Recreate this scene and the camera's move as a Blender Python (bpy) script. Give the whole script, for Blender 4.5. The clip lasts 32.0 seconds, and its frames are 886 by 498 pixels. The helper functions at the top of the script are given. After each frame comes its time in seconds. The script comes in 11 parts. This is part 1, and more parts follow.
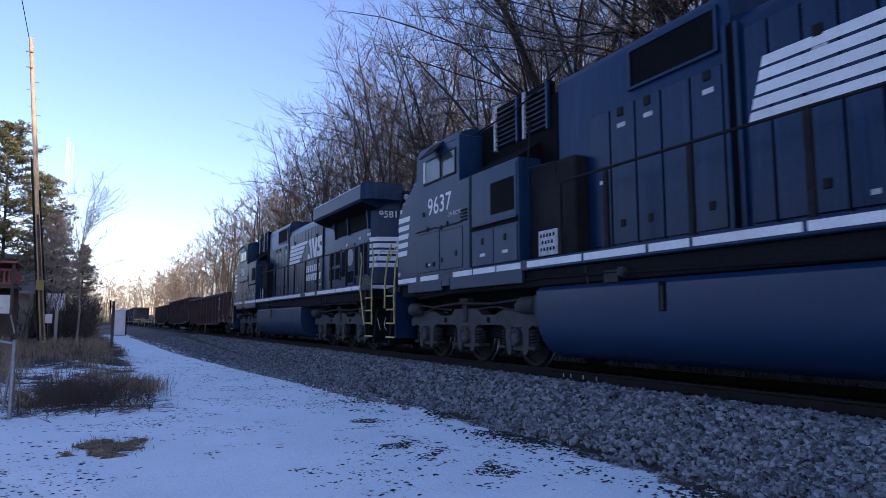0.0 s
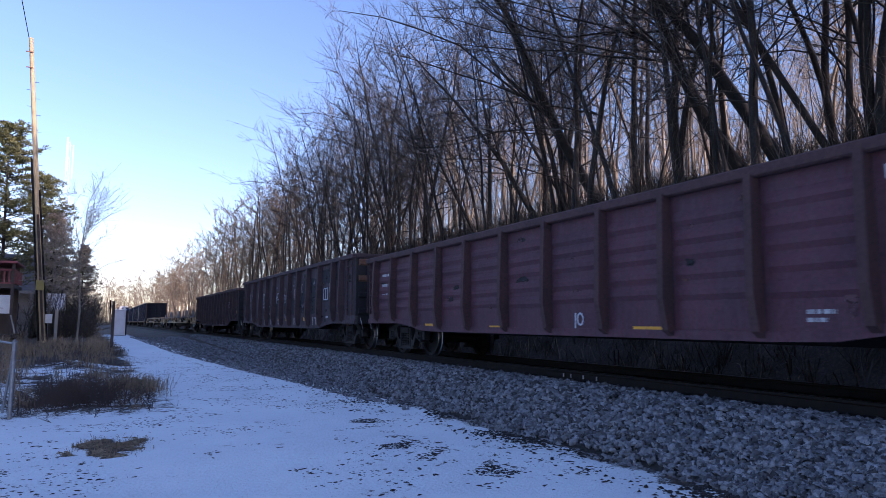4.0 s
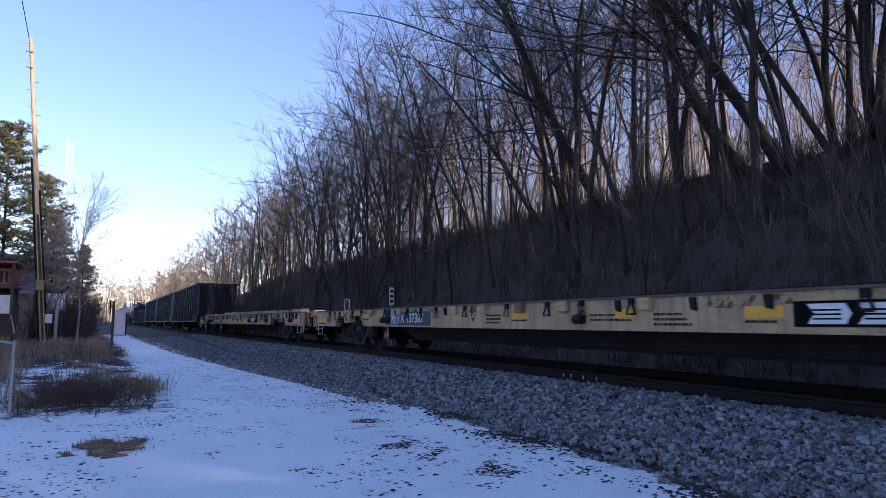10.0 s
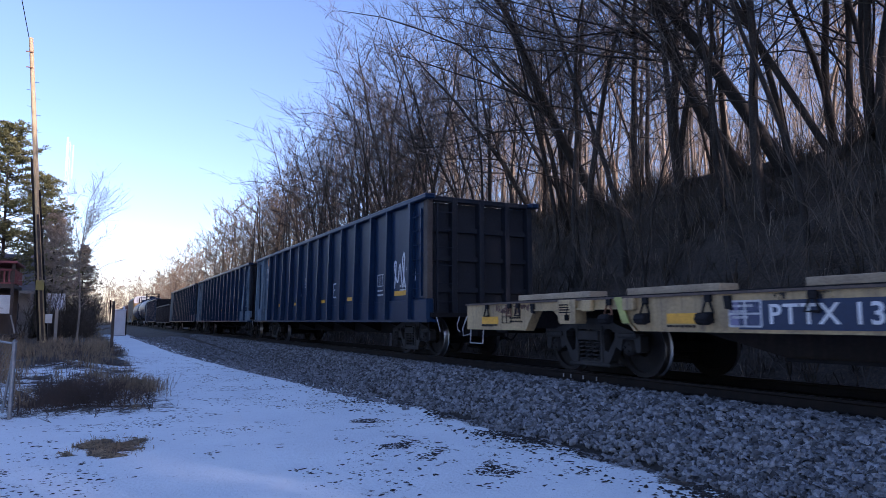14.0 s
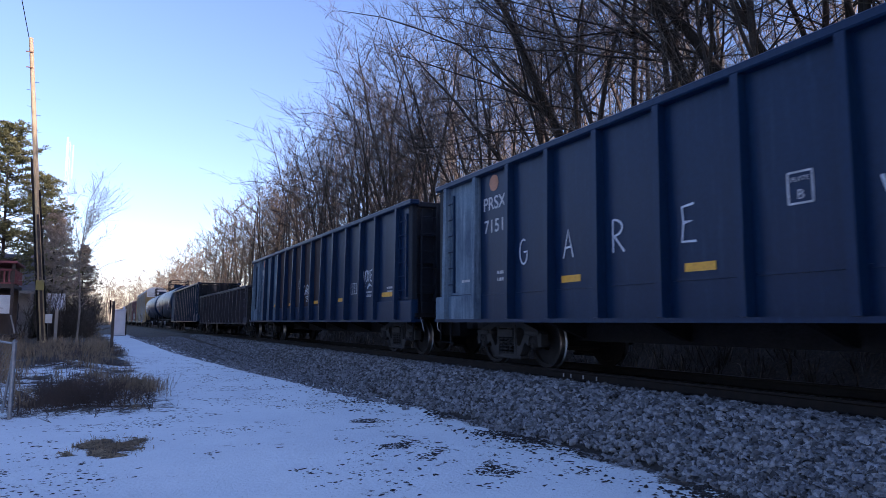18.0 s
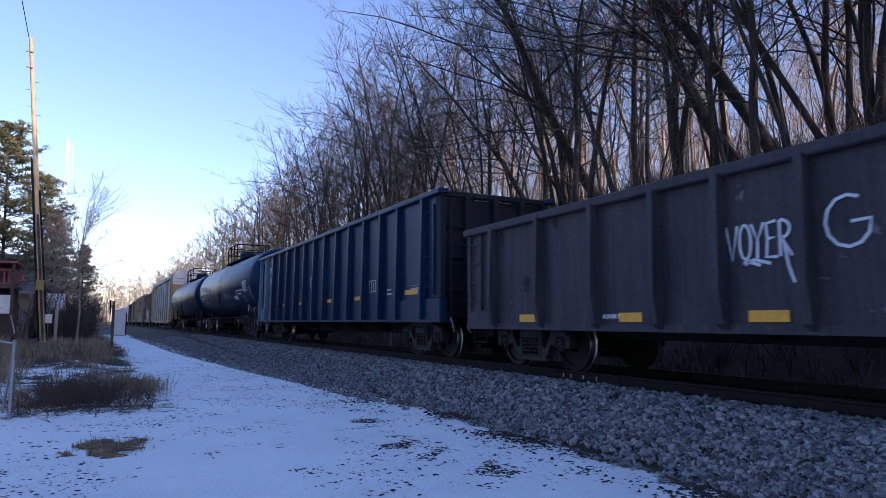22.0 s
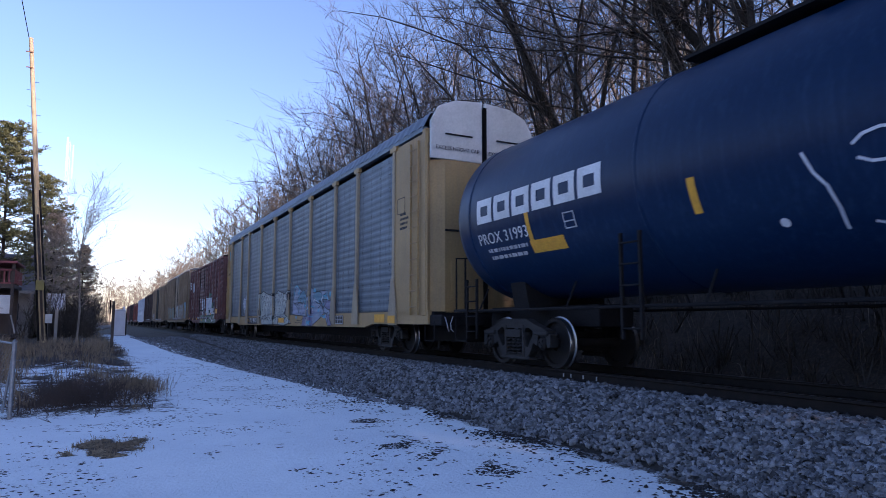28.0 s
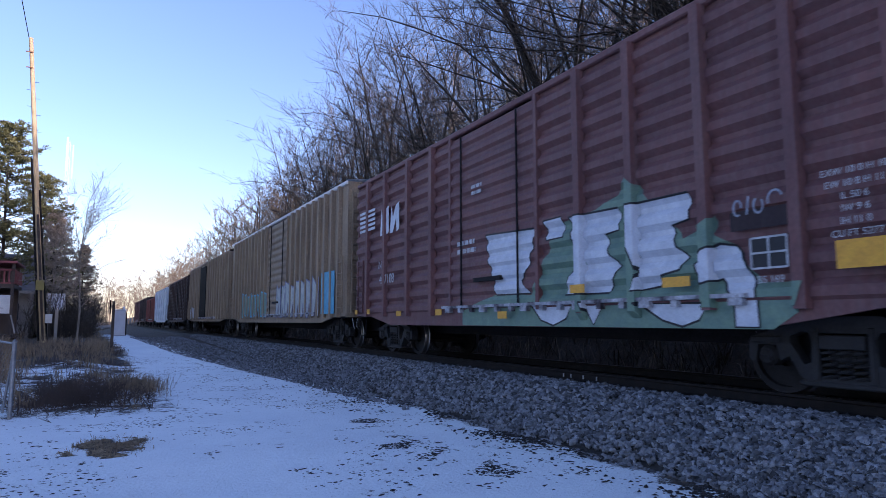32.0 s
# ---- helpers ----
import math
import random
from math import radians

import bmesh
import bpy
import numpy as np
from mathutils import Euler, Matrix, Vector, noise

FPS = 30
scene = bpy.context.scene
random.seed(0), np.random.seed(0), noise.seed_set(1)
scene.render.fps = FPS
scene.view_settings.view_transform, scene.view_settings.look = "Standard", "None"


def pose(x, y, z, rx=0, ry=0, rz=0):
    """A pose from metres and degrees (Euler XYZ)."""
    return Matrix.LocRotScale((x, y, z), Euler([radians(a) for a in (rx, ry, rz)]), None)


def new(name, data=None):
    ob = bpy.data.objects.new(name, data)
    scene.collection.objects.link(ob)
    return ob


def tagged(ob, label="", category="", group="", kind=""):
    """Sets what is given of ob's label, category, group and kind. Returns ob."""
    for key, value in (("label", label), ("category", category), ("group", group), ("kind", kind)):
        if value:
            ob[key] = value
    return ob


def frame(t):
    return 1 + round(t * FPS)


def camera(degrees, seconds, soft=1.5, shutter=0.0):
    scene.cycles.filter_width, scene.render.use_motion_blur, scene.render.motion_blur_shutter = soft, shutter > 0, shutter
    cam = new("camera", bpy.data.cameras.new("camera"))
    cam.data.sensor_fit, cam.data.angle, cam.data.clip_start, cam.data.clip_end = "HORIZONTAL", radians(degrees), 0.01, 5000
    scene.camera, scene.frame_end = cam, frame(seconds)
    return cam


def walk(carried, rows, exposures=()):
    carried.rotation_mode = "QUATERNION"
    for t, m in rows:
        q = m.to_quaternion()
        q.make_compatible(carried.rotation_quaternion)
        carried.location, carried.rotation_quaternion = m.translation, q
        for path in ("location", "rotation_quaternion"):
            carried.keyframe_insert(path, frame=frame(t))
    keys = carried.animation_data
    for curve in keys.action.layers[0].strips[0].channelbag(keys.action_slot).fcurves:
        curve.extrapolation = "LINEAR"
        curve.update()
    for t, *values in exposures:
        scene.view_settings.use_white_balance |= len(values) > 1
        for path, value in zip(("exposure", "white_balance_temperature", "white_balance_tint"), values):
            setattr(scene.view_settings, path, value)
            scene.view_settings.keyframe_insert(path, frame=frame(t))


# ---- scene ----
# World: rail top is z = 0, y runs away along the track, x to the right of it.
SPEED = 9.985          # train speed, m/s, towards -y
TRACK_X = 7.95         # track centre at the near tangent
GROUND = -0.82         # service road level near the camera

cam = camera(68.57, 32.0, soft=0.45, shutter=0.12)
STAND = pose(0.0, 0.0, 0.846, 96.37, 0, -26.79)
walk(cam, [(0.0, STAND), (32.0, STAND)], exposures=[(0.0, 1.08, 5680, 38), (32.0, 1.08, 5680, 38)])


def bend(y):
    """Sideways shift of the track: straight, an easy left bend, straight again."""
    a, b = max(0.0, y - 8.0), max(0.0, y - 30.0)
    return -0.5 * 0.000909 * (a * a - b * b)


def on_track(y):
    """Pose on the track centre line at distance y."""
    turn = (bend(y + 1.0) - bend(y - 1.0)) / 2.0
    return pose(TRACK_X + bend(y), y, 0.0, 0, 0, -math.degrees(math.atan(turn)))


# ---- world and sun ----
SUN_AZIMUTH, SUN_HEIGHT = radians(152), radians(13)   # clockwise from +y
world = bpy.data.worlds.new("sky")
scene.world = world
world.use_nodes = True
sky = world.node_tree.nodes.new("ShaderNodeTexSky")
sky.sky_type, sky.sun_disc = "NISHITA", False
sky.sun_elevation, sky.sun_rotation = SUN_HEIGHT, SUN_AZIMUTH
sky.air_density, sky.dust_density, sky.ozone_density = 1.1, 0.6, 2.2
back = world.node_tree.nodes["Background"]
back.inputs["Strength"].default_value = 0.13
world.node_tree.links.new(sky.outputs["Color"], back.inputs["Color"])

sun = new("sun", bpy.data.lights.new("sun", "SUN"))
sun.data.energy, sun.data.angle, sun.data.color = 3.2, radians(0.5), (1.0, 0.86, 0.68)
toward = Vector((math.sin(SUN_AZIMUTH) * math.cos(SUN_HEIGHT), math.cos(SUN_AZIMUTH) * math.cos(SUN_HEIGHT), math.sin(SUN_HEIGHT)))
sun.matrix_basis = Matrix.Translation((40, -40, 60)) @ toward.to_track_quat("Z", "Y").to_matrix().to_4x4()

from mathutils.geometry import tessellate_polygon

# ---- mesh tools ----
class Shape:
    """Gathers vertices and faces for one mesh."""

    def __init__(self):
        self.v, self.f = [], []

    def add(self, verts, faces):
        n = len(self.v)
        self.v += [tuple(p) for p in verts]
        self.f += [tuple(i + n for i in f) for f in faces]
        return self

    def box(self, x0, y0, z0, x1, y1, z1, b=0.0):
        """An upright block; b: bevel of its edges along z and y is kept simple as a chamfer on all sides."""
        if b <= 0:
            return self.add([(x, y, z) for x in (x0, x1) for y in (y0, y1) for z in (z0, z1)],
                            [(0, 1, 3, 2), (4, 6, 7, 5), (0, 4, 5, 1), (2, 3, 7, 6), (0, 2, 6, 4), (1, 5, 7, 3)])
        xs, ys, zs = (x0, x0 + b, x1 - b, x1), (y0, y0 + b, y1 - b, y1), (z0, z0 + b, z1 - b, z1)
        pts, index = [], {}
        for i in (0, 1):
            for j in (0, 1):
                for k in (0, 1):
                    X, Y, Z = (0, 3)[i], (0, 3)[j], (0, 3)[k]
                    x, y, z = (1, 2)[i], (1, 2)[j], (1, 2)[k]
                    for a, p in (("x", (xs[X], ys[y], zs[z])), ("y", (xs[x], ys[Y], zs[z])), ("z", (xs[x], ys[y], zs[Z]))):
                        index[i, j, k, a] = len(pts)
                        pts.append(p)
        q = lambda *c: tuple(index[e] for e in c)
        fs = []
        for s in (0, 1):
            fs.append(q((s, 0, 0, "x"), (s, 1, 0, "x"), (s, 1, 1, "x"), (s, 0, 1, "x")))
            fs.append(q((0, s, 0, "y"), (1, s, 0, "y"), (1, s, 1, "y"), (0, s, 1, "y")))
            fs.append(q((0, 0, s, "z"), (1, 0, s, "z"), (1, 1, s, "z"), (0, 1, s, "z")))
            for r in (0, 1):
                fs.append(q((s, r, 0, "x"), (s, r, 1, "x"), (s, r, 1, "y"), (s, r, 0, "y")))
                fs.append(q((s, 0, r, "x"), (s, 1, r, "x"), (s, 1, r, "z"), (s, 0, r, "z")))
                fs.append(q((0, s, r, "y"), (1, s, r, "y"), (1, s, r, "z"), (0, s, r, "z")))
        for i in (0, 1):
            for j in (0, 1):
                for k in (0, 1):
                    fs.append(q((i, j, k, "x"), (i, j, k, "y"), (i, j, k, "z")))
        return self.add(pts, fs)

    def prism(self, outline, axis, a, b):
        """An outline of 2D points drawn out along axis 'x', 'y' or 'z' from a to b."""
        n = len(outline)
        put = {"x": lambda p, t: (t, p[0], p[1]), "y": lambda p, t: (p[0], t, p[1]), "z": lambda p, t: (p[0], p[1], t)}[axis]
        pts = [put(p, a) for p in outline] + [put(p, b) for p in outline]
        fs = [(i, (i + 1) % n, n + (i + 1) % n, n + i) for i in range(n)]
        return self.add(pts, fs + [tuple(range(n))[::-1], tuple(range(n, 2 * n))])

    def tube(self, path, r, sides=6, r1=None):
        """A round bar along a path of points; r1: its radius at the end."""
        path = [Vector(p) for p in path]
        r1 = r if r1 is None else r1
        pts, fs, n = [], [], len(path)
        for i, p in enumerate(path):
            d = (path[min(i + 1, n - 1)] - path[max(i - 1, 0)])
            d = d.normalized() if d.length > 1e-9 else Vector((0, 0, 1))
            u = d.orthogonal().normalized() if i == 0 else (u - d * u.dot(d)).normalized()
            w = d.cross(u)
            rad = r + (r1 - r) * i / max(1, n - 1)
            for s in range(sides):
                a = 2 * math.pi * s / sides
                pts.append(p + (u * math.cos(a) + w * math.sin(a)) * rad)
        for i in range(n - 1):
            for s in range(sides):
                t = (s + 1) % sides
                fs.append((i * sides + s, i * sides + t, (i + 1) * sides + t, (i + 1) * sides + s))
        if sides > 2:
            fs += [tuple(range(sides))[::-1], tuple(range((n - 1) * sides, n * sides))]
        return self.add(pts, fs)

    def lathe(self, profile, axis, c, sides=20):
        """A profile of (radius, along) turned about an axis through c."""
        pts, fs, n = [], [], len(profile)
        for r, t in profile:
            for s in range(sides):
                a = 2 * math.pi * s / sides
                p, q = r * math.cos(a), r * math.sin(a)
                pts.append({"x": (c[0] + t, c[1] + p, c[2] + q), "y": (c[0] + p, c[1] + t, c[2] + q), "z": (c[0] + p, c[1] + q, c[2] + t)}[axis])
        for i in range(n - 1):
            for s in range(sides):
                t = (s + 1) % sides
                fs.append((i * sides + s, i * sides + t, (i + 1) * sides + t, (i + 1) * sides + s))
        fs += [tuple(range(sides))[::-1], tuple(range((n - 1) * sides, n * sides))]
        return self.add(pts, fs)

    def moved(self, m):
        self.v = [tuple(m @ Vector(p)) for p in self.v]
        return self

    def mesh(self, name, material=None, smooth=False):
        me = bpy.data.meshes.new(name)
        me.from_pydata(self.v, [], self.f)
        bm = bmesh.new()
        bm.from_mesh(me)
        bmesh.ops.recalc_face_normals(bm, faces=bm.faces)
        bm.to_mesh(me)
        bm.free()
        if material:
            me.materials.append(material)
        if smooth:
            me.polygons.foreach_set("use_smooth", [True] * len(me.polygons))
            me.set_sharp_from_angle(angle=radians(40))
        return me


def raw_mesh(name, verts, faces, material):
    """A mesh straight from arrays, for stuff."""
    me = bpy.data.meshes.new(name)
    me.from_pydata(verts, [], faces)
    me.materials.append(material)
    return me


def part(name, shape, material, parent, label="", smooth=False):
    """One mesh object under a thing or a part."""
    ob = new(name, shape.mesh(name, material, smooth) if isinstance(shape, Shape) else shape)
    ob.parent = parent
    if label:
        ob["label"] = label
    return ob


def thing(name, label, category, group="", m=None):
    ob = new(name)
    ob.empty_display_size = 0.3
    tagged(ob, label, category, group)
    if m is not None:
        ob.matrix_basis = m
    return ob


def lettering(text, size, material, parent, m, name="lettering", bold=0.0, spacing=1.0, label=""):
    """Flat painted writing in the built-in font, centred on m."""
    cu = bpy.data.curves.new(name, "FONT")
    cu.body, cu.size, cu.align_x, cu.align_y, cu.offset, cu.space_character = text, size, "CENTER", "CENTER", bold, spacing
    cu.extrude = 0.002
    tmp = bpy.data.objects.new(name, cu)
    me = bpy.data.meshes.new_from_object(tmp)
    bpy.data.objects.remove(tmp)
    me.materials.clear()
    me.materials.append(material)
    ob = part(name, me, material, parent, label)
    ob.matrix_basis = m
    return ob


def strokes(lines, width, depth=0.004):
    """Brush strokes on a flat face: lines of (along, up) points drawn as flat bands, facing -x."""
    s = Shape()
    for line in lines:
        n = len(line)
        left, right = [], []
        for i in range(n):
            a, b = line[max(i - 1, 0)], line[min(i + 1, n - 1)]
            dx, dy = b[0] - a[0], b[1] - a[1]
            l = math.hypot(dx, dy) or 1.0
            w = width * 0.5
            left.append((-depth, line[i][0] - dy / l * w, line[i][1] + dx / l * w))
            right.append((-depth, line[i][0] + dy / l * w, line[i][1] - dx / l * w))
        s.add(left + right, [(i, i + 1, n + i + 1, n + i) for i in range(n - 1)])
    return s


# near side writing: text reads along -y on the face that looks to -x
def side(x, y, z):
    return Matrix.Translation((x, y, z)) @ Matrix(((0, 0, -1, 0), (-1, 0, 0, 0), (0, 1, 0, 0), (0, 0, 0, 1)))


def front(x, y, z):
    """A face that looks to -y."""
    return Matrix.Translation((x, y, z)) @ Matrix(((1, 0, 0, 0), (0, 0, -1, 0), (0, 1, 0, 0), (0, 0, 0, 1)))

# ---- materials ----
def material(name, color, rough=0.7, metal=0.0, other=None, spread=0.35, scale=1.5, fine=30.0, grain=0.12, bump=0.15,
             streak=0.0, streak_color=None, streak_low=0.45, per_object=0.0, per_island=0.0, spec=0.5, space="Object"):
    """Paint, metal, wood or earth: two colours mixed at a large scale, grain at a small one, and streaks that run down."""
    m = bpy.data.materials.new(name)
    m.use_nodes = True
    t = m.node_tree
    n, l = t.nodes, t.links
    b = n["Principled BSDF"]
    co = n.new("ShaderNodeTexCoord").outputs[space]
    big = n.new("ShaderNodeTexNoise")
    big.inputs["Scale"].default_value, big.inputs["Detail"].default_value, big.inputs["Roughness"].default_value = scale, 6, 0.65
    l.new(co, big.inputs["Vector"])
    ramp = n.new("ShaderNodeMapRange")
    ramp.inputs["From Min"].default_value, ramp.inputs["From Max"].default_value = 0.5 - spread * 0.5, 0.5 + spread * 0.5
    l.new(big.outputs["Fac"], ramp.inputs["Value"])
    mix = n.new("ShaderNodeMix")
    mix.data_type = "RGBA"
    mix.inputs["A"].default_value = (*color, 1)
    mix.inputs["B"].default_value = (*(other or [c * 0.75 for c in color]), 1)
    l.new(ramp.outputs["Result"], mix.inputs["Factor"])
    out = mix.outputs["Result"]
    if streak > 0:
        sc = n.new("ShaderNodeMapping")
        sc.inputs["Scale"].default_value = (6, 6, 0.35)
        l.new(co, sc.inputs["Vector"])
        sn = n.new("ShaderNodeTexNoise")
        sn.inputs["Scale"].default_value, sn.inputs["Detail"].default_value, sn.inputs["Roughness"].default_value = 1.6, 5, 0.7
        l.new(sc.outputs["Vector"], sn.inputs["Vector"])
        sr = n.new("ShaderNodeMapRange")
        sr.inputs["From Min"].default_value, sr.inputs["From Max"].default_value, sr.inputs["To Max"].default_value = streak_low, streak_low + 0.25, streak
        l.new(sn.outputs["Fac"], sr.inputs["Value"])
        sm = n.new("ShaderNodeMix")
        sm.data_type = "RGBA"
        sm.inputs["B"].default_value = (*(streak_color or [c * 0.4 for c in color]), 1)
        l.new(sr.outputs["Result"], sm.inputs["Factor"])
        l.new(out, sm.inputs["A"])
        out = sm.outputs["Result"]
    small = n.new("ShaderNodeTexNoise")
    small.inputs["Scale"].default_value, small.inputs["Detail"].default_value = fine, 4
    l.new(co, small.inputs["Vector"])
    hsv = n.new("ShaderNodeHueSaturation")
    g = n.new("ShaderNodeMapRange")
    g.inputs["To Min"].default_value, g.inputs["To Max"].default_value = max(0.05, 1 - grain * 3), 1 + grain * 3
    l.new(small.outputs["Fac"], g.inputs["Value"])
    value = g.outputs["Result"]
    if per_object > 0:
        info = n.new("ShaderNodeObjectInfo")
        pr = n.new("ShaderNodeMapRange")
        pr.inputs["To Min"].default_value, pr.inputs["To Max"].default_value = 1 - per_object, 1 + per_object
        l.new(info.outputs["Random"], pr.inputs["Value"])
        mul = n.new("ShaderNodeMath")
        mul.operation = "MULTIPLY"
        l.new(pr.outputs["Result"], mul.inputs[0])
        l.new(value, mul.inputs[1])
        value = mul.outputs["Value"]
    if per_island > 0:
        geo = n.new("ShaderNodeNewGeometry")
        pr = n.new("ShaderNodeMapRange")
        pr.inputs["To Min"].default_value, pr.inputs["To Max"].default_value = 1 - per_island, 1 + per_island
        l.new(geo.outputs["Random Per Island"], pr.inputs["Value"])
        mul = n.new("ShaderNodeMath")
        mul.operation = "MULTIPLY"
        l.new(pr.outputs["Result"], mul.inputs[0])
        l.new(value, mul.inputs[1])
        value = mul.outputs["Value"]
    l.new(value, hsv.inputs["Value"])
    l.new(out, hsv.inputs["Color"])
    l.new(hsv.outputs["Color"], b.inputs["Base Color"])
    rr = n.new("ShaderNodeMapRange")
    rr.inputs["To Min"].default_value, rr.inputs["To Max"].default_value = max(0.05, rough - 0.12), min(1.0, rough + 0.12)
    l.new(big.outputs["Fac"], rr.inputs["Value"])
    l.new(rr.outputs["Result"], b.inputs["Roughness"])
    b.inputs["Metallic"].default_value = metal
    b.inputs["Specular IOR Level"].default_value = spec
    if bump > 0:
        bp = n.new("ShaderNodeBump")
        bp.inputs["Strength"].default_value, bp.inputs["Distance"].default_value = bump, 0.02
        l.new(small.outputs["Fac"], bp.inputs["Height"])
        l.new(bp.outputs["Normal"], b.inputs["Normal"])
    return m


M = {}
# bed colour holds the shade between stones; loose stones are paler to balance
M["ballast"] = material("ballast bed, gap shade in the colour", (0.018, 0.017, 0.016), 0.9, other=(0.042, 0.039, 0.036), scale=4, fine=25, grain=0.2, bump=0.6)
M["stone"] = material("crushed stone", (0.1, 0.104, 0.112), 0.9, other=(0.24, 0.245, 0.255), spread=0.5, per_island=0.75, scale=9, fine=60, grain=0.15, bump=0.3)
M["rail"] = material("rusty rail steel", (0.013, 0.012, 0.012), 0.8, 0.0, spec=0.15, other=(0.026, 0.021, 0.019), scale=6, fine=80)
M["rail_head"] = material("worn rail head", (0.2, 0.19, 0.19), 0.4, 1.0, other=(0.1, 0.09, 0.085), scale=3, fine=60, bump=0.05)
M["tie"] = material("creosoted wood", (0.025, 0.021, 0.019), 0.9, other=(0.04, 0.034, 0.03), scale=5, fine=40, grain=0.25, bump=0.5, per_object=0.2)
# near bark kept dark for the shaded bank trees, against paler sunlit woods
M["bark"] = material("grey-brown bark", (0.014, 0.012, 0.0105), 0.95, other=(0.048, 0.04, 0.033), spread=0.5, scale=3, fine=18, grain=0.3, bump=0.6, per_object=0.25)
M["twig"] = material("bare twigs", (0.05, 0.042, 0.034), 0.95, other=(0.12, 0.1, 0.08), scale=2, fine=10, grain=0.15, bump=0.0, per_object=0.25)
M["pale_bark"] = material("pale birch bark", (0.3, 0.255, 0.21), 0.9, other=(0.17, 0.14, 0.115), scale=4, fine=20, grain=0.25, bump=0.4)
M["black_steel"] = material("grimy black steel", (0.008, 0.008, 0.01), 0.75, 0.0, spec=0.15, other=(0.02, 0.018, 0.018), scale=2, fine=30, grain=0.25, bump=0.2)
M["truck"] = material("dusty cast steel", (0.034, 0.031, 0.03), 0.8, 0.1, other=(0.017, 0.0155, 0.015), spread=0.6, scale=3, fine=25, grain=0.2, bump=0.25)
M["loco_cast"] = material("dusty grey truck casting", (0.06, 0.058, 0.06), 0.8, 0.05, other=(0.028, 0.026, 0.026), spread=0.5, scale=2.5, fine=25, grain=0.2, bump=0.25)
M["wheel_rim"] = material("bright wheel rim", (0.5, 0.49, 0.48), 0.35, 1.0, other=(0.35, 0.33, 0.31), scale=6, fine=50, bump=0.05)
M["wheel"] = material("rusty wheel plate", (0.018, 0.014, 0.013), 0.8, 0.2, other=(0.012, 0.0105, 0.01), scale=4, fine=30, grain=0.2)
M["loco_black"] = material("blue-black locomotive paint", (0.003, 0.0155, 0.046), 0.32, 0.0, spec=0.2, other=(0.005, 0.026, 0.07), spread=0.7, scale=0.6, fine=20, grain=0.12, bump=0.04, streak=0.5, streak_color=(0.022, 0.07, 0.15), streak_low=0.52)
M["loco_dark"] = material("near-black underframe paint", (0.006, 0.007, 0.009), 0.85, 0.0, spec=0.1, other=(0.016, 0.015, 0.016), spread=0.6, scale=1.4, fine=25, grain=0.25, bump=0.25)
M["loco_tank"] = material("dusty fuel tank paint", (0.004, 0.02, 0.06), 0.4, 0.0, spec=0.4, other=(0.008, 0.03, 0.078), spread=0.6, scale=0.8, fine=20, grain=0.1, bump=0.05)
M["white_paint"] = material("white paint", (0.72, 0.72, 0.72), 0.55, other=(0.6, 0.59, 0.57), scale=2, fine=30, grain=0.08, bump=0.05)
M["stencil"] = material("faded white stencil", (0.55, 0.55, 0.56), 0.7, other=(0.35, 0.34, 0.34), spread=0.3, scale=9, fine=40, grain=0.15, bump=0.0)
M["spray_white"] = material("white spray paint", (0.66, 0.68, 0.72), 0.6, other=(0.5, 0.52, 0.56), scale=5, fine=40, grain=0.1, bump=0.0)
M["spray_grey"] = material("thin grey spray paint", (0.33, 0.35, 0.4), 0.6, other=(0.2, 0.21, 0.26), scale=6, fine=40, grain=0.15, bump=0.0)
M["spray_green"] = material("pale green spray paint", (0.17, 0.27, 0.18), 0.6, other=(0.12, 0.2, 0.16), scale=5, fine=40, bump=0.0)
M["spray_cyan"] = material("cyan spray paint", (0.1, 0.42, 0.55), 0.6, other=(0.08, 0.28, 0.45), scale=5, fine=40, bump=0.0)
M["spray_violet"] = material("violet spray paint", (0.24, 0.22, 0.34), 0.6, other=(0.16, 0.15, 0.25), scale=5, fine=40, bump=0.0)
M["spray_fog"] = material("misty grey spray paint", (0.13, 0.17, 0.22), 0.65, other=(0.05, 0.075, 0.12), spread=0.5, scale=3, fine=30, grain=0.2, bump=0.0)
M["yellow"] = material("reflective yellow tape", (0.78, 0.38, 0.02), 0.45, other=(0.66, 0.3, 0.02), scale=8, fine=40, grain=0.08, bump=0.0)
M["rail_yellow"] = material("yellow handrail paint", (0.5, 0.42, 0.12), 0.6, other=(0.3, 0.25, 0.1), scale=6, fine=40, grain=0.1)
M["glass"] = material("dark cab glass", (0.05, 0.06, 0.07), 0.08, 0.0, scale=2, fine=5, grain=0.02, bump=0.0)
M["louvre"] = material("radiator grille black", (0.004, 0.004, 0.005), 0.8, spec=0.1, scale=3, fine=40)

# ---- ground ----
def smooth(a, b, x):
    t = min(1.0, max(0.0, (x - a) / (b - a)))
    return t * t * (3 - 2 * t)


def road_level(y):
    return GROUND + 0.5 * smooth(12, 62, y)


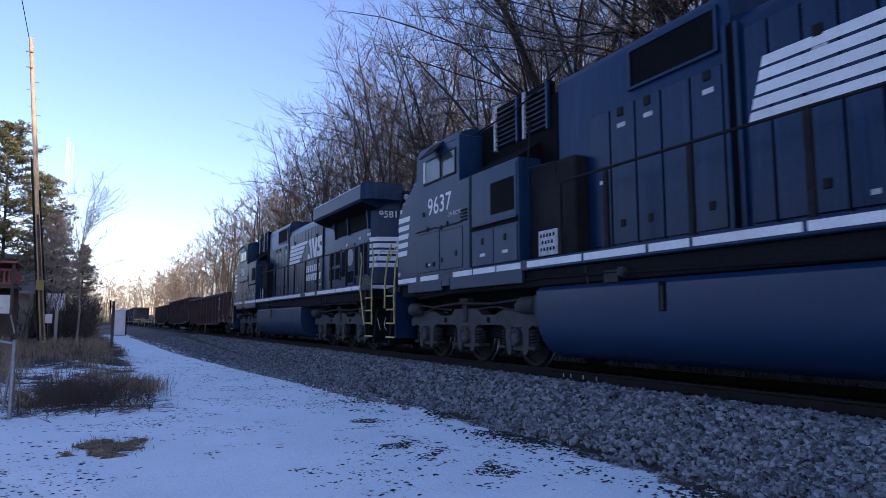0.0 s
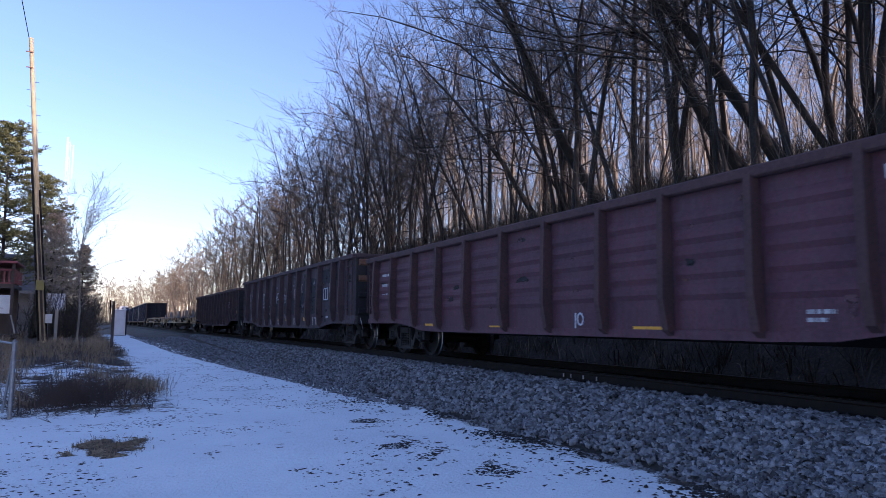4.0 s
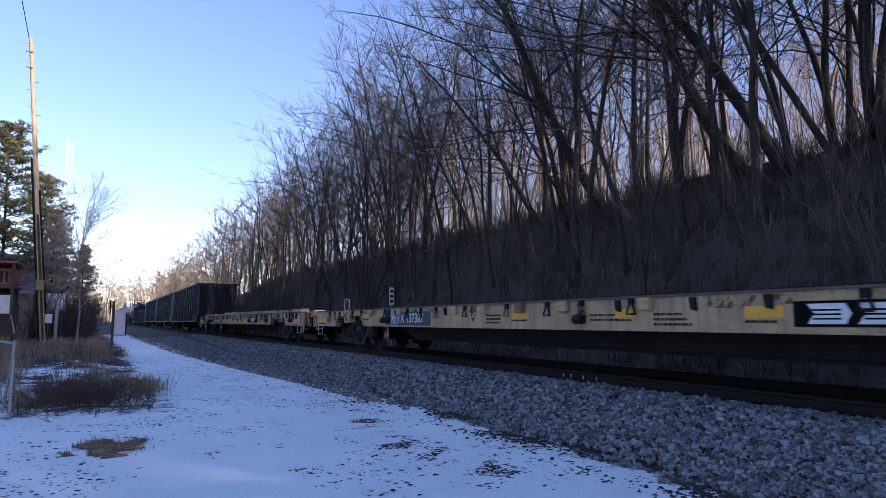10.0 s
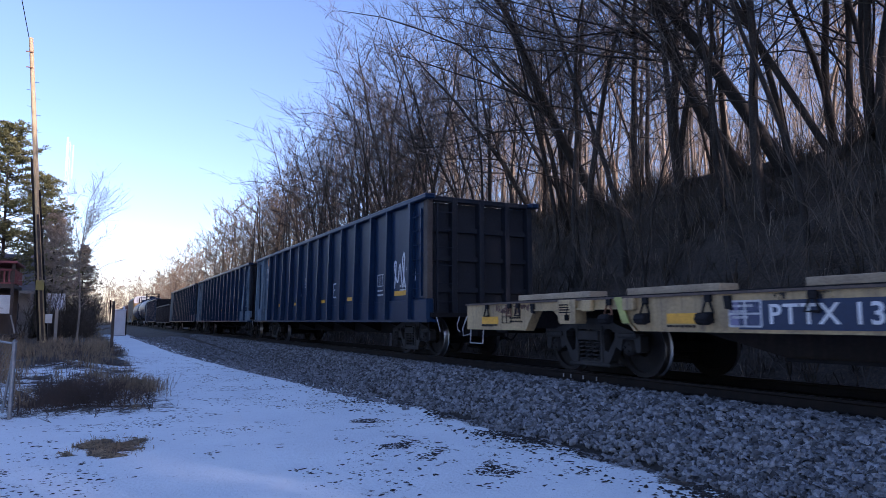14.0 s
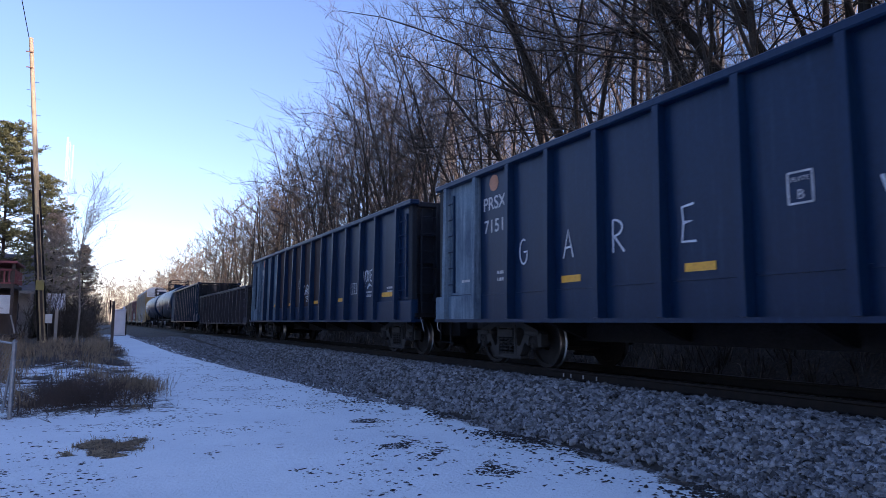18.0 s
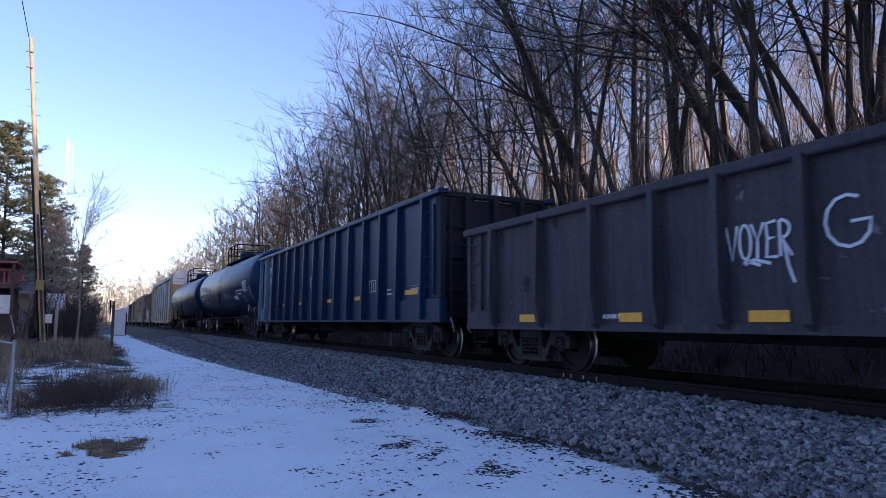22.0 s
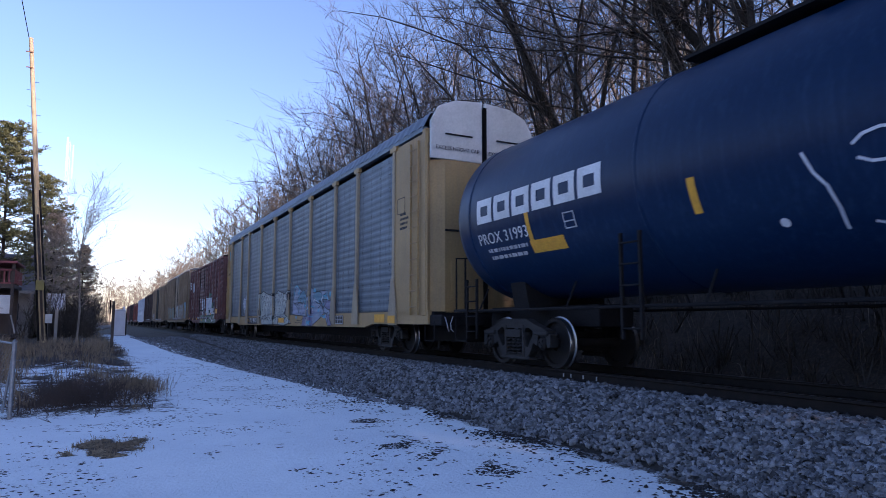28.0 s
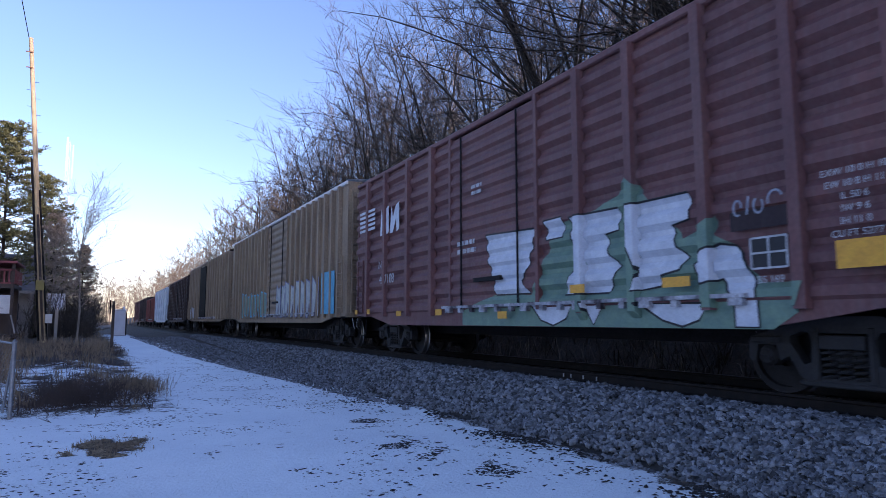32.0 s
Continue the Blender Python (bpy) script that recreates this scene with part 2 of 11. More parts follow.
def ground_z(x, y):
    """Service road, brushy verge, ditch and the wooded bank beyond the track."""
    t = x - bend(max(-60.0, min(400.0, y)))
    z = road_level(y)
    if t > 10.2:
        z += (-0.7 - z) * smooth(10.2, 10.8, t)
        top = 6.3 - 2.6 * smooth(60, 160, y)
        rise = smooth(11.2, 20.6, t) * 0.45 + 0.55 * min(1.0, max(0.0, (t - 11.6) / 7.6))
        z += (top + 0.7) * rise + 0.03 * max(0.0, min(60.0, t - 21))
        z += 0.35 * noise.noise((x * 0.35, y * 0.35, 0)) * smooth(11.5, 14, t)
        z += 0.12 * noise.noise((x * 1.3, y * 1.3, 4)) * smooth(11.5, 14, t)
    else:
        z += 0.03 * noise.noise((x * 0.6, y * 0.6, 1)) + 0.012 * noise.noise((x * 2.5, y * 2.5, 2))
        # weedy hump beside the road
        z += 0.34 * smooth(1.2, -1.2, x) * smooth(13.5, 17, y) * (1 - smooth(30, 44, y)) * (0.6 + 0.8 * noise.noise((x * 0.4, y * 0.4, 7)))
        # wheel ruts of the turning track
        if y < 14:
            for k, r in enumerate((8.05, 8.55, 9.1, 9.75, 10.25, 10.9, 11.5)):
                d = math.hypot(x - 6.5, (y + 4.5) * 1.0) - r - 1.0
                z += (0.035, -0.045, 0.03)[k % 3] * math.exp(-(d / 0.07) ** 2) * smooth(2.6, 0.6, x)
    return z


def snow_cover(x, y):
    """How far snow covers the ground: 1 on the road, 0 on the bank."""
    t = x - bend(max(-60.0, min(400.0, y)))
    edge = 6.0 - 1.9 * smooth(12, 34, y) - 1.3 * smooth(34, 60, y)
    c = 1.0 - smooth(edge - 1.1, edge + 0.15, t) * (0.8 + 0.2 * smooth(edge - 0.5, edge, t))
    verge = smooth(1.7, 0.6, x + 0.45 * noise.noise((y * 0.5, 3, 1)) + 0.04 * max(0, y - 16)) * smooth(12.3, 14.2, y + 0.5 * noise.noise((x * 0.7, 1, 9)))
    c = min(c, 1 - (0.27 + 0.42 * smooth(22, 34, y) + 0.3 * noise.noise((x * 0.7, y * 0.35, 6))) * verge)
    c = min(c, 1 - 0.85 * smooth(62, 75, y))
    leaf = math.hypot((x - 0.03) / 0.31, (y - 9.9) / 0.55)
    c = min(c, 0.3 + 0.7 * smooth(0.7, 1.25, leaf + 0.9 * noise.noise((x * 3.4, y * 2.6, 5))))
    return max(0.0, c)


def steps(*runs):
    out = []
    for a, b, d in runs:
        n = max(1, round((b - a) / d))
        out += [a + (b - a) * i / n for i in range(n)]
    return out + [runs[-1][1]]


GX = steps((-2500, -300, 550), (-300, -60, 40), (-60, -14, 4), (-14, -6, 0.6), (-6, 6.2, 0.14), (6.2, 10.2, 0.8), (10.2, 24, 0.3), (24, 60, 3), (60, 300, 40), (300, 2500, 550))
GY = steps((-600, -60, 60), (-60, -4, 4), (-4, 4, 0.5), (4, 16, 0.14), (16, 30, 0.3), (30, 60, 0.8), (60, 140, 4), (140, 400, 26), (400, 4000, 600))


def ground_material():
    m = bpy.data.materials.new("snowy ground")
    m.use_nodes = True
    t = m.node_tree
    n, l = t.nodes, t.links
    b = n["Principled BSDF"]
    co = n.new("ShaderNodeTexCoord").outputs["Object"]

    def tex(scale, detail=6, rough=0.6):
        k = n.new("ShaderNodeTexNoise")
        k.inputs["Scale"].default_value, k.inputs["Detail"].default_value, k.inputs["Roughness"].default_value = scale, detail, rough
        l.new(co, k.inputs["Vector"])
        return k.outputs["Fac"]

    def mixed(fac, a, c):
        k = n.new("ShaderNodeMix")
        k.data_type = "RGBA"
        l.new(fac, k.inputs["Factor"])
        for key, v in (("A", a), ("B", c)):
            if isinstance(v, tuple):
                k.inputs[key].default_value = (*v, 1)
            else:
                l.new(v, k.inputs[key])
        return k.outputs["Result"]

    def ranged(v, a, c, lo=0.0, hi=1.0):
        k = n.new("ShaderNodeMapRange")
        for key, x in (("From Min", a), ("From Max", c), ("To Min", lo), ("To Max", hi)):
            k.inputs[key].default_value = x
        l.new(v, k.inputs["Value"])
        return k.outputs["Result"]

    def math_node(op, a, c):
        k = n.new("ShaderNodeMath")
        k.operation = op
        for i, v in enumerate((a, c)):
            if isinstance(v, float):
                k.inputs[i].default_value = v
            else:
                l.new(v, k.inputs[i])
        return k.outputs["Value"]

    cover = n.new("ShaderNodeAttribute")
    cover.attribute_name = "snow"
    # earth darkened to carry the shade of the thick bank brush
    earth = mixed(ranged(tex(1.3), 0.35, 0.65), (0.028, 0.022, 0.017), (0.06, 0.046, 0.034))
    earth = mixed(ranged(tex(14.0), 0.45, 0.7), earth, (0.12, 0.092, 0.064))
    earth = mixed(ranged(tex(45.0), 0.5, 0.75), earth, (0.018, 0.016, 0.014))
    snow = mixed(ranged(tex(0.8), 0.35, 0.65), (0.77, 0.84, 0.87), (0.84, 0.91, 0.93))
    snow = mixed(ranged(tex(5.0, 10, 0.8), 0.56, 0.7, 0.0, 0.3), snow, (0.46, 0.44, 0.42))
    snow = mixed(ranged(tex(38.0, 5, 0.75), 0.6, 0.72, 0.0, 0.75), snow, (0.2, 0.18, 0.16))
    patch = math_node("ADD", math_node("MULTIPLY", tex(2.2, 8, 0.7), 0.8), math_node("MULTIPLY", tex(11.0, 8, 0.8), 0.6))
    # bare where the noise rises over the cover
    bare = math_node("SUBTRACT", math_node("ADD", patch, 0.15), math_node("MULTIPLY", cover.outputs["Fac"], 0.69))
    mask = ranged(bare, 0.29, 0.37)
    l.new(mixed(mask, snow, earth), b.inputs["Base Color"])
    b.inputs["Roughness"].default_value = 0.85
    bp = n.new("ShaderNodeBump")
    bp.inputs["Strength"].default_value, bp.inputs["Distance"].default_value = 0.75, 0.04
    h = math_node("ADD", tex(22.0), math_node("MULTIPLY", mask, -0.35))
    l.new(h, bp.inputs["Height"])
    l.new(bp.outputs["Normal"], b.inputs["Normal"])
    return m


def build_ground():
    verts = [(x, y, ground_z(x, y)) for y in GY for x in GX]
    w = len(GX)
    faces = [(j * w + i, j * w + i + 1, (j + 1) * w + i + 1, (j + 1) * w + i) for j in range(len(GY) - 1) for i in range(w - 1)]
    me = raw_mesh("ground", verts, faces, ground_material())
    at = me.attributes.new("snow", "FLOAT", "POINT")
    at.data.foreach_set("value", [snow_cover(x, y) for x, y, _ in verts])
    me.polygons.foreach_set("use_smooth", [True] * len(me.polygons))
    tagged(new("ground", me), "snow-dusted service road, brown verge and wooded bank", "ground", kind="structure")


build_ground()

# ---- track ----
TY = steps((-40, 0, 4), (0, 60, 1.0), (60, 400, 5))


def along(profile, name, mat, label, category):
    """A cross section (x from the track centre, z) drawn along the track."""
    n = len(profile)
    verts = [(TRACK_X + bend(y) + x, y, z) for y in TY for x, z in profile]
    faces = [(j * n + i, j * n + i + 1, (j + 1) * n + i + 1, (j + 1) * n + i) for j in range(len(TY) - 1) for i in range(n - 1)]
    ob = new(name, raw_mesh(name, verts, faces, mat))
    return tagged(ob, label, category, kind="structure")


def build_track():
    along([(-3.0, -1.3), (-2.5, -0.88), (-2.08, -0.5), (-1.62, -0.19), (-1.45, -0.17), (1.45, -0.17), (1.7, -0.22), (2.9, -0.9)], "ballast_bed", M["ballast"], "crushed stone ballast bed under the track, darkened for the gaps between stones", "ballast")
    for s, nm in ((-1, "rail_near"), (1, "rail_far")):
        c = s * 0.7535
        prof = [(c - 0.075, -0.172), (c - 0.075, -0.155), (c - 0.012, -0.14), (c - 0.012, -0.045), (c - 0.036, -0.035), (c - 0.036, -0.006), (c - 0.028, 0.0)]
        prof += [(2 * c - x, z) for x, z in prof[::-1]]
        ob = along(prof, nm, M["rail"], "rusty steel rail with a worn bright head", "rail")
        head = Shape()
        pts = [(TRACK_X + bend(y) + c + dx, y, 0.0025) for y in TY for dx in (-0.026, 0.026)]
        head.add(pts, [(2 * j, 2 * j + 1, 2 * j + 3, 2 * j + 2) for j in range(len(TY) - 1)])
        part("running_surface", head, M["rail_head"], ob)
        if s < 0:
            for y in (8.57, 8.91, 9.24, 9.45):
                part("rail_mark", Shape().box(TRACK_X + bend(y) + c - 0.042, y - 0.012, -0.125, TRACK_X + bend(y) + c - 0.03, y + 0.012, -0.06), M["stencil"], ob, "pale crayon mark")
    bed = thing("railway_ties", "dark creosoted wooden railway ties in ballast", "ties")
    bed["kind"] = "structure"
    tie = Shape().box(-1.3, -0.11, -0.33, 1.3, 0.11, -0.155, 0.012).mesh("tie", M["tie"])
    plate = Shape().box(-0.18, -0.1, -0.158, 0.18, 0.1, -0.142).mesh("tie_plate", M["rail"])
    y = -6.0
    while y < 70:
        ob = part("tie", tie, None, bed)
        ob.matrix_basis = on_track(y) @ pose(random.uniform(-0.04, 0.04), 0, 0, 0, 0, random.uniform(-1, 1))
        for s in ((-0.7535, 0.7535) if y < 30 else ()):
            p = part("tie_plate", plate, None, ob)
            p.matrix_basis = pose(s, 0, 0)
        y += 0.53


build_track()

# ---- trees ----
def limb(out, p, d, length, r0, r1, segs, sides, wander, lift, rng):
    """A crooked tapering limb; returns its points, directions and radii."""
    pts, p, d = [], Vector(p), Vector(d).normalized()
    u = d.orthogonal().normalized()
    base = len(out[0])
    step = length / segs
    for i in range(segs + 1):
        r = r0 + (r1 - r0) * i / segs
        u = (u - d * u.dot(d)).normalized()
        w = d.cross(u)
        for s in range(sides):
            a = 6.2832 * s / sides
            out[0].append(tuple(p + u * (math.cos(a) * r) + w * (math.sin(a) * r)))
        pts.append((p.copy(), d.copy(), r))
        d = (d + Vector((rng.uniform(-1, 1) * wander, rng.uniform(-1, 1) * wander, rng.uniform(-1, 1) * wander + lift))).normalized()
        p = p + d * step
    for i in range(segs):
        for s in range(sides):
            t = (s + 1) % sides
            a = base + i * sides
            out[1].append((a + s, a + t, a + sides + t, a + sides + s))
    return pts


def bare_tree(seed, height, radius, limbs, subs, twigs, lean=0.0, low=0.35, spread=0.55, forks=1, sweep=0, fine=1.0, rise=None):
    """A leafless tree: (trunk, crown), each a list of vertices and faces. It leans to -x; sweep: long low limbs; rise: how soon a leaning stem rights itself."""
    rng = random.Random(seed)
    trunk, crown = ([], []), ([], [])
    count = limbs // forks
    for k in range(forks):
        f = k / max(1, forks - 1) - 0.5 if forks > 1 else 0.0
        d0 = Vector((-lean + f * 0.5, f * 0.45 * rng.uniform(-1, 1), 1))
        h = height * (1 - 0.12 * k)
        stem = limb(trunk, (f * radius * 1.6, 0, -0.4), d0, h, radius * (1.2 if forks == 1 else 0.8), radius * 0.08, 13, 6, 0.1, 0.025 + lean * 0.09 if rise is None else rise, rng)
        for i in range(count + sweep):
            t = low + (0.97 - low) * (i + rng.random()) / count
            a = rng.uniform(0, 6.283)
            side_ = Vector((math.cos(a), math.sin(a), 0))
            long_ = 1.0
            if i >= count:
                t, long_ = low + 0.25 * rng.random(), 1.45
                side_ = Vector((-1, rng.uniform(-0.7, 0.7), 0)).normalized()
            j = min(12, int(t * 13))
            p, d, r = stem[j]
            p = p.lerp(stem[j + 1][0], t * 13 - j)
            ld = (d * (rng.uniform(0.15, 0.8) if i < count else 0.2) + side_ * spread * rng.uniform(0.7, 1.4)).normalized()
            ll = h * (0.4 - 0.26 * t) * rng.uniform(0.65, 1.3) * long_
            rr = max(0.014, min(r * 0.5, radius * 0.26))
            main = limb(trunk, p, ld, ll, rr, 0.012, 6, 4, 0.3, 0.035, rng)
            for q in range(subs):
                tt = 0.15 + 0.85 * (q + rng.random()) / subs
                jj = min(5, int(tt * 6))
                p2, d2, r2 = main[jj]
                p2 = p2.lerp(main[jj + 1][0], min(1.0, tt * 6 - jj))
                v = Vector((rng.uniform(-1, 1), rng.uniform(-1, 1), rng.uniform(-0.6, 0.9)))
                sub = limb(crown, p2, d2 + v * 1.0, min(2.6, ll * rng.uniform(0.25, 0.6)), max(0.009 * fine ** 0.6, r2 * 0.5), 0.006 * fine ** 0.6, 3, 3, 0.2, 0.06, rng)
                for w in range(twigs):
                    jw = rng.randrange(0, 3)
                    p3, d3, r3 = sub[jw]
                    v = Vector((rng.uniform(-1, 1), rng.uniform(-1, 1), rng.uniform(-0.5, 0.9)))
                    limb(crown, p3.lerp(sub[jw + 1][0], rng.random()), d3 + v * 1.1, rng.uniform(0.35, 1.15), 0.0068 * fine, 0.0032 * fine, 1, 3, 0.2, 0.06, rng)
    return trunk, crown


class TreeKind:
    def __init__(self, name, bark, twig, *args, **kw):
        a, b = bare_tree(*args, **kw)
        self.trunk, self.crown = raw_mesh("trunk", *a, bark), raw_mesh("crown", *b, twig)
        self.trunk.polygons.foreach_set("use_smooth", [True] * len(self.trunk.polygons))


def plant(kind, x, y, scale, turn, tilt=0.0, label="", group="trees on the bank", name="bare_tree", z=None):
    ob = thing(name, label, "tree", group)
    z = ground_z(x, y) - 0.05 if z is None else z
    ob.matrix_basis = pose(x, y, z, tilt, 0, turn)
    ob.scale = (scale, scale, scale)
    part("trunk", kind.trunk, None, ob)
    part("crown", kind.crown, None, ob)
    return ob


# paler bark: sunlight on the deep woods is put into the colour
M["sunlit_bark"] = material("grey-brown bark with sunlight in the colour", (0.45, 0.36, 0.25), 0.95, other=(0.2, 0.158, 0.11), spread=0.5, scale=0.7, fine=12, grain=0.25, bump=0.2, per_island=0.45)
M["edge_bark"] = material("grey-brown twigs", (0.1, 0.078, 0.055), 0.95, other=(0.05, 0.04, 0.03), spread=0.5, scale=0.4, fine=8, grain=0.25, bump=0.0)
# far twigs lightened to golden brown to stand for low sun on them
M["far_bark"] = material("brown twigs with sunlight in the colour", (0.3, 0.22, 0.135), 0.95, other=(0.15, 0.115, 0.078), spread=0.5, scale=0.3, fine=6, grain=0.25, bump=0.0)


def build_woods():
    rng = random.Random(11)
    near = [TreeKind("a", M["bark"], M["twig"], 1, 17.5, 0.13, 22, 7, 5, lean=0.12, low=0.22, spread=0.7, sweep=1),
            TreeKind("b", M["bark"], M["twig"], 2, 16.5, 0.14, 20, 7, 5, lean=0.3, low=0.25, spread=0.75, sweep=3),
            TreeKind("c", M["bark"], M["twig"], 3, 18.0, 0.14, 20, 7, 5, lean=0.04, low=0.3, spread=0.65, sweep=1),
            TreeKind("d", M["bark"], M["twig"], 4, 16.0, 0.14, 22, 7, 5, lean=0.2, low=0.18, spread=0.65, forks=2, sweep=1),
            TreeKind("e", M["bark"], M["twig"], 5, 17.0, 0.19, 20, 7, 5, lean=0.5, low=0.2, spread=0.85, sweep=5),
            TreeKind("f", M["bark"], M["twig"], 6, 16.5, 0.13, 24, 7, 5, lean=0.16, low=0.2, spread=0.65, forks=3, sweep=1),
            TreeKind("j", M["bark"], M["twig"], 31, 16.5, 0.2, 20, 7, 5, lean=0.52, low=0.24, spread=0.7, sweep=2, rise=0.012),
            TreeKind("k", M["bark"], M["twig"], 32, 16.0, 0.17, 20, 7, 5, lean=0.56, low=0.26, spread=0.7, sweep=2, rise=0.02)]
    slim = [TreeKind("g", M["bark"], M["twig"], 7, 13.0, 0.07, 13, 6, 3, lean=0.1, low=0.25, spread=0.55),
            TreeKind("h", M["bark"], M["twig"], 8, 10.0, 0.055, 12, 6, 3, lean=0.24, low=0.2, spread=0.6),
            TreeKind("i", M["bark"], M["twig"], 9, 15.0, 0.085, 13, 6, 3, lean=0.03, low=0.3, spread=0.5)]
    words = {0: "tall bare grey deciduous tree on the bank", 1: "leaning bare deciduous tree on the dark bank", 2: "straight tall bare tree with grey bark",
             3: "twin-stemmed bare tree on the wooded bank", 4: "strongly leaning bare tree above the track", 5: "three-stemmed bare tree clump on the bank", 6: "thick dark bare tree leaning far out over the bank", 7: "leaning dark bare trunk with long low limbs"}
    # big leaning trees at the crest
    for t, y, k, s, turn in ((18.6, 14.25, 6, 1.0, -27), (18.6, 12.75, 7, 1.15, -27), (18.7, 11.2, 3, 1.1, -20), (18.6, 21.05, 6, 1.05, -24), (18.4, 25.4, 7, 0.8, -20), (18.5, 24.2, 2, 1.0, 40), (18.5, 19.3, 0, 1.0, 70),
                             (18.9, 17.4, 0, 1.1, 30), (18.2, 30.5, 3, 0.9, 0), (17.6, 36.5, 2, 1.02, 15), (18.5, 10.0, 2, 1.15, 0), (17.0, 41, 0, 1.0, 60),
                             (16.2, 47, 2, 0.98, 5), (16.6, 55, 2, 0.9, 140), (19.5, 7.5, 5, 1.1, 60), (18.4, 4.5, 0, 1.1, 0)):
        plant(near[k], t + bend(y), y, s, turn, label=words[k])
    for i in range(27):
        y = 6 + 46 * ((i + rng.random()) / 27) ** 1.15
        t = rng.uniform(15.2, 21.5) if y < 30 else rng.uniform(13.8, 19.5)
        k = rng.choice((0, 0, 1, 1, 2, 3, 5, 5)) if y < 28 else rng.choice((0, 2, 2, 3, 5))
        plant(near[k], t + bend(y), y, rng.uniform(0.78, 1.08) * (1.0 if y < 26 else 0.95 - 0.001 * (y - 26)), rng.uniform(-60, 60) if y < 26 else rng.uniform(60, 300), label=words[k])
    slender = ("slender bare sapling among the bank trees", "thin bare young tree on the bank", "slim straight bare trunk in the woods")
    for i in range(66):
        y = 3 + 46 * rng.random()
        t = rng.uniform(13.6, 23)
        k = rng.randrange(3)
        plant(slim[k], t + bend(y), y, rng.uniform(0.55, 1.2), rng.uniform(-80, 80), label=slender[k], group="saplings on the bank")
    # deep woods behind the crest and the far woods at the end of the line: uncountable
    simple, hazy, thin = [], [], []
    for sd in range(5):
        a, b = bare_tree(140 + sd, 16, 0.1, 9, 3, 1, lean=0.03 * sd, low=0.12, spread=0.6, fine=2.5)
        va, fa, vb, fb = np.array(a[0]), np.array(a[1]), np.array(b[0]), np.array(b[1])
        thin.append((np.vstack([va, vb]), np.vstack([fa, fb + len(va)])))
        a, b = bare_tree(240 + sd, 15, 0.13, 9, 4, 3, lean=0.03 * sd, low=0.15, spread=0.75, fine=5.5)
        va, fa, vb, fb = np.array(a[0]), np.array(a[1]), np.array(b[0]), np.array(b[1])
        hazy.append((np.vstack([va, vb]), np.vstack([fa, fb + len(va)])))
        a, b = bare_tree(40 + sd, 16, 0.105, 12, 5, 3, lean=0.05 * sd, low=0.3, spread=0.6, fine=1.5)
        va, fa, vb, fb = np.array(a[0]), np.array(a[1]), np.array(b[0]), np.array(b[1])
        simple.append((np.vstack([va, vb]), np.vstack([fa, fb + len(va)])))

    def woods(name, places, label, mat, kinds):
        vs, fs, n = [], [], 0
        for x, y, s in places:
            v, f = kinds[rng.randrange(5)]
            a = rng.uniform(0, 6.283)
            c, sn = math.cos(a) * s, math.sin(a) * s
            z = ground_z(x, y)
            vs.append(np.column_stack([v[:, 0] * c - v[:, 1] * sn + x, v[:, 0] * sn + v[:, 1] * c + y, v[:, 2] * s + z]))
            fs.append(f + n)
            n += len(v)
        V, Fc = np.vstack(vs), np.vstack(fs)
        me = bpy.data.meshes.new(name)
        me.vertices.add(len(V))
        me.vertices.foreach_set("co", V.ravel())
        me.loops.add(Fc.size)
        me.loops.foreach_set("vertex_index", Fc.ravel().astype(np.int32))
        me.polygons.add(len(Fc))
        me.polygons.foreach_set("loop_start", np.arange(0, Fc.size, 4, dtype=np.int32))
        me.update(calc_edges=True)
        me.materials.append(mat)
        tagged(new(name, me), label, "woods", kind="stuff")

    deep = []
    while len(deep) < 120:
        x, y = rng.uniform(21, 62), rng.uniform(4, 74)
        if y > x / 2.1 - 4:
            deep.append((x + bend(y), y, rng.uniform(0.75, 1.15)))
    woods("woods", deep, "deep leafless grey-brown woods behind the bank", M["sunlit_bark"], simple)
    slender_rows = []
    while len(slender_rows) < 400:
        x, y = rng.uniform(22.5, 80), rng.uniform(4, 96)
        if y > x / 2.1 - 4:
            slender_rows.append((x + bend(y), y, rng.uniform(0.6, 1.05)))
    woods("inner_woods", slender_rows, "dense slim leafless trunks deep in the woods", M["sunlit_bark"], thin)
    # trees out of view behind the camera, added to keep sun off road and train
    rear = []
    for _ in range(165):
        y = 2 - 92 * rng.random()
        rear.append((rng.uniform(12.8 - 0.16 * y, 20 - 0.4 * y), y, rng.uniform(0.85, 1.2)))
    for _ in range(55):
        y = -2 - 34 * rng.random()
        rear.append((rng.uniform(12.6 - 0.2 * y, 15 - 0.55 * y), y, rng.uniform(0.8, 1.1)))
    rear += [(rng.uniform(21, 40), rng.uniform(-12, 4), rng.uniform(0.8, 1.1)) for _ in range(24)]
    woods("rear_shade_woods", rear, "unseen leafless trees behind the camera, added to shade the line", M["sunlit_bark"], hazy)
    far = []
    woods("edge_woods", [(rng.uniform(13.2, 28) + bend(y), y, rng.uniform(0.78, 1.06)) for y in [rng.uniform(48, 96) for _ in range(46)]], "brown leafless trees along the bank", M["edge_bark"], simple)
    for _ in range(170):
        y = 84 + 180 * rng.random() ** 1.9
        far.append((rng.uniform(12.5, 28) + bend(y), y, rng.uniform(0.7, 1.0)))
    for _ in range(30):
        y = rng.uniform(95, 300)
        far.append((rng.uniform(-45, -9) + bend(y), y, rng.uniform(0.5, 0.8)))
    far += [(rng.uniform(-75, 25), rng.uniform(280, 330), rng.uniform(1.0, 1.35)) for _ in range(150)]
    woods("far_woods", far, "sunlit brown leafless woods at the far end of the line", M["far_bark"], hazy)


build_woods()


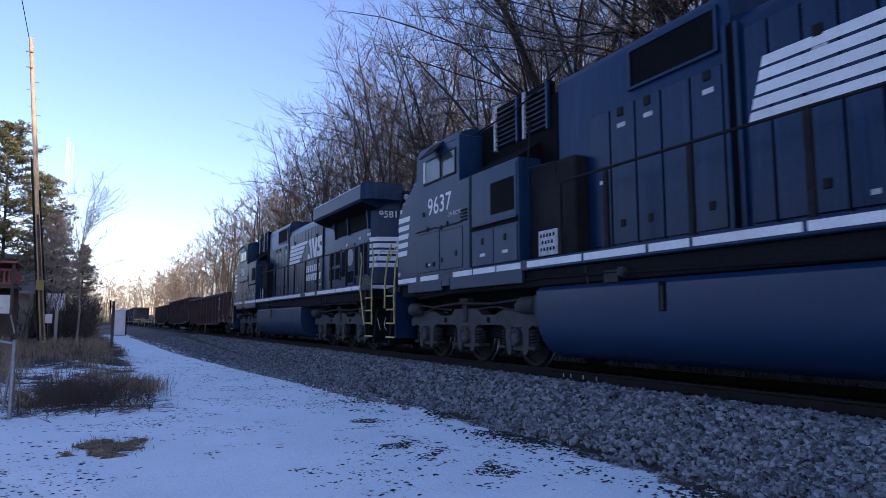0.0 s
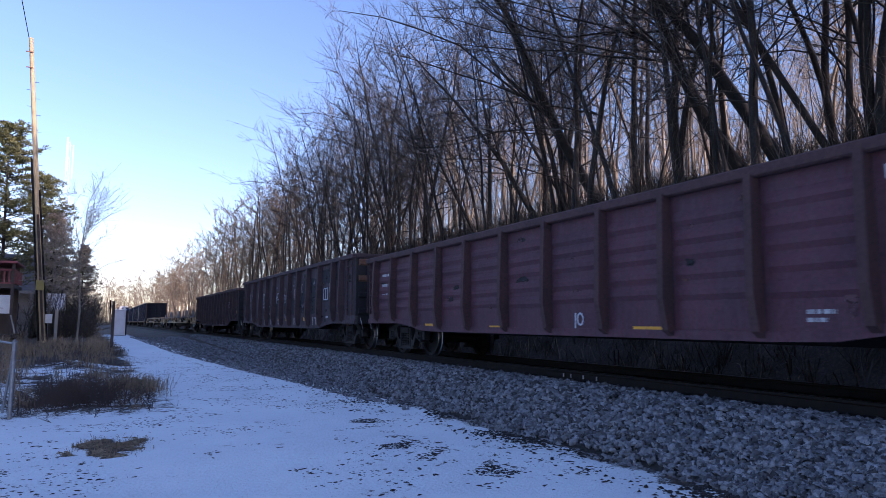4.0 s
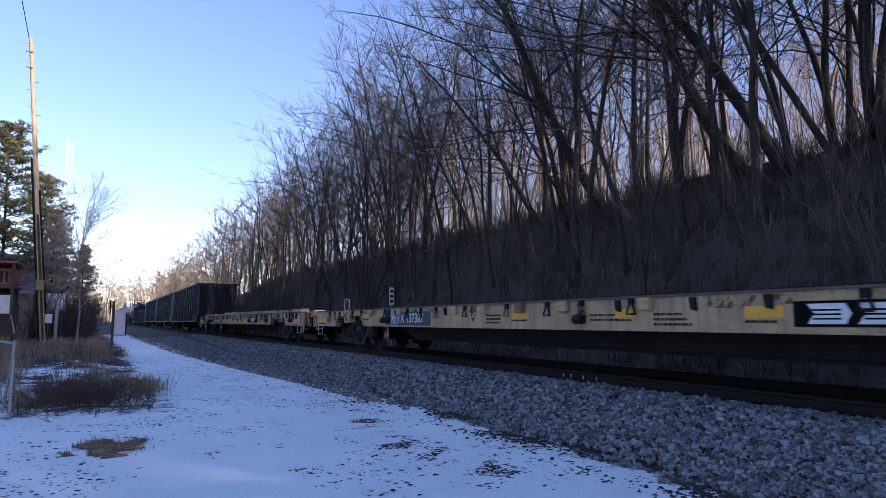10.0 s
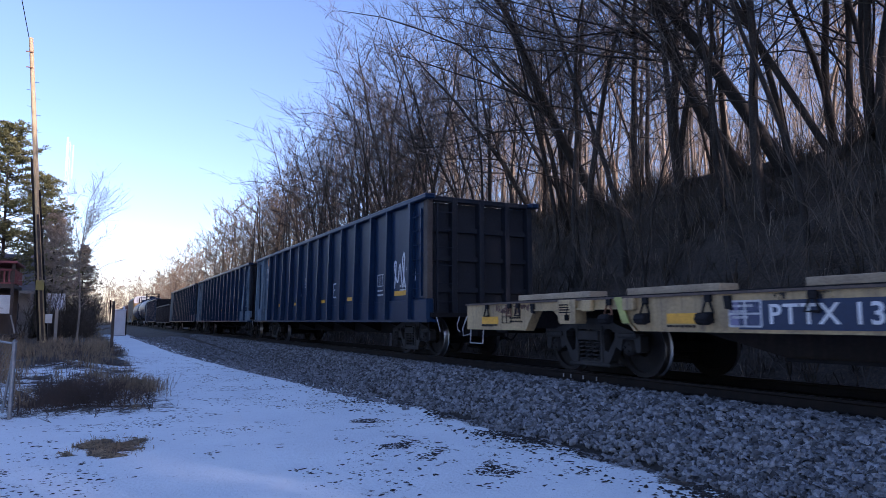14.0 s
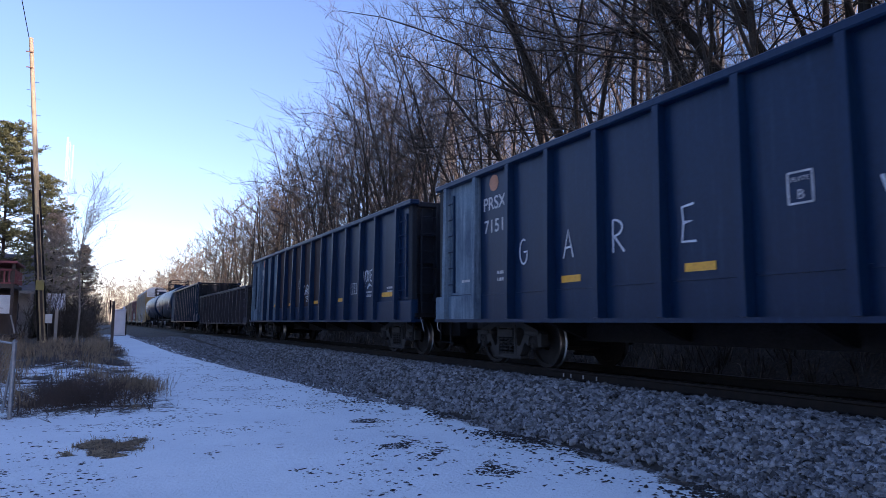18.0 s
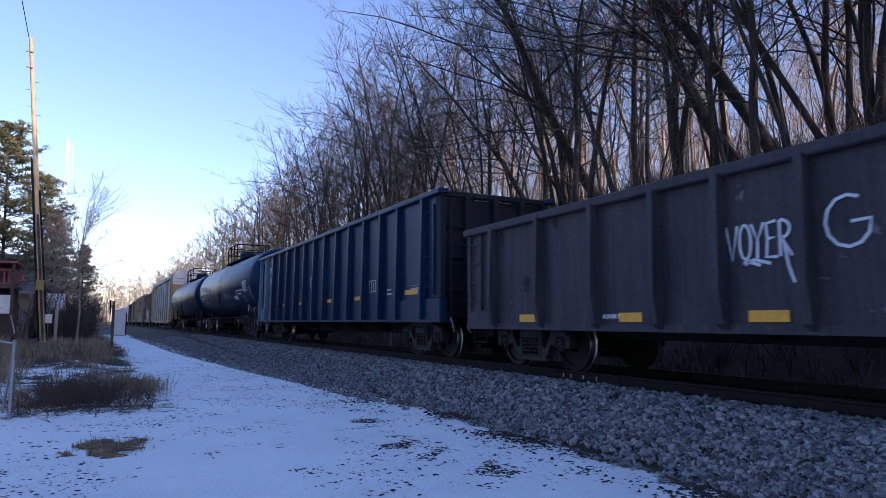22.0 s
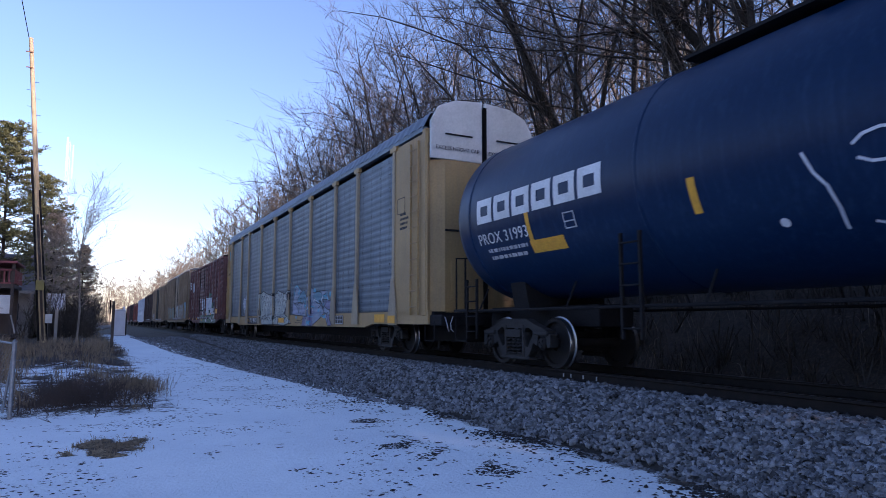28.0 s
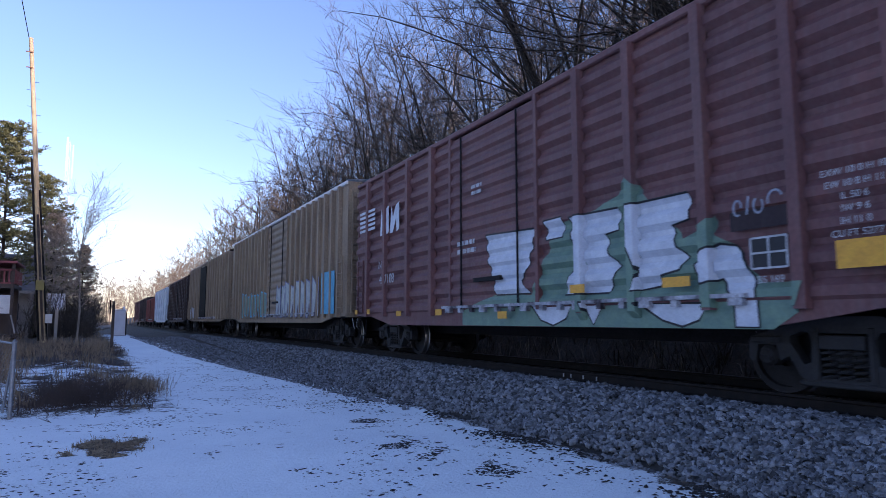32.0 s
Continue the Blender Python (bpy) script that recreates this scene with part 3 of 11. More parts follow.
# ---- conifers by the houses ----
def conifer(seed, height, radius, whorls, per, clumps, droop, shaggy, ragged=0.25, taper=0.8, low=0.1):
    """Trunk with whorled boughs, and needle tufts as small crossed blades."""
    rng = random.Random(seed)
    wood, needles = ([], []), ([], [])
    limb(wood, (0, 0, -0.3), (0, 0, 1), height + 0.3, 0.2, 0.02, 8, 6, 0.01, 0.0, rng)
    for i in range(whorls):
        t = low + (0.99 - low) * i / whorls
        z = height * t
        reach = radius * ((1 - t) ** taper * 0.95 + 0.06) * rng.uniform(1 - ragged, 1 + ragged)
        for k in range(per):
            a = rng.uniform(0, 6.283)
            l = reach * rng.uniform(0.6, 1.2)
            d = Vector((math.cos(a), math.sin(a), droop + rng.uniform(-0.15, 0.2)))
            bough = limb(wood, (0, 0, z + rng.uniform(-0.25, 0.25)), d, l, 0.04, 0.008, 4, 3, 0.1, 0.05, rng)
            for c in range(clumps):
                q = (1 - 0.8 * rng.random() ** 1.6) * 4
                j = min(3, int(q))
                p = bough[j][0].lerp(bough[j + 1][0], q - j) + Vector((rng.gauss(0, 0.16), rng.gauss(0, 0.16), rng.gauss(0, 0.07))) * shaggy * 2
                for w in range(4):
                    v = Vector((rng.uniform(-1, 1), rng.uniform(-1, 1), rng.uniform(-0.5, 0.8))).normalized()
                    e = (bough[j][1] * 0.7 + v).normalized()
                    s = e.cross(Vector((rng.uniform(-1, 1), rng.uniform(-1, 1), rng.uniform(-1, 1)))).normalized()
                    ln, wd = shaggy * rng.uniform(0.6, 1.3), shaggy * 0.16
                    b = len(needles[0])
                    needles[0].extend([tuple(p - s * wd), tuple(p + e * ln * 0.6 + s * wd * 0.8), tuple(p + e * ln), tuple(p + e * ln * 0.55 - s * wd * 0.7)])
                    needles[1].append((b, b + 1, b + 2, b + 3))
    return raw_mesh("trunk", *wood, M["bark"]), raw_mesh("crown", *needles, M["needle"])


M["needle"] = material("pine needles", (0.06, 0.078, 0.026), 0.8, other=(0.17, 0.155, 0.055), spread=0.5, scale=0.8, fine=6, grain=0.3, bump=0.0)
# golden tan needles: warm sun on the spruces is put into the colour
M["spruce"] = material("spruce needles with sunlight in the colour", (0.17, 0.145, 0.1), 0.85, other=(0.36, 0.3, 0.22), spread=0.5, scale=0.8, fine=6, grain=0.3, bump=0.0)


def build_conifers():
    pine, spruce = conifer(3, 17.5, 4.6, 24, 8, 22, 0.12, 0.36, 0.35, 0.55, 0.2), conifer(8, 11, 3.3, 30, 11, 18, -0.15, 0.26, 0.15, 0.85, 0.06)
    sunlit_crown = spruce[1].copy()
    sunlit_crown.materials.clear()
    sunlit_crown.materials.append(M["spruce"])
    for kind, crown, x, y, s, turn, label in ((pine, pine[1], -7.3, 56, 0.92, 0, "tall dark green pine tree behind the house"), (pine, pine[1], -12.5, 60, 1.05, 120, "broad dark green pine beside the house"),
                                              (pine, pine[1], -6.0, 66, 0.82, 230, "green pine with open boughs behind the pole"),
                                              (spruce, sunlit_crown, -4.7, 63, 0.97, 40, "spruce tree by the shed, coloured sunlit tan"), (spruce, sunlit_crown, -2.9, 74, 0.82, 200, "pale spruce in the sunlit row, coloured sunlit tan"),
                                              
                                              (spruce, spruce[1], -5.2, 58, 0.42, 60, "small shaded evergreen near the shed")):
        ob = thing("conifer", label, "tree", "conifers by the house")
        ob.matrix_basis = pose(x, y, ground_z(x, y) - 0.1, 0, 0, turn)
        ob.scale = (s, s, s)
        part("trunk", kind[0], None, ob)
        part("crown", crown, None, ob)
    # unseen evergreen belt added west of the line, closing that side and darkening reflections
    rng = random.Random(77)
    belt = conifer(5, 15, 3.4, 12, 6, 6, -0.05, 0.9, 0.25, 0.7, 0.08)
    vs, fs, n = [], [], 0
    cv = np.empty(len(belt[1].vertices) * 3)
    belt[1].vertices.foreach_get("co", cv)
    cv = cv.reshape(-1, 3)
    cf = np.arange(len(cv)).reshape(-1, 4)
    for k in range(60):
        y = -60 + 230 * (k + rng.random()) / 60
        x = -22 - 0.2 * max(0, y) - rng.uniform(0, 14)
        s, a = rng.uniform(0.45, 0.8), rng.uniform(0, 6.283)
        co, sn = math.cos(a) * s, math.sin(a) * s
        vs.append(np.column_stack([cv[:, 0] * co - cv[:, 1] * sn + x, cv[:, 0] * sn + cv[:, 1] * co + y, cv[:, 2] * s + ground_z(x, y)]))
        fs.append(cf + n)
        n += len(cv)
    tagged(new("unseen_evergreen_belt", raw_mesh("unseen_evergreen_belt", np.vstack(vs).tolist(), np.vstack(fs).tolist(), M["needle"])), "unseen dark evergreens west of the lane, added to darken reflections", "woods", kind="stuff")
    birch = TreeKind("birch", M["pale_bark"], M["pale_bark"], 71, 10.9, 0.07, 30, 7, 5, lean=0.03, low=0.25, spread=0.42)
    plant(birch, -1.95, 46, 0.9, 30, label="pale slender bare birch by the lane", group="birches", name="birch_tree")
    plant(birch, -4.0, 52, 0.75, 130, label="small pale bare birch behind the pole", group="birches", name="birch_tree")


build_conifers()


# ---- brush, weeds and litter ----
def blades(name, spots, mat, label, category, rng, tall, bunch, thick=0.004, flop=0.5):
    """Dry stalks standing in bunches."""
    v, f = [], []
    for x, y, s in spots:
        z = ground_z(x, y)
        for _ in range(bunch):
            a, l = rng.uniform(0, 6.283), tall * s * rng.uniform(0.4, 1.2)
            dx, dy = math.cos(a) * flop * rng.random(), math.sin(a) * flop * rng.random()
            bx, by = x + rng.gauss(0, 0.09), y + rng.gauss(0, 0.09)
            w = thick * rng.uniform(0.6, 1.6)
            ux, uy = -math.sin(a) * w, math.cos(a) * w
            n = len(v)
            mx, my = bx + dx * l * 0.4, by + dy * l * 0.4
            tx, ty = bx + dx * l, by + dy * l
            v += [(bx - ux, by - uy, z - 0.02), (bx + ux, by + uy, z - 0.02), (mx + ux, my + uy, z + l * 0.6), (mx - ux, my - uy, z + l * 0.6), (tx, ty, z + l * (1 - 0.25 * flop))]
            f += [(n, n + 1, n + 2, n + 3), (n + 3, n + 2, n + 4)]
    return tagged(new(name, raw_mesh(name, v, f, mat)), label, category, kind="stuff")


M["straw"] = material("dry straw grass", (0.36, 0.265, 0.16), 0.9, other=(0.16, 0.115, 0.078), spread=0.5, scale=1.5, fine=12, grain=0.3, bump=0.0)
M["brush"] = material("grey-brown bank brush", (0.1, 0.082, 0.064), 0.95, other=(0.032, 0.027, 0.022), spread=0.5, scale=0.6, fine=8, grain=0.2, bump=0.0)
M["weed"] = material("dark dead weeds", (0.095, 0.066, 0.052), 0.95, other=(0.05, 0.037, 0.033), scale=1.5, fine=12, grain=0.3, bump=0.0)
M["stalk"] = material("pale dry stalks", (0.3, 0.25, 0.18), 0.9, other=(0.15, 0.12, 0.09), spread=0.5, scale=1.5, fine=12, grain=0.3, bump=0.0)
M["leaf"] = material("dry brown leaves", (0.27, 0.205, 0.12), 0.9, other=(0.07, 0.053, 0.036), spread=0.5, scale=6, fine=30, grain=0.3, bump=0.1, per_island=0.6)
M["clod"] = material("dark clods", (0.018, 0.017, 0.018), 0.95, other=(0.04, 0.034, 0.03), scale=6, fine=30, grain=0.3, bump=0.2, per_island=0.5)


def build_brush():
    rng = random.Random(21)
    def verge_spots(n, fx, x0, x1, y0, y1):
        out = []
        while len(out) < n:
            x, y = rng.uniform(x0, x1), rng.uniform(y0, y1)
            if 1 - snow_cover(x, y) > 0.25 and noise.noise((x * 0.9, y * 0.45, fx)) > 0.02 + 0.3 * rng.random() - 0.15:
                out.append((x, y, rng.uniform(0.4, 1.2)))
        return out

    blades("dry_grass", verge_spots(620, 3, -7, 1.3, 13.6, 44), M["straw"], "dry straw-coloured grass on the verge", "grass", rng, 0.25, 12)
    blades("verge_brush", verge_spots(330, 5, -6.5, 0.0, 19, 46), M["straw"], "tall straw-coloured brush between fence and lane", "brush", rng, 0.75, 11, 0.006, 0.9)
    blades("dead_weeds", verge_spots(330, 13, -7, 1.0, 14, 40), M["weed"], "dark dead weeds in the snow-patched verge", "weeds", rng, 0.22, 14, 0.005)
    hump = [(rng.gauss(-0.55, 0.5), rng.gauss(15.2, 0.5), rng.uniform(0.5, 1.0)) for _ in range(80)]
    blades("weed_clump", hump, M["weed"], "low dark clump of dead weeds beside the road", "weeds", rng, 0.24, 12, 0.003, 2.0)
    tangle_ = ([], [])
    for k in range(520):
        if k < 330:
            x, y, h = rng.gauss(-0.45, 0.62), rng.gauss(15.4, 0.75), rng.uniform(0.15, 0.5)
        else:
            x, y, h = rng.uniform(-5.5, 0.4), rng.uniform(17, 36), rng.uniform(0.2, 0.7)
        st = limb(tangle_, (x, y, ground_z(x, y) - 0.03), (rng.uniform(-0.9, 0.9), rng.uniform(-0.7, 0.7), 1), h, 0.007, 0.003, 3, 3, 0.35, -0.05, rng)
        for _ in range(6):
            j = rng.randrange(0, 3)
            limb(tangle_, st[j][0], st[j][1] + Vector((rng.uniform(-1, 1), rng.uniform(-1, 1), rng.uniform(-0.5, 0.7))), rng.uniform(0.1, 0.34), 0.004, 0.002, 2, 3, 0.3, -0.05, rng)
    tagged(new("low_briars", raw_mesh("low_briars", *tangle_, M["weed"])), "tangled low dark briars beside the road", "brush", kind="stuff")
    tuft = [(rng.gauss(0.55, 0.28), rng.gauss(17.4, 0.8), rng.uniform(0.5, 1.1)) for _ in range(110)]
    blades("straw_clump", tuft, M["straw"], "olive-straw tuft of dry stalks at the road edge", "grass", rng, 0.5, 13, 0.004, 1.1)
    edge = [(rng.gauss(-3.1, 0.5), rng.gauss(17.5, 1.8), rng.uniform(0.7, 1.3)) for _ in range(170)]
    blades("tall_grass", edge, M["straw"], "tall dry grass along the fence", "grass", rng, 0.75, 12, 0.005, 0.5)
    ditch = [(TRACK_X + bend(y) + rng.uniform(2.6, 3.9), y, rng.uniform(0.5, 1.2)) for y in [rng.uniform(4, 60) for _ in range(900)]]
    blades("ditch_grass", ditch, M["straw"], "dry grass in the ditch beyond the track", "grass", rng, 0.42, 9)
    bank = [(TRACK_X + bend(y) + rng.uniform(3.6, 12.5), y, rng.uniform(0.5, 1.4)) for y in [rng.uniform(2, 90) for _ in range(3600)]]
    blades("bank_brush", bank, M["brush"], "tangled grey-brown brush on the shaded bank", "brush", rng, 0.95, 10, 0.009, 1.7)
    # saplings and briars in front of the trees
    v = ([], [])
    for _ in range(1000):
        y = 2 + 80 * rng.random() ** 1.3
        x = TRACK_X + bend(y) + rng.uniform(4.2, 12)
        d = Vector((rng.uniform(-0.5, 0.3), rng.uniform(-0.4, 0.4), 1))
        st = limb(v, (x, y, ground_z(x, y) - 0.05), d, rng.uniform(1.2, 4.6), 0.015, 0.005, 4, 3, 0.2, 0.04, rng)
        for _ in range(7):
            j = rng.randrange(1, 4)
            limb(v, st[j][0], st[j][1] + Vector((rng.uniform(-1, 1), rng.uniform(-1, 1), rng.uniform(-0.2, 0.8))) * 0.8, rng.uniform(0.3, 1.1), 0.007, 0.003, 2, 3, 0.2, 0.05, rng)
    tagged(new("thicket", raw_mesh("thicket", *v, M["twig"])), "bare saplings and briars on the bank", "brush", kind="stuff")
    # dark hedge row beyond the shed
    v = ([], [])
    for _ in range(620):
        y = rng.uniform(54, 78)
        x = bend(y) + rng.uniform(-6.5, -0.6)
        h = rng.uniform(1.2, 3.9) * (1.0 if x < 0 else 0.8)
        st = limb(v, (x, y, ground_z(x, y) - 0.05), (rng.uniform(-0.5, 0.5), rng.uniform(-0.4, 0.4), 1), h, 0.03, 0.01, 4, 3, 0.2, 0.04, rng)
        for _ in range(12):
            j = rng.randrange(0, 4)
            limb(v, st[j][0], st[j][1] + Vector((rng.uniform(-1, 1), rng.uniform(-1, 1), rng.uniform(-0.3, 0.8))), rng.uniform(0.4, 1.3), 0.018, 0.008, 1, 3, 0.2, 0.05, rng)
    tagged(new("hedge", raw_mesh("hedge", *v, M["twig"])), "dark bare hedge row between shed and track", "hedge", kind="stuff")
    stalks = [(TRACK_X + bend(y) + rng.uniform(3.2, 12.5), y, rng.uniform(0.4, 1.3)) for y in [rng.uniform(2, 70) for _ in range(1100)]]
    blades("pale_stalks", stalks, M["stalk"], "pale dry stalks on the shaded bank", "weeds", rng, 1.2, 4, 0.006, 1.3)
    # fallen leaves and clods on the snow
    def flakes(name, spots, mat, label, size, flat):
        vs, fs = [], []
        for x, y in spots:
            z = ground_z(x, y)
            s, a = size * rng.uniform(0.4, 1.3), rng.uniform(0, 6.283)
            n = len(vs)
            k = rng.randrange(4, 7)
            long_, ca, sa = rng.uniform(1.0, 2.2), math.cos(a * 3), math.sin(a * 3)
            ring = [(x + (math.cos(6.283 * i / k) * ca * long_ - math.sin(6.283 * i / k) * sa) * s * rng.uniform(0.6, 1.2), y + (math.cos(6.283 * i / k) * sa * long_ + math.sin(6.283 * i / k) * ca) * s * rng.uniform(0.6, 1.2), z + flat * rng.uniform(-0.1, 0.5) * s) for i in range(k)]
            vs += ring + [(x, y, z + flat * s)]
            fs += [(n + i, n + (i + 1) % k, n + k) for i in range(k)]
        tagged(new(name, raw_mesh(name, vs, fs, mat)), label, "litter", kind="stuff")

    pile = []
    while len(pile) < 620:
        x, y = rng.uniform(-0.6, 0.6), rng.uniform(9.2, 10.6)
        if math.hypot((x - 0.03) / 0.29, (y - 9.9) / 0.5) + 1.6 * noise.noise((x * 3.4, y * 2.6, 5)) < 0.9 + 0.15 * rng.gauss(0, 1):
            pile.append((x, y))
    flakes("leaf_pile", pile, M["leaf"], "patch of dry brown leaves in the snow", 0.034, 0.45)
    blades("weed_tuft", [(x, y, rng.uniform(0.4, 1.0)) for x, y in pile[::5]], M["straw"], "low straw-brown weeds poking through the snow", "weeds", rng, 0.1, 6, 0.003, 2.2)
    loose = []
    while len(loose) < 14000:
        x, y = rng.uniform(-5, 5.2), 4.4 + 26 * rng.random() ** 1.5
        n = noise.noise((x * 0.55, y * 0.8, 8)) + 0.6 * noise.noise((x * 2.2, y * 3.4, 2)) + 0.25 * smooth(3.0, 5.0, x) + 0.3 * smooth(10.5, 14, y)
        n += 0.25 * smooth(2.5, -1.5, x) * smooth(5, 9, y)
        if n > 0.16 + 0.5 * rng.random():
            loose.append((x, y))
    flakes("snow_litter", loose[:10500], M["clod"], "dark leaves and clods scattered on snow", 0.014, 0.25)
    flakes("snow_clods", loose[10500:], M["clod"], "larger dark clods and leaves on snow", 0.026, 0.28)
    rim = []
    while len(rim) < 4200:
        y = 4 + 34 * rng.random() ** 1.5
        away = abs(rng.gauss(0, 0.4 + 0.35 * smooth(9, 13, y)))
        x = TRACK_X + bend(y) - 2.42 - away - (0.9 * smooth(12, 34, y))
        if noise.noise((x * 1.3, y * 0.8, 5)) > -0.1 + 0.6 * rng.random() * min(1.0, away / 0.7):
            rim.append((x, y))
    flakes("loose_stone", rim, M["clod"], "loose stones and dirt at the ballast edge", 0.024, 0.7)
    # a broken trail of dirt dragged off the ballast
    trail = []
    while len(trail) < 900:
        t = rng.random() ** 0.7
        x, y = 3.7 + 0.2 * math.sin(t * 7) + rng.gauss(0, 0.2), 5.6 + 5.2 * t + rng.gauss(0, 0.15)
        if noise.noise((x * 1.6, y * 2.4, 11)) > -0.02 + 0.4 * rng.random():
            trail.append((x, y))
    flakes("dirt_trail", trail, M["clod"], "broken trail of dark dirt crumbs on the snow", 0.022, 0.25)


build_brush()


def build_stones():
    """Crushed stones lying on the near shoulder of the ballast."""
    rng = np.random.default_rng(5)
    n = 50000
    y = 3.0 + 52 * rng.random(n) ** 1.7
    u = rng.random(n)
    prof_x, prof_z = np.array([-2.65, -2.5, -2.08, -1.62, -1.45, -1.15]), np.array([-0.88, -0.84, -0.5, -0.19, -0.17, -0.165])
    lx = -2.62 + 1.57 * u
    wob = 0.12 * np.sin(y * 1.7) + 0.08 * np.sin(y * 4.1 + 1)
    lx = np.where(lx < -2.4, lx + wob * 0.8, lx)
    z = np.interp(lx, prof_x, prof_z)
    off = np.array([bend(v) for v in y])
    # broken angular blocks
    ico = np.array([(x, y, z) for z in (-0.8, 0.8) for x, y in ((-1, -1), (1, -1), (1, 1), (-1, 1))], dtype=float)
    tri = np.array([(4, 5, 6), (4, 6, 7), (0, 1, 5), (0, 5, 4), (1, 2, 6), (1, 6, 5), (2, 3, 7), (2, 7, 6), (3, 0, 4), (3, 4, 7)])
    size = rng.uniform(0.016, 0.042, n)[:, None, None] * np.array([1, 1, 0.8]) * rng.uniform(0.65, 1.25, (n, 1, 3))
    V = ico[None] * size * rng.uniform(0.45, 1.25, (n, 8, 3))
    a = rng.uniform(0, 6.283, n)
    c, s = np.cos(a)[:, None], np.sin(a)[:, None]
    X, Y = V[:, :, 0] * c - V[:, :, 1] * s, V[:, :, 0] * s + V[:, :, 1] * c
    tilt = rng.uniform(-1.2, 1.2, n)[:, None]
    X, Z = X * np.cos(tilt) - V[:, :, 2] * np.sin(tilt), X * np.sin(tilt) + V[:, :, 2] * np.cos(tilt)
    # the skirt of spilled stone between the snow and the slope
    far = y > 11
    skirt = far & (rng.random(n) < 0.42 * np.clip((y - 11) / 12, 0, 1))
    wide = 0.4 + 2.0 * np.clip((y - 12) / 22, 0, 1) + 1.0 * np.clip((y - 34) / 26, 0, 1)
    lx = np.where(skirt, -2.5 - wide * rng.random(n) ** 1.3 * 1.1, lx)
    flat_z = np.array([ground_z(TRACK_X + o + q, v) if k else 0.0 for o, q, v, k in zip(off, lx, y, skirt)])
    z = np.where(skirt, flat_z, z)
    P = np.stack([X + (TRACK_X + off + lx)[:, None], Y + y[:, None], Z + (z + rng.uniform(-0.016, 0.022, n))[:, None]], axis=2).reshape(-1, 3)
    Fc = (tri[None] + 8 * np.arange(n)[:, None, None]).reshape(-1, 3)
    me = bpy.data.meshes.new("ballast_stones")
    me.vertices.add(len(P))
    me.vertices.foreach_set("co", P.ravel())
    me.loops.add(Fc.size)
    me.loops.foreach_set("vertex_index", Fc.ravel().astype(np.int32))
    me.polygons.add(len(Fc))
    me.polygons.foreach_set("loop_start", np.arange(0, Fc.size, 3, dtype=np.int32))
    me.update(calc_edges=True)
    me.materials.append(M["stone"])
    tagged(new("ballast_stones", me), "loose grey crushed ballast stones", "stones", kind="stuff")


build_stones()

# ---- rolling stock: trucks, couplers and common parts ----
CARS, WHEELS, BIG_WHEELS = [], [], []
CACHE = {}


def wheelset_mesh(r, gauge=0.7535):
    """An axle with two wheels, flange inside, bright rim, bearing caps with bolts."""
    key = ("wheelset", r)
    if key in CACHE:
        return CACHE[key]
    s = Shape()
    for e in (-1, 1):
        prof = [(0.13, -0.07), (0.14, 0.02), (r * 0.55, -0.015), (r * 0.82, -0.02), (r * 0.84, 0.035), (r * 0.985, 0.04), (r, 0.03), (r + 0.004, -0.06), (r + 0.03, -0.075), (r + 0.03, -0.095), (r * 0.84, -0.1), (r * 0.8, -0.045), (r * 0.5, -0.05), (0.13, -0.1)]
        s.lathe([(a, e * b) for a, b in prof], "x", (e * (gauge + 0.0), 0, 0), 26)
    s.lathe([(0.085, -0.8), (0.085, 0.8)], "x", (0, 0, 0), 12)
    for e in (-1, 1):
        s.lathe([(0.11, 0), (0.125, e * 0.02), (0.125, e * 0.16), (0.09, e * 0.2)], "x", (e * 0.9, 0, 0), 16)
        for k in range(3):
            a = 2.094 * k
            s.box(e * 1.1 - 0.02, math.cos(a) * 0.055 - 0.018, math.sin(a) * 0.055 - 0.018, e * 1.1 + 0.03, math.cos(a) * 0.055 + 0.018, math.sin(a) * 0.055 + 0.018)
    me = s.mesh("wheelset", M["wheel"], smooth=True)
    me.materials.append(M["wheel_rim"])
    for p in me.polygons:
        c = p.center
        d = math.hypot(c.y, c.z)
        if d > r * 0.97 and abs(c.x) > gauge - 0.07:
            p.material_index = 1
    CACHE[key] = me
    return me


def coil(y, x, z0, z1, r, turns=4):
    s = Shape()
    n = turns * 7
    s.tube([(x + r * math.cos(0.8976 * i), y + r * math.sin(0.8976 * i), z0 + (z1 - z0) * i / n) for i in range(n + 1)], 0.017, 4)
    return s


def cast_plate(loops, x0, x1):
    """A flat casting from an outline and its openings (y, z), drawn out from x0 to x1."""
    s = Shape()
    rings = [[Vector((0, a, b)) for a, b in ring] for ring in loops]
    flat_pts = [p for ring in rings for p in ring]
    tris = tessellate_polygon(rings)
    for x in (x0, x1):
        s.add([(x, p.y, p.z) for p in flat_pts], tris)
    for ring in rings:
        n = len(ring)
        s.add([(x0, p.y, p.z) for p in ring] + [(x1, p.y, p.z) for p in ring], [(i, (i + 1) % n, n + (i + 1) % n, n + i) for i in range(n)])
    return s


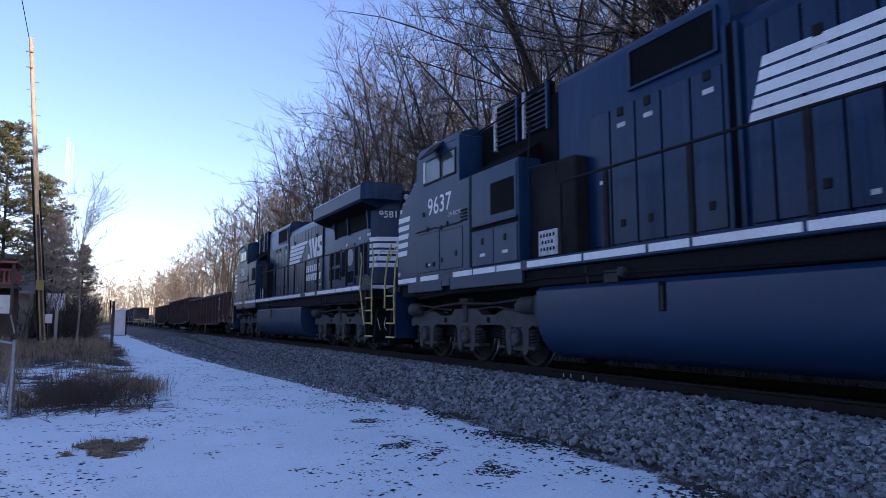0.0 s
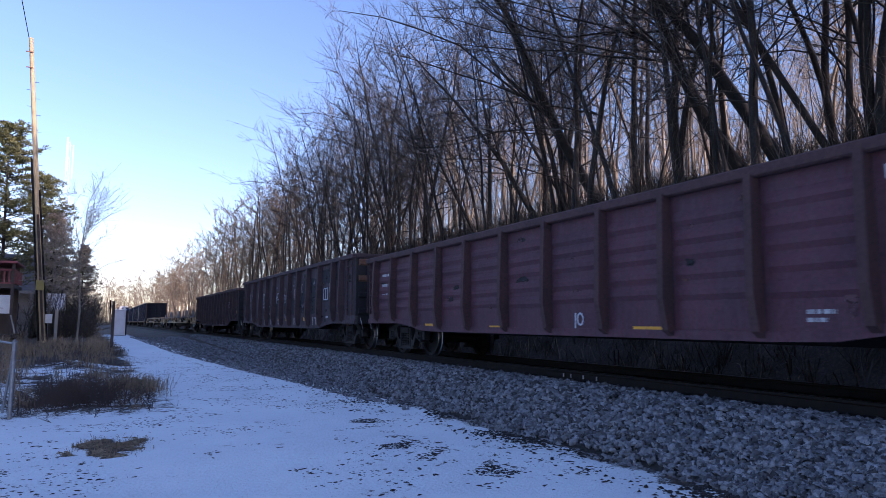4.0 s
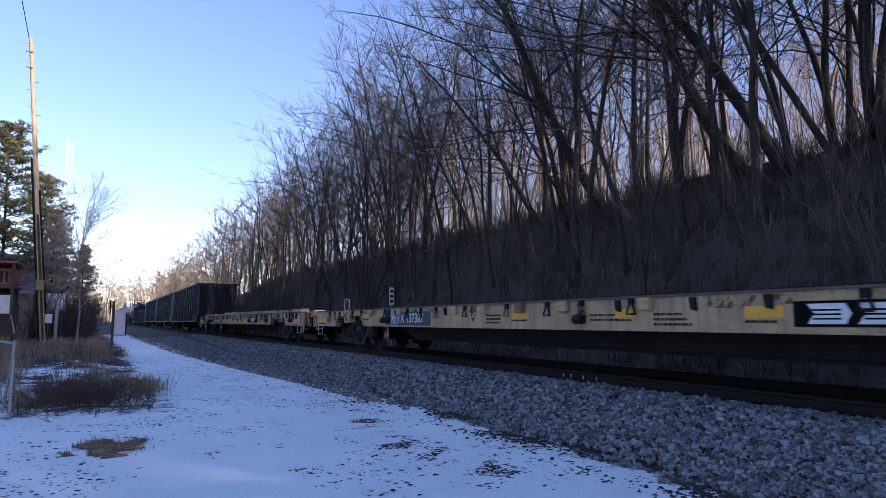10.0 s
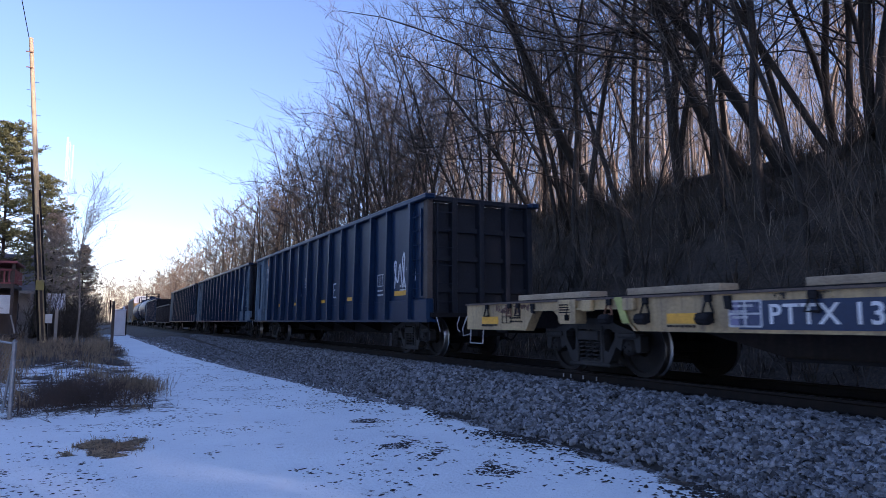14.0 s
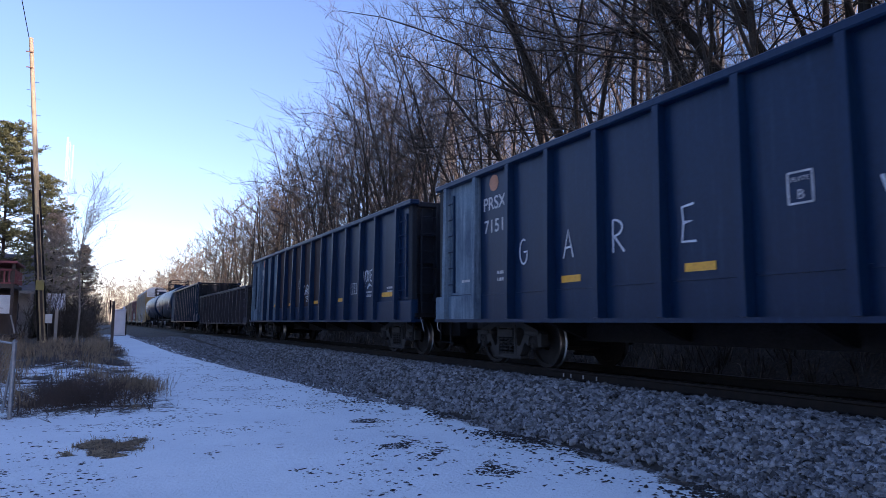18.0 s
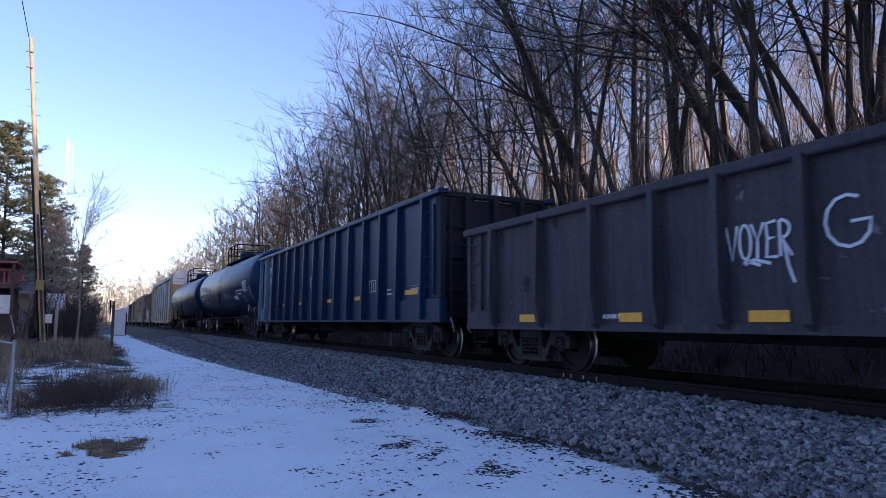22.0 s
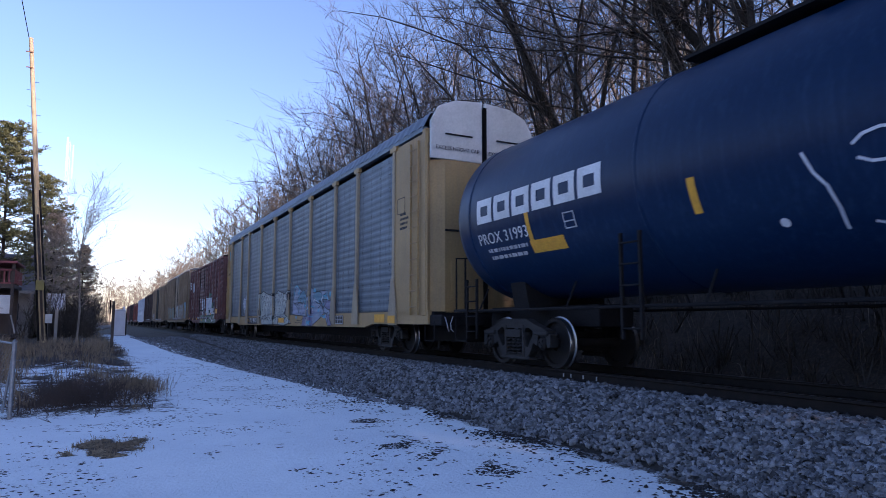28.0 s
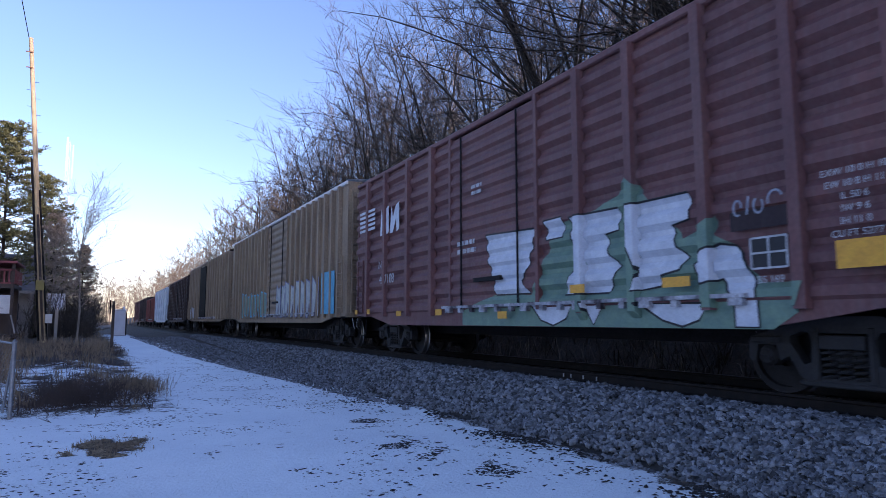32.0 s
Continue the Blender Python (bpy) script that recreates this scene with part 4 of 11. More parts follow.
def add_truck(car, y, mat=None):
    """A two-axle freight truck: bolster, two side frames, springs, two wheelsets."""
    mat = mat or M["truck"]
    truck = part("truck", CACHE.setdefault("bolster", Shape().box(-1.02, -0.2, 0.38, 1.02, 0.2, 0.68, 0.03).box(-0.35, -0.35, 0.62, 0.35, 0.35, 0.76, 0.02).box(-0.7, -0.62, 0.3, 0.7, -0.5, 0.42).box(-0.7, 0.5, 0.3, 0.7, 0.62, 0.42).mesh("truck", mat)), None, car)
    truck.matrix_basis = pose(0, y, 0)
    if "frame" not in CACHE:
        s = cast_plate([[(-1.14, 0.4), (-1.14, 0.62), (-1.0, 0.7), (-0.64, 0.8), (-0.4, 0.9), (0.4, 0.9), (0.64, 0.8), (1.0, 0.7), (1.14, 0.62), (1.14, 0.4), (1.05, 0.38), (1.01, 0.58), (0.77, 0.58), (0.73, 0.4), (0.62, 0.46), (0.5, 0.26), (0.38, 0.15), (-0.38, 0.15), (-0.5, 0.26), (-0.62, 0.46), (-0.73, 0.4), (-0.77, 0.58), (-1.01, 0.58), (-1.05, 0.38)],
                        [(-0.26, 0.24), (0.26, 0.24), (0.26, 0.72), (-0.26, 0.72)],
                        [(0.36, 0.4), (0.34, 0.66), (0.38, 0.73), (0.46, 0.74), (0.6, 0.68), (0.6, 0.6), (0.44, 0.37)],
                        [(-0.36, 0.4), (-0.34, 0.66), (-0.38, 0.73), (-0.46, 0.74), (-0.6, 0.68), (-0.6, 0.6), (-0.44, 0.37)]], -0.08, 0.08)
        for e in (-1, 1):
            s.box(-0.1, e * 0.3 - 0.03, 0.2, 0.1, e * 0.3 + 0.03, 0.78, 0.01)
            s.box(-0.12, e * 0.89 - 0.2, 0.6, 0.1, e * 0.89 + 0.2, 0.68, 0.015)
        s.box(-0.1, -0.5, 0.14, 0.1, 0.5, 0.2, 0.015)
        CACHE["frame"] = s.mesh("side_frame", mat)
        CACHE["coil"] = coil(0, 0, 0.22, 0.55, 0.078, 5).mesh("spring", M["truck"])
        CACHE["seat"] = Shape().box(-0.12, -0.25, 0.55, 0.12, 0.25, 0.7, 0.01).mesh("spring_seat", M["truck"])
    for e in (-1, 1):
        f = part("side_frame", CACHE["frame"], None, truck)
        f.matrix_basis = pose(e * 1.0, 0, 0)
        part("spring_seat", CACHE["seat"], None, truck).matrix_basis = pose(e * 1.0, 0, 0)
        for yy in (-0.17, 0.0, 0.17):
            part("spring", CACHE["coil"], None, truck).matrix_basis = pose(e * 1.03, yy, 0)
        w = part("wheelset", wheelset_mesh(0.457), None, truck)
        w.matrix_parent_inverse = pose(0, e * 0.889, 0.457)
        WHEELS.append(w)
    return truck


def add_coupler(car, y, e):
    """Knuckle coupler with draft arm and a drooping air hose; e: -1 front, 1 rear."""
    if "coupler" not in CACHE:
        CACHE["coupler"] = Shape().box(-0.09, -0.5, 0.72, 0.09, 0.1, 0.94, 0.02).box(-0.16, 0.08, 0.66, 0.16, 0.36, 1.0, 0.03).prism([(-0.16, 0.3), (0.02, 0.3), (0.14, 0.46), (0.05, 0.52), (-0.16, 0.42)], "z", 0.68, 0.98).mesh("coupler", M["wheel"])
        h = Shape().tube([(0.32, 0.1, 0.92), (0.33, 0.3, 0.8), (0.3, 0.42, 0.55), (0.22, 0.5, 0.42), (0.12, 0.55, 0.5)], 0.022, 6)
        CACHE["hose"] = h.mesh("air_hose", M["black_steel"], smooth=True)
        CACHE["bracket"] = Shape().tube([(-1.38, 0.02, 0.95), (-1.38, 0.12, 0.8), (-1.36, 0.14, 0.68), (-1.32, 0.1, 0.62)], 0.009, 6).mesh("cut_lever", M["stencil"], smooth=True)
        CACHE["step"] = Shape().tube([(0, -0.24, 0.45), (0, -0.24, 0), (0, 0.24, 0), (0, 0.24, 0.45)], 0.016, 6).mesh("sill_step", M["black_steel"])
    for nm in ("coupler", "hose", "bracket"):
        o = part({"hose": "air_hose", "bracket": "cut_lever"}.get(nm, nm), CACHE[nm], None, car, "pale curved lever" if nm == "bracket" else "")
        o.matrix_basis = Matrix.Translation((0, y, 0)) @ (pose(0, 0, 0) if e > 0 else Matrix.Diagonal((1, -1, 1, 1)))


def add_step(car, x, y, z, mat=None):
    if "step" not in CACHE:
        CACHE["step"] = Shape().tube([(0, -0.24, 0.45), (0, -0.24, 0), (0, 0.24, 0), (0, 0.24, 0.45)], 0.016, 6).mesh("sill_step", M["black_steel"])
    o = part("sill_step", CACHE["step"], None, car)
    o.matrix_basis = pose(x, y, z)


def add_ladder(car, x, y, z0, z1, n, mat, wide=0.42, name="ladder", end=False):
    """Stiles with rungs, on a side (facing -x) or on an end (facing -y)."""
    lad = Shape()
    for e in (-1, 1):
        if end:
            lad.box(x + e * wide / 2 - 0.02, y - 0.05, z0, x + e * wide / 2 + 0.02, y, z1)
        else:
            lad.box(x - 0.05, y + e * wide / 2 - 0.02, z0, x, y + e * wide / 2 + 0.02, z1)
    ob = part(name, lad, mat, car)
    rung = Shape().tube([(x - wide / 2, y - 0.06, 0), (x + wide / 2, y - 0.06, 0)] if end else [(x - 0.06, y - wide / 2, 0), (x - 0.06, y + wide / 2, 0)], 0.014, 6).mesh("rung", mat)
    for i in range(n):
        r = part("rung", rung, None, ob)
        r.matrix_basis = pose(0, 0, z0 + (z1 - z0) * (i + 0.5) / n)
    return ob


def patch(car, x, y0, y1, z0, z1, mat, name="reflector", label="yellow reflective patch", thick=0.006):
    """A flat painted or taped patch on the near side."""
    return part(name, Shape().box(x - thick, min(y0, y1), z0, x + 0.002, max(y0, y1), z1), mat, car, label)


def bars(car, x, y0, z0, wide, rows, high, gap, mat, rng, name="small_print"):
    """Unreadable stencilling: rows of short bars, from y0 towards -y, downwards from z0."""
    s = Shape()
    for i in range(rows):
        z, y = z0 - i * (high + gap), y0
        end = y0 - wide * rng.uniform(0.6, 1.0)
        while y > end:
            l = rng.uniform(0.5, 2.2) * high
            s.box(x - 0.005, max(end, y - l), z - high, x + 0.002, y, z)
            y -= l + high * rng.uniform(0.3, 0.7)
    return part(name, s, mat, car, "faded rows of small stencilled print")


def table(car, x, y0, z0, wide, tall, mat, cols=2, rows=2, t=0.022):
    """A stencilled box with cells."""
    s = Shape()
    for i in range(cols + 1):
        y = y0 - wide * i / cols
        s.box(x - 0.005, y - t / 2, z0 - tall, x + 0.002, y + t / 2, z0)
    for i in range(rows + 1):
        z = z0 - tall * i / rows
        s.box(x - 0.006, y0 - wide, z - t / 2, x + 0.002, y0, z + t / 2)
    return part("stencil_box", s, mat, car, "white stencilled inspection box")


def scrawl(car, x, y0, z0, lines, scale, width, mat, label="white sprayed graffiti scrawl"):
    """Sprayed strokes; lines of (right, up) points, from the writer's lower left corner."""
    s = strokes([[(y0 - a * scale, z0 + b * scale) for a, b in ln] for ln in lines], width)
    ob = part("graffiti", s, mat, car, label)
    ob.matrix_basis = pose(x, 0, 0)
    return ob


def arc(cx, cy, rx, ry, a0, a1, n=9):
    return [(cx + rx * math.cos(radians(a0 + (a1 - a0) * i / n)), cy + ry * math.sin(radians(a0 + (a1 - a0) * i / n))) for i in range(n + 1)]


GLYPH = {
    "G": [arc(0.5, 0.5, 0.42, 0.5, 60, 330), [(0.86, 0.25), (0.9, 0.5), (0.55, 0.48)]],
    "A": [[(0.05, 0), (0.5, 1), (0.9, 0)], [(0.2, 0.35), (0.8, 0.4)]],
    "R": [[(0.1, 0), (0.12, 1)], arc(0.15, 0.75, 0.6, 0.25, 90, -90), [(0.2, 0.5), (0.85, 0)]],
    "E": [[(0.8, 1), (0.15, 0.95), (0.2, 0.55), (0.7, 0.55), (0.2, 0.5), (0.1, 0.02), (0.85, 0)]],
    "N": [[(0.1, 0), (0.15, 1), (0.75, 0.02), (0.85, 1)]],
    "O": [arc(0.5, 0.5, 0.4, 0.5, 80, 440, 14)],
    "V": [[(0.05, 1), (0.45, 0), (0.9, 1)]],
    "Y": [[(0.05, 1), (0.45, 0.5), (0.9, 1)], [(0.45, 0.5), (0.4, 0)]],
    "C": [arc(0.5, 0.5, 0.42, 0.5, 50, 320)],
    "T": [[(0.0, 0.95), (0.9, 1.0)], [(0.45, 0.97), (0.42, 0)]],
    "e": [[(0.1, 0.5), (0.8, 0.62)] + arc(0.5, 0.5, 0.42, 0.5, 15, 300, 12)],
    "2": [arc(0.4, 0.72, 0.32, 0.28, 150, -30, 6) + [(0.1, 0.02), (0.8, 0.0)]],
    "0": [arc(0.45, 0.5, 0.32, 0.5, 90, 450, 12)],
    "1": [[(0.25, 0.8), (0.45, 1.0), (0.42, 0.0)]],
    "7": [[(0.05, 0.95), (0.8, 1.0), (0.35, 0.0)]],
    "*": [[(0.1, 0.2), (0.7, 0.7)], [(0.1, 0.7), (0.7, 0.2)], [(0.4, 0.05), (0.4, 0.9)]],
}


def spaced(word, gap=1.0):
    out = []
    for i, c in enumerate(word):
        out += [[(a + i * (0.9 + gap), b) for a, b in ln] for ln in GLYPH[c]]
    return out


def tangle(rng, n, wide=1.0, tall=1.0):
    """An unreadable tag: one flowing scribble of uneven loops, then a tail."""
    knots = []
    w = wide / n
    for k in range(n):
        x, lean = k * w, rng.uniform(0.05, 0.35) * w
        low, high = rng.uniform(-0.12, 0.25) * tall, rng.uniform(0.7, 1.12) * tall
        knots += [(x + lean, low), (x + w * rng.uniform(0.3, 0.6) + lean, high)]
        if rng.random() < 0.6:
            knots += [(x + w * 0.15, high * rng.uniform(0.6, 0.85)), (x + w * rng.uniform(0.5, 0.8), low + 0.3 * tall)]
    knots.append((wide * 1.05, rng.uniform(-0.15, 0.1) * tall))
    line = []
    for p, q, r, s in zip(knots[:1] + knots, knots, knots[1:], knots[2:] + knots[-1:]):
        for i in range(4):
            u = i / 4.0
            line.append(tuple(0.5 * (2 * q[d] + (r[d] - p[d]) * u + (2 * p[d] - 5 * q[d] + 4 * r[d] - s[d]) * u * u + (3 * q[d] - p[d] - 3 * r[d] + s[d]) * u ** 3) for d in (0, 1)))
    return [line]


def add_car(car, center):
    CARS.append((car, center))


def open_car(name, label, front_s, rear_s, top, low, end_low, posts, skin, post_mat, seed, taper=2.2, ridges=0, half=1.5, chord=0.14, flat_low=False, group="gondolas in the train", ridge_from=0.0, end_mat=None):
    """A low gondola. posts: places of the side posts along the train. The side is deeper between the trucks."""
    car = thing(name, label, "gondola", group)
    c = (front_s + rear_s) / 2
    add_car(car, c)
    a, b = front_s - c, rear_s - c
    ys = [p - c for p in posts]
    rng = random.Random(seed)

    def bottom(y):
        d = min(y - a, b - y)
        if flat_low:
            return low
        return end_low + (low - end_low) * smooth(taper, taper + 1.6, d)

    part("floor", Shape().box(-half + 0.05, a + 0.05, 0.98, half - 0.05, b - 0.05, 1.06), M["black_steel"], car)
    part("centre_sill", Shape().box(-0.3, a - 0.1, 0.55, 0.3, b + 0.1, 0.98), M["black_steel"], car)
    for i in range(7):
        y = a + (b - a) * (i + 0.5) / 7
        if min(y - a, b - y) > 2.6:
            part("cross_bearer", Shape().prism([(-half + 0.05, 1.0), (half - 0.05, 1.0), (0.35, 0.6), (-0.35, 0.6)], "y", y - 0.06, y + 0.06), M["black_steel"], car)
    cuts = [a] + ys + [b]
    for s in (-1, 1):
        for y0, y1 in zip(cuts, cuts[1:]):
            if y1 - y0 < 0.08:
                continue
            n = max(1, int((y1 - y0) / 0.5))
            line = [(y0 + (y1 - y0) * i / n, bottom(y0 + (y1 - y0) * i / n)) for i in range(n + 1)]
            sh = Shape().prism(line + [(y1, top - 0.1), (y0, top - 0.1)], "x", s * (half - 0.04), s * half)
            for k in range(ridges if y0 + c > ridge_from else 0):
                z = low + 0.45 + (top - low - 0.75) * (k + 0.5 + rng.uniform(-0.12, 0.12)) / ridges
                sh.prism([(s * half, z - 0.1), (s * (half + 0.035), z - 0.03), (s * (half + 0.035), z + 0.03), (s * half, z + 0.1)], "y", y0 + 0.12, y1 - 0.12)
            part("side_panel", sh, skin, car)
        for y in ys:
            zb = bottom(y) - 0.005
            part("side_post", Shape().prism([(s * half, zb), (s * (half + 0.13), zb + 0.1), (s * (half + 0.2), zb + 0.5), (s * (half + 0.15), top - 0.1), (s * half, top - 0.1)], "y", y - 0.05, y + 0.05), post_mat, car)
        part("top_chord", Shape().box(s * half - 0.06 - 0.02 * s, a, top - chord, s * half + 0.1 + 0.02 * s, b, top, 0.02) if s > 0 else Shape().box(-half - 0.12, a, top - chord, -half + 0.06, b, top, 0.02), post_mat, car)
        sill = Shape()
        n = 24
        pts = [(a + (b - a) * i / n, bottom(a + (b - a) * i / n)) for i in range(n + 1)]
        sill.prism([(y, z - 0.015) for y, z in pts] + [(y, z + 0.1) for y, z in pts[::-1]], "x", s * (half - 0.03), s * (half + 0.035))
        part("side_sill", sill, skin, car)
    for e, y in ((-1, a), (1, b)):
        # cars without ridges: dark steel puts the shade between cars into the ends
        grimy = skin if ridges else M["truck"]
        s = Shape().box(-half, y - 0.03, 1.0, half, y + 0.03, top - 0.02)
        part("end_sheet", s, grimy, car)
        for k in range(4):
            z = 1.15 + (top - 1.4) * k / 3
            # end_mat recolours the upper front ribs: rust, with sunlight in its orange
            part("end_rib", Shape().prism([(y, z - 0.12), (y + e * 0.1, z - 0.05), (y + e * 0.1, z + 0.05), (y, z + 0.12)], "x", -half + 0.08, half - 0.08), end_mat if end_mat and e < 0 and k > 1 else grimy, car)
        part("end_chord", Shape().box(-half, y - 0.07, top - 0.12, half, y + 0.07, top + 0.01, 0.02), post_mat, car)
        part("end_sill", Shape().box(-half + 0.02, y - 0.1, 0.78, half - 0.02, y + 0.1, 1.02, 0.02), grimy, car)
        add_coupler(car, y + e * 0.1, e)
        add_truck(car, y - e * 1.6)
        add_ladder(car, -half - 0.02, y - e * 0.4, 1.05, top - 0.15, 4, post_mat)
        add_step(car, -half + 0.02, y - e * 0.45, 0.45)
    part("brake_wheel", Shape().lathe([(0.28, -0.015), (0.28, 0.015), (0.24, 0.015), (0.24, -0.015)], "y", (0.7, b + 0.2, top - 0.35), 20).box(0.67, b + 0.02, top - 0.62, 0.73, b + 0.2, top - 0.08), M["black_steel"], car)
    add_ladder(car, -0.95, a - 0.1, 1.1, top - 0.2, 4, post_mat, end=True, name="end_ladder")
    return car, c, rng

# ---- locomotives ----
# cab paint slightly paler than the hood, sky reflection mixed into its colour
M["cab_pale"] = material("blue cab side paint, paler for sky sheen", (0.005, 0.021, 0.056), 0.36, spec=0.2, other=(0.01, 0.034, 0.078), spread=0.6, scale=0.6, fine=20, grain=0.08, bump=0.04, streak=0.3, streak_color=(0.028, 0.055, 0.092))


def flat_emblem(poly):
    """A painted shape on the hood side from its outline (y, z)."""
    pts = [Vector((-0.998, y, z)) for y, z in poly]
    return Shape().add(pts, tessellate_polygon([pts]))


def slab(s, x0, x1, y0, y1, z0, z1, b=0.0):
    """A block on the side s of a vehicle, from x0 out to x1."""
    return Shape().box(min(s * x0, s * x1), y0, z0, max(s * x0, s * x1), y1, z1, b)


def loco_truck(car, y):
    truck = part("truck", CACHE.setdefault("loco_bolster", Shape().box(-0.9, -2.6, 0.5, 0.9, 2.6, 0.85, 0.04).mesh("truck", M["loco_dark"])), None, car)
    truck.matrix_basis = pose(0, y, 0)
    if "loco_frame" not in CACHE:
        # deep cast beam with three lugs that hold the axles and arches between them
        lower = []
        for k in (-1.98, 0.0, 1.98):
            lower += [(k - 0.52, 0.78), (k - 0.4, 0.72), (k - 0.36, 0.3), (k - 0.3, 0.24), (k - 0.2, 0.24), (k - 0.2, 0.74), (k + 0.2, 0.74), (k + 0.2, 0.24), (k + 0.3, 0.24), (k + 0.36, 0.3), (k + 0.4, 0.72), (k + 0.52, 0.78)]
        rim = [(2.85, 0.72), (2.85, 0.92), (2.6, 1.06), (2.3, 1.1), (1.5, 1.08), (1.2, 0.98), (0.7, 0.98), (0.5, 1.12), (-0.5, 1.12), (-0.7, 0.98), (-1.2, 0.98), (-1.5, 1.08), (-2.3, 1.1), (-2.6, 1.06), (-2.85, 0.92), (-2.85, 0.72)]
        outline = lower + rim
        face = [Vector((0, a, b)) for a, b in outline]
        n = len(face)
        s = Shape()
        tris = tessellate_polygon([face])
        for x in (-0.1, 0.1):
            s.add([(x, p.y, p.z) for p in face], tris)
        s.add([(-0.1, p.y, p.z) for p in face] + [(0.1, p.y, p.z) for p in face], [(i, (i + 1) % n, n + (i + 1) % n, n + i) for i in range(n)])
        CACHE["loco_frame"] = s.mesh("truck_frame", M["loco_cast"])
        p = Shape().box(-0.05, -0.19, 0.3, 0.05, 0.19, 0.74, 0.02)
        p.lathe([(0.17, 0.1), (0.17, -0.1), (0.15, -0.13), (0.1, -0.13), (0.09, -0.11), (0.02, -0.11)], "x", (-0.04, 0, 0.55), 18)
        for q in range(6):
            a = 1.047 * q
            p.box(-0.19, math.cos(a) * 0.13 - 0.016, 0.55 + math.sin(a) * 0.13 - 0.016, -0.16, math.cos(a) * 0.13 + 0.016, 0.55 + math.sin(a) * 0.13 + 0.016)
        CACHE["journal"] = p.mesh("journal_box", M["loco_cast"])
        c = coil(0, 0, 0.3, 0.6, 0.095, 5)
        c.box(-0.12, -0.12, 0.24, 0.12, 0.12, 0.3)
        CACHE["loco_coil"] = c.mesh("spring", M["truck"])
        CACHE["brake_cyl"] = Shape().lathe([(0.08, -0.34), (0.14, -0.3), (0.16, -0.25), (0.16, 0.16), (0.13, 0.2), (0.06, 0.36)], "y", (0, 0, 0), 14).mesh("brake_cylinder", M["truck"], smooth=True)
        CACHE["damper"] = Shape().box(-0.08, -0.1, 0.84, 0.06, 0.1, 1.3, 0.02).box(-0.1, -0.16, 1.26, 0.06, 0.16, 1.34).mesh("damper_bracket", M["truck"])
        CACHE["bolt_hole"] = Shape().lathe([(0.065, 0.0), (0.065, -0.012)], "x", (0, 0, 0), 10).mesh("casting_hole", M["louvre"])
    for e in (-1, 1):
        f = part("truck_frame", CACHE["loco_frame"], None, truck)
        f.matrix_basis = pose(e * 1.08, 0, 0)
        for k in (-1.98, 0.0, 1.98):
            j = part("journal_box", CACHE["journal"], None, truck)
            j.matrix_basis = pose(e * 1.1, k, 0) if e < 0 else pose(e * 1.1, k, 0, 0, 0, 180)
            for d in (-0.49, 0.49):
                part("spring", CACHE["loco_coil"], None, truck).matrix_basis = pose(e * 1.08, k + d, 0.1)
        for k in (-0.95, 0.95):
            part("casting_hole", CACHE["bolt_hole"], None, truck).matrix_basis = pose(e * 1.18, k, 0.88) if e < 0 else pose(e * 1.18, k, 0.88, 0, 0, 180)
        for k in (-2.45, 2.45):
            part("brake_cylinder", CACHE["brake_cyl"], None, truck).matrix_basis = pose(e * 1.24, k, 1.14)
        part("damper_bracket", CACHE["damper"], None, truck).matrix_basis = pose(e * 1.14, 0.0, 0)
        pipe = CACHE.setdefault("truck_pipe", Shape().tube([(0, -2.7, 1.28), (0, -1.2, 1.2), (0, 0.2, 1.24), (0, 1.4, 1.18), (0, 2.7, 1.28)], 0.022, 6).mesh("brake_pipe", M["truck"]))
        part("brake_pipe", pipe, None, truck).matrix_basis = pose(e * 1.26, 0, 0)
        rod = CACHE.setdefault("truck_rod", Shape().tube([(0, -2.2, 1.02), (0, -1.3, 1.14), (0, -0.5, 1.1)], 0.018, 6).tube([(0, 0.6, 1.1), (0, 1.5, 1.16), (0, 2.2, 1.02)], 0.018, 6).mesh("brake_rigging", M["truck"]))
        part("brake_rigging", rod, None, truck).matrix_basis = pose(e * 1.2, 0, 0)
    for k in (-1.98, 0.0, 1.98):
        w = part("wheelset", wheelset_mesh(0.533), None, truck)
        w.matrix_parent_inverse = pose(0, k, 0.533)
        BIG_WHEELS.append(w)


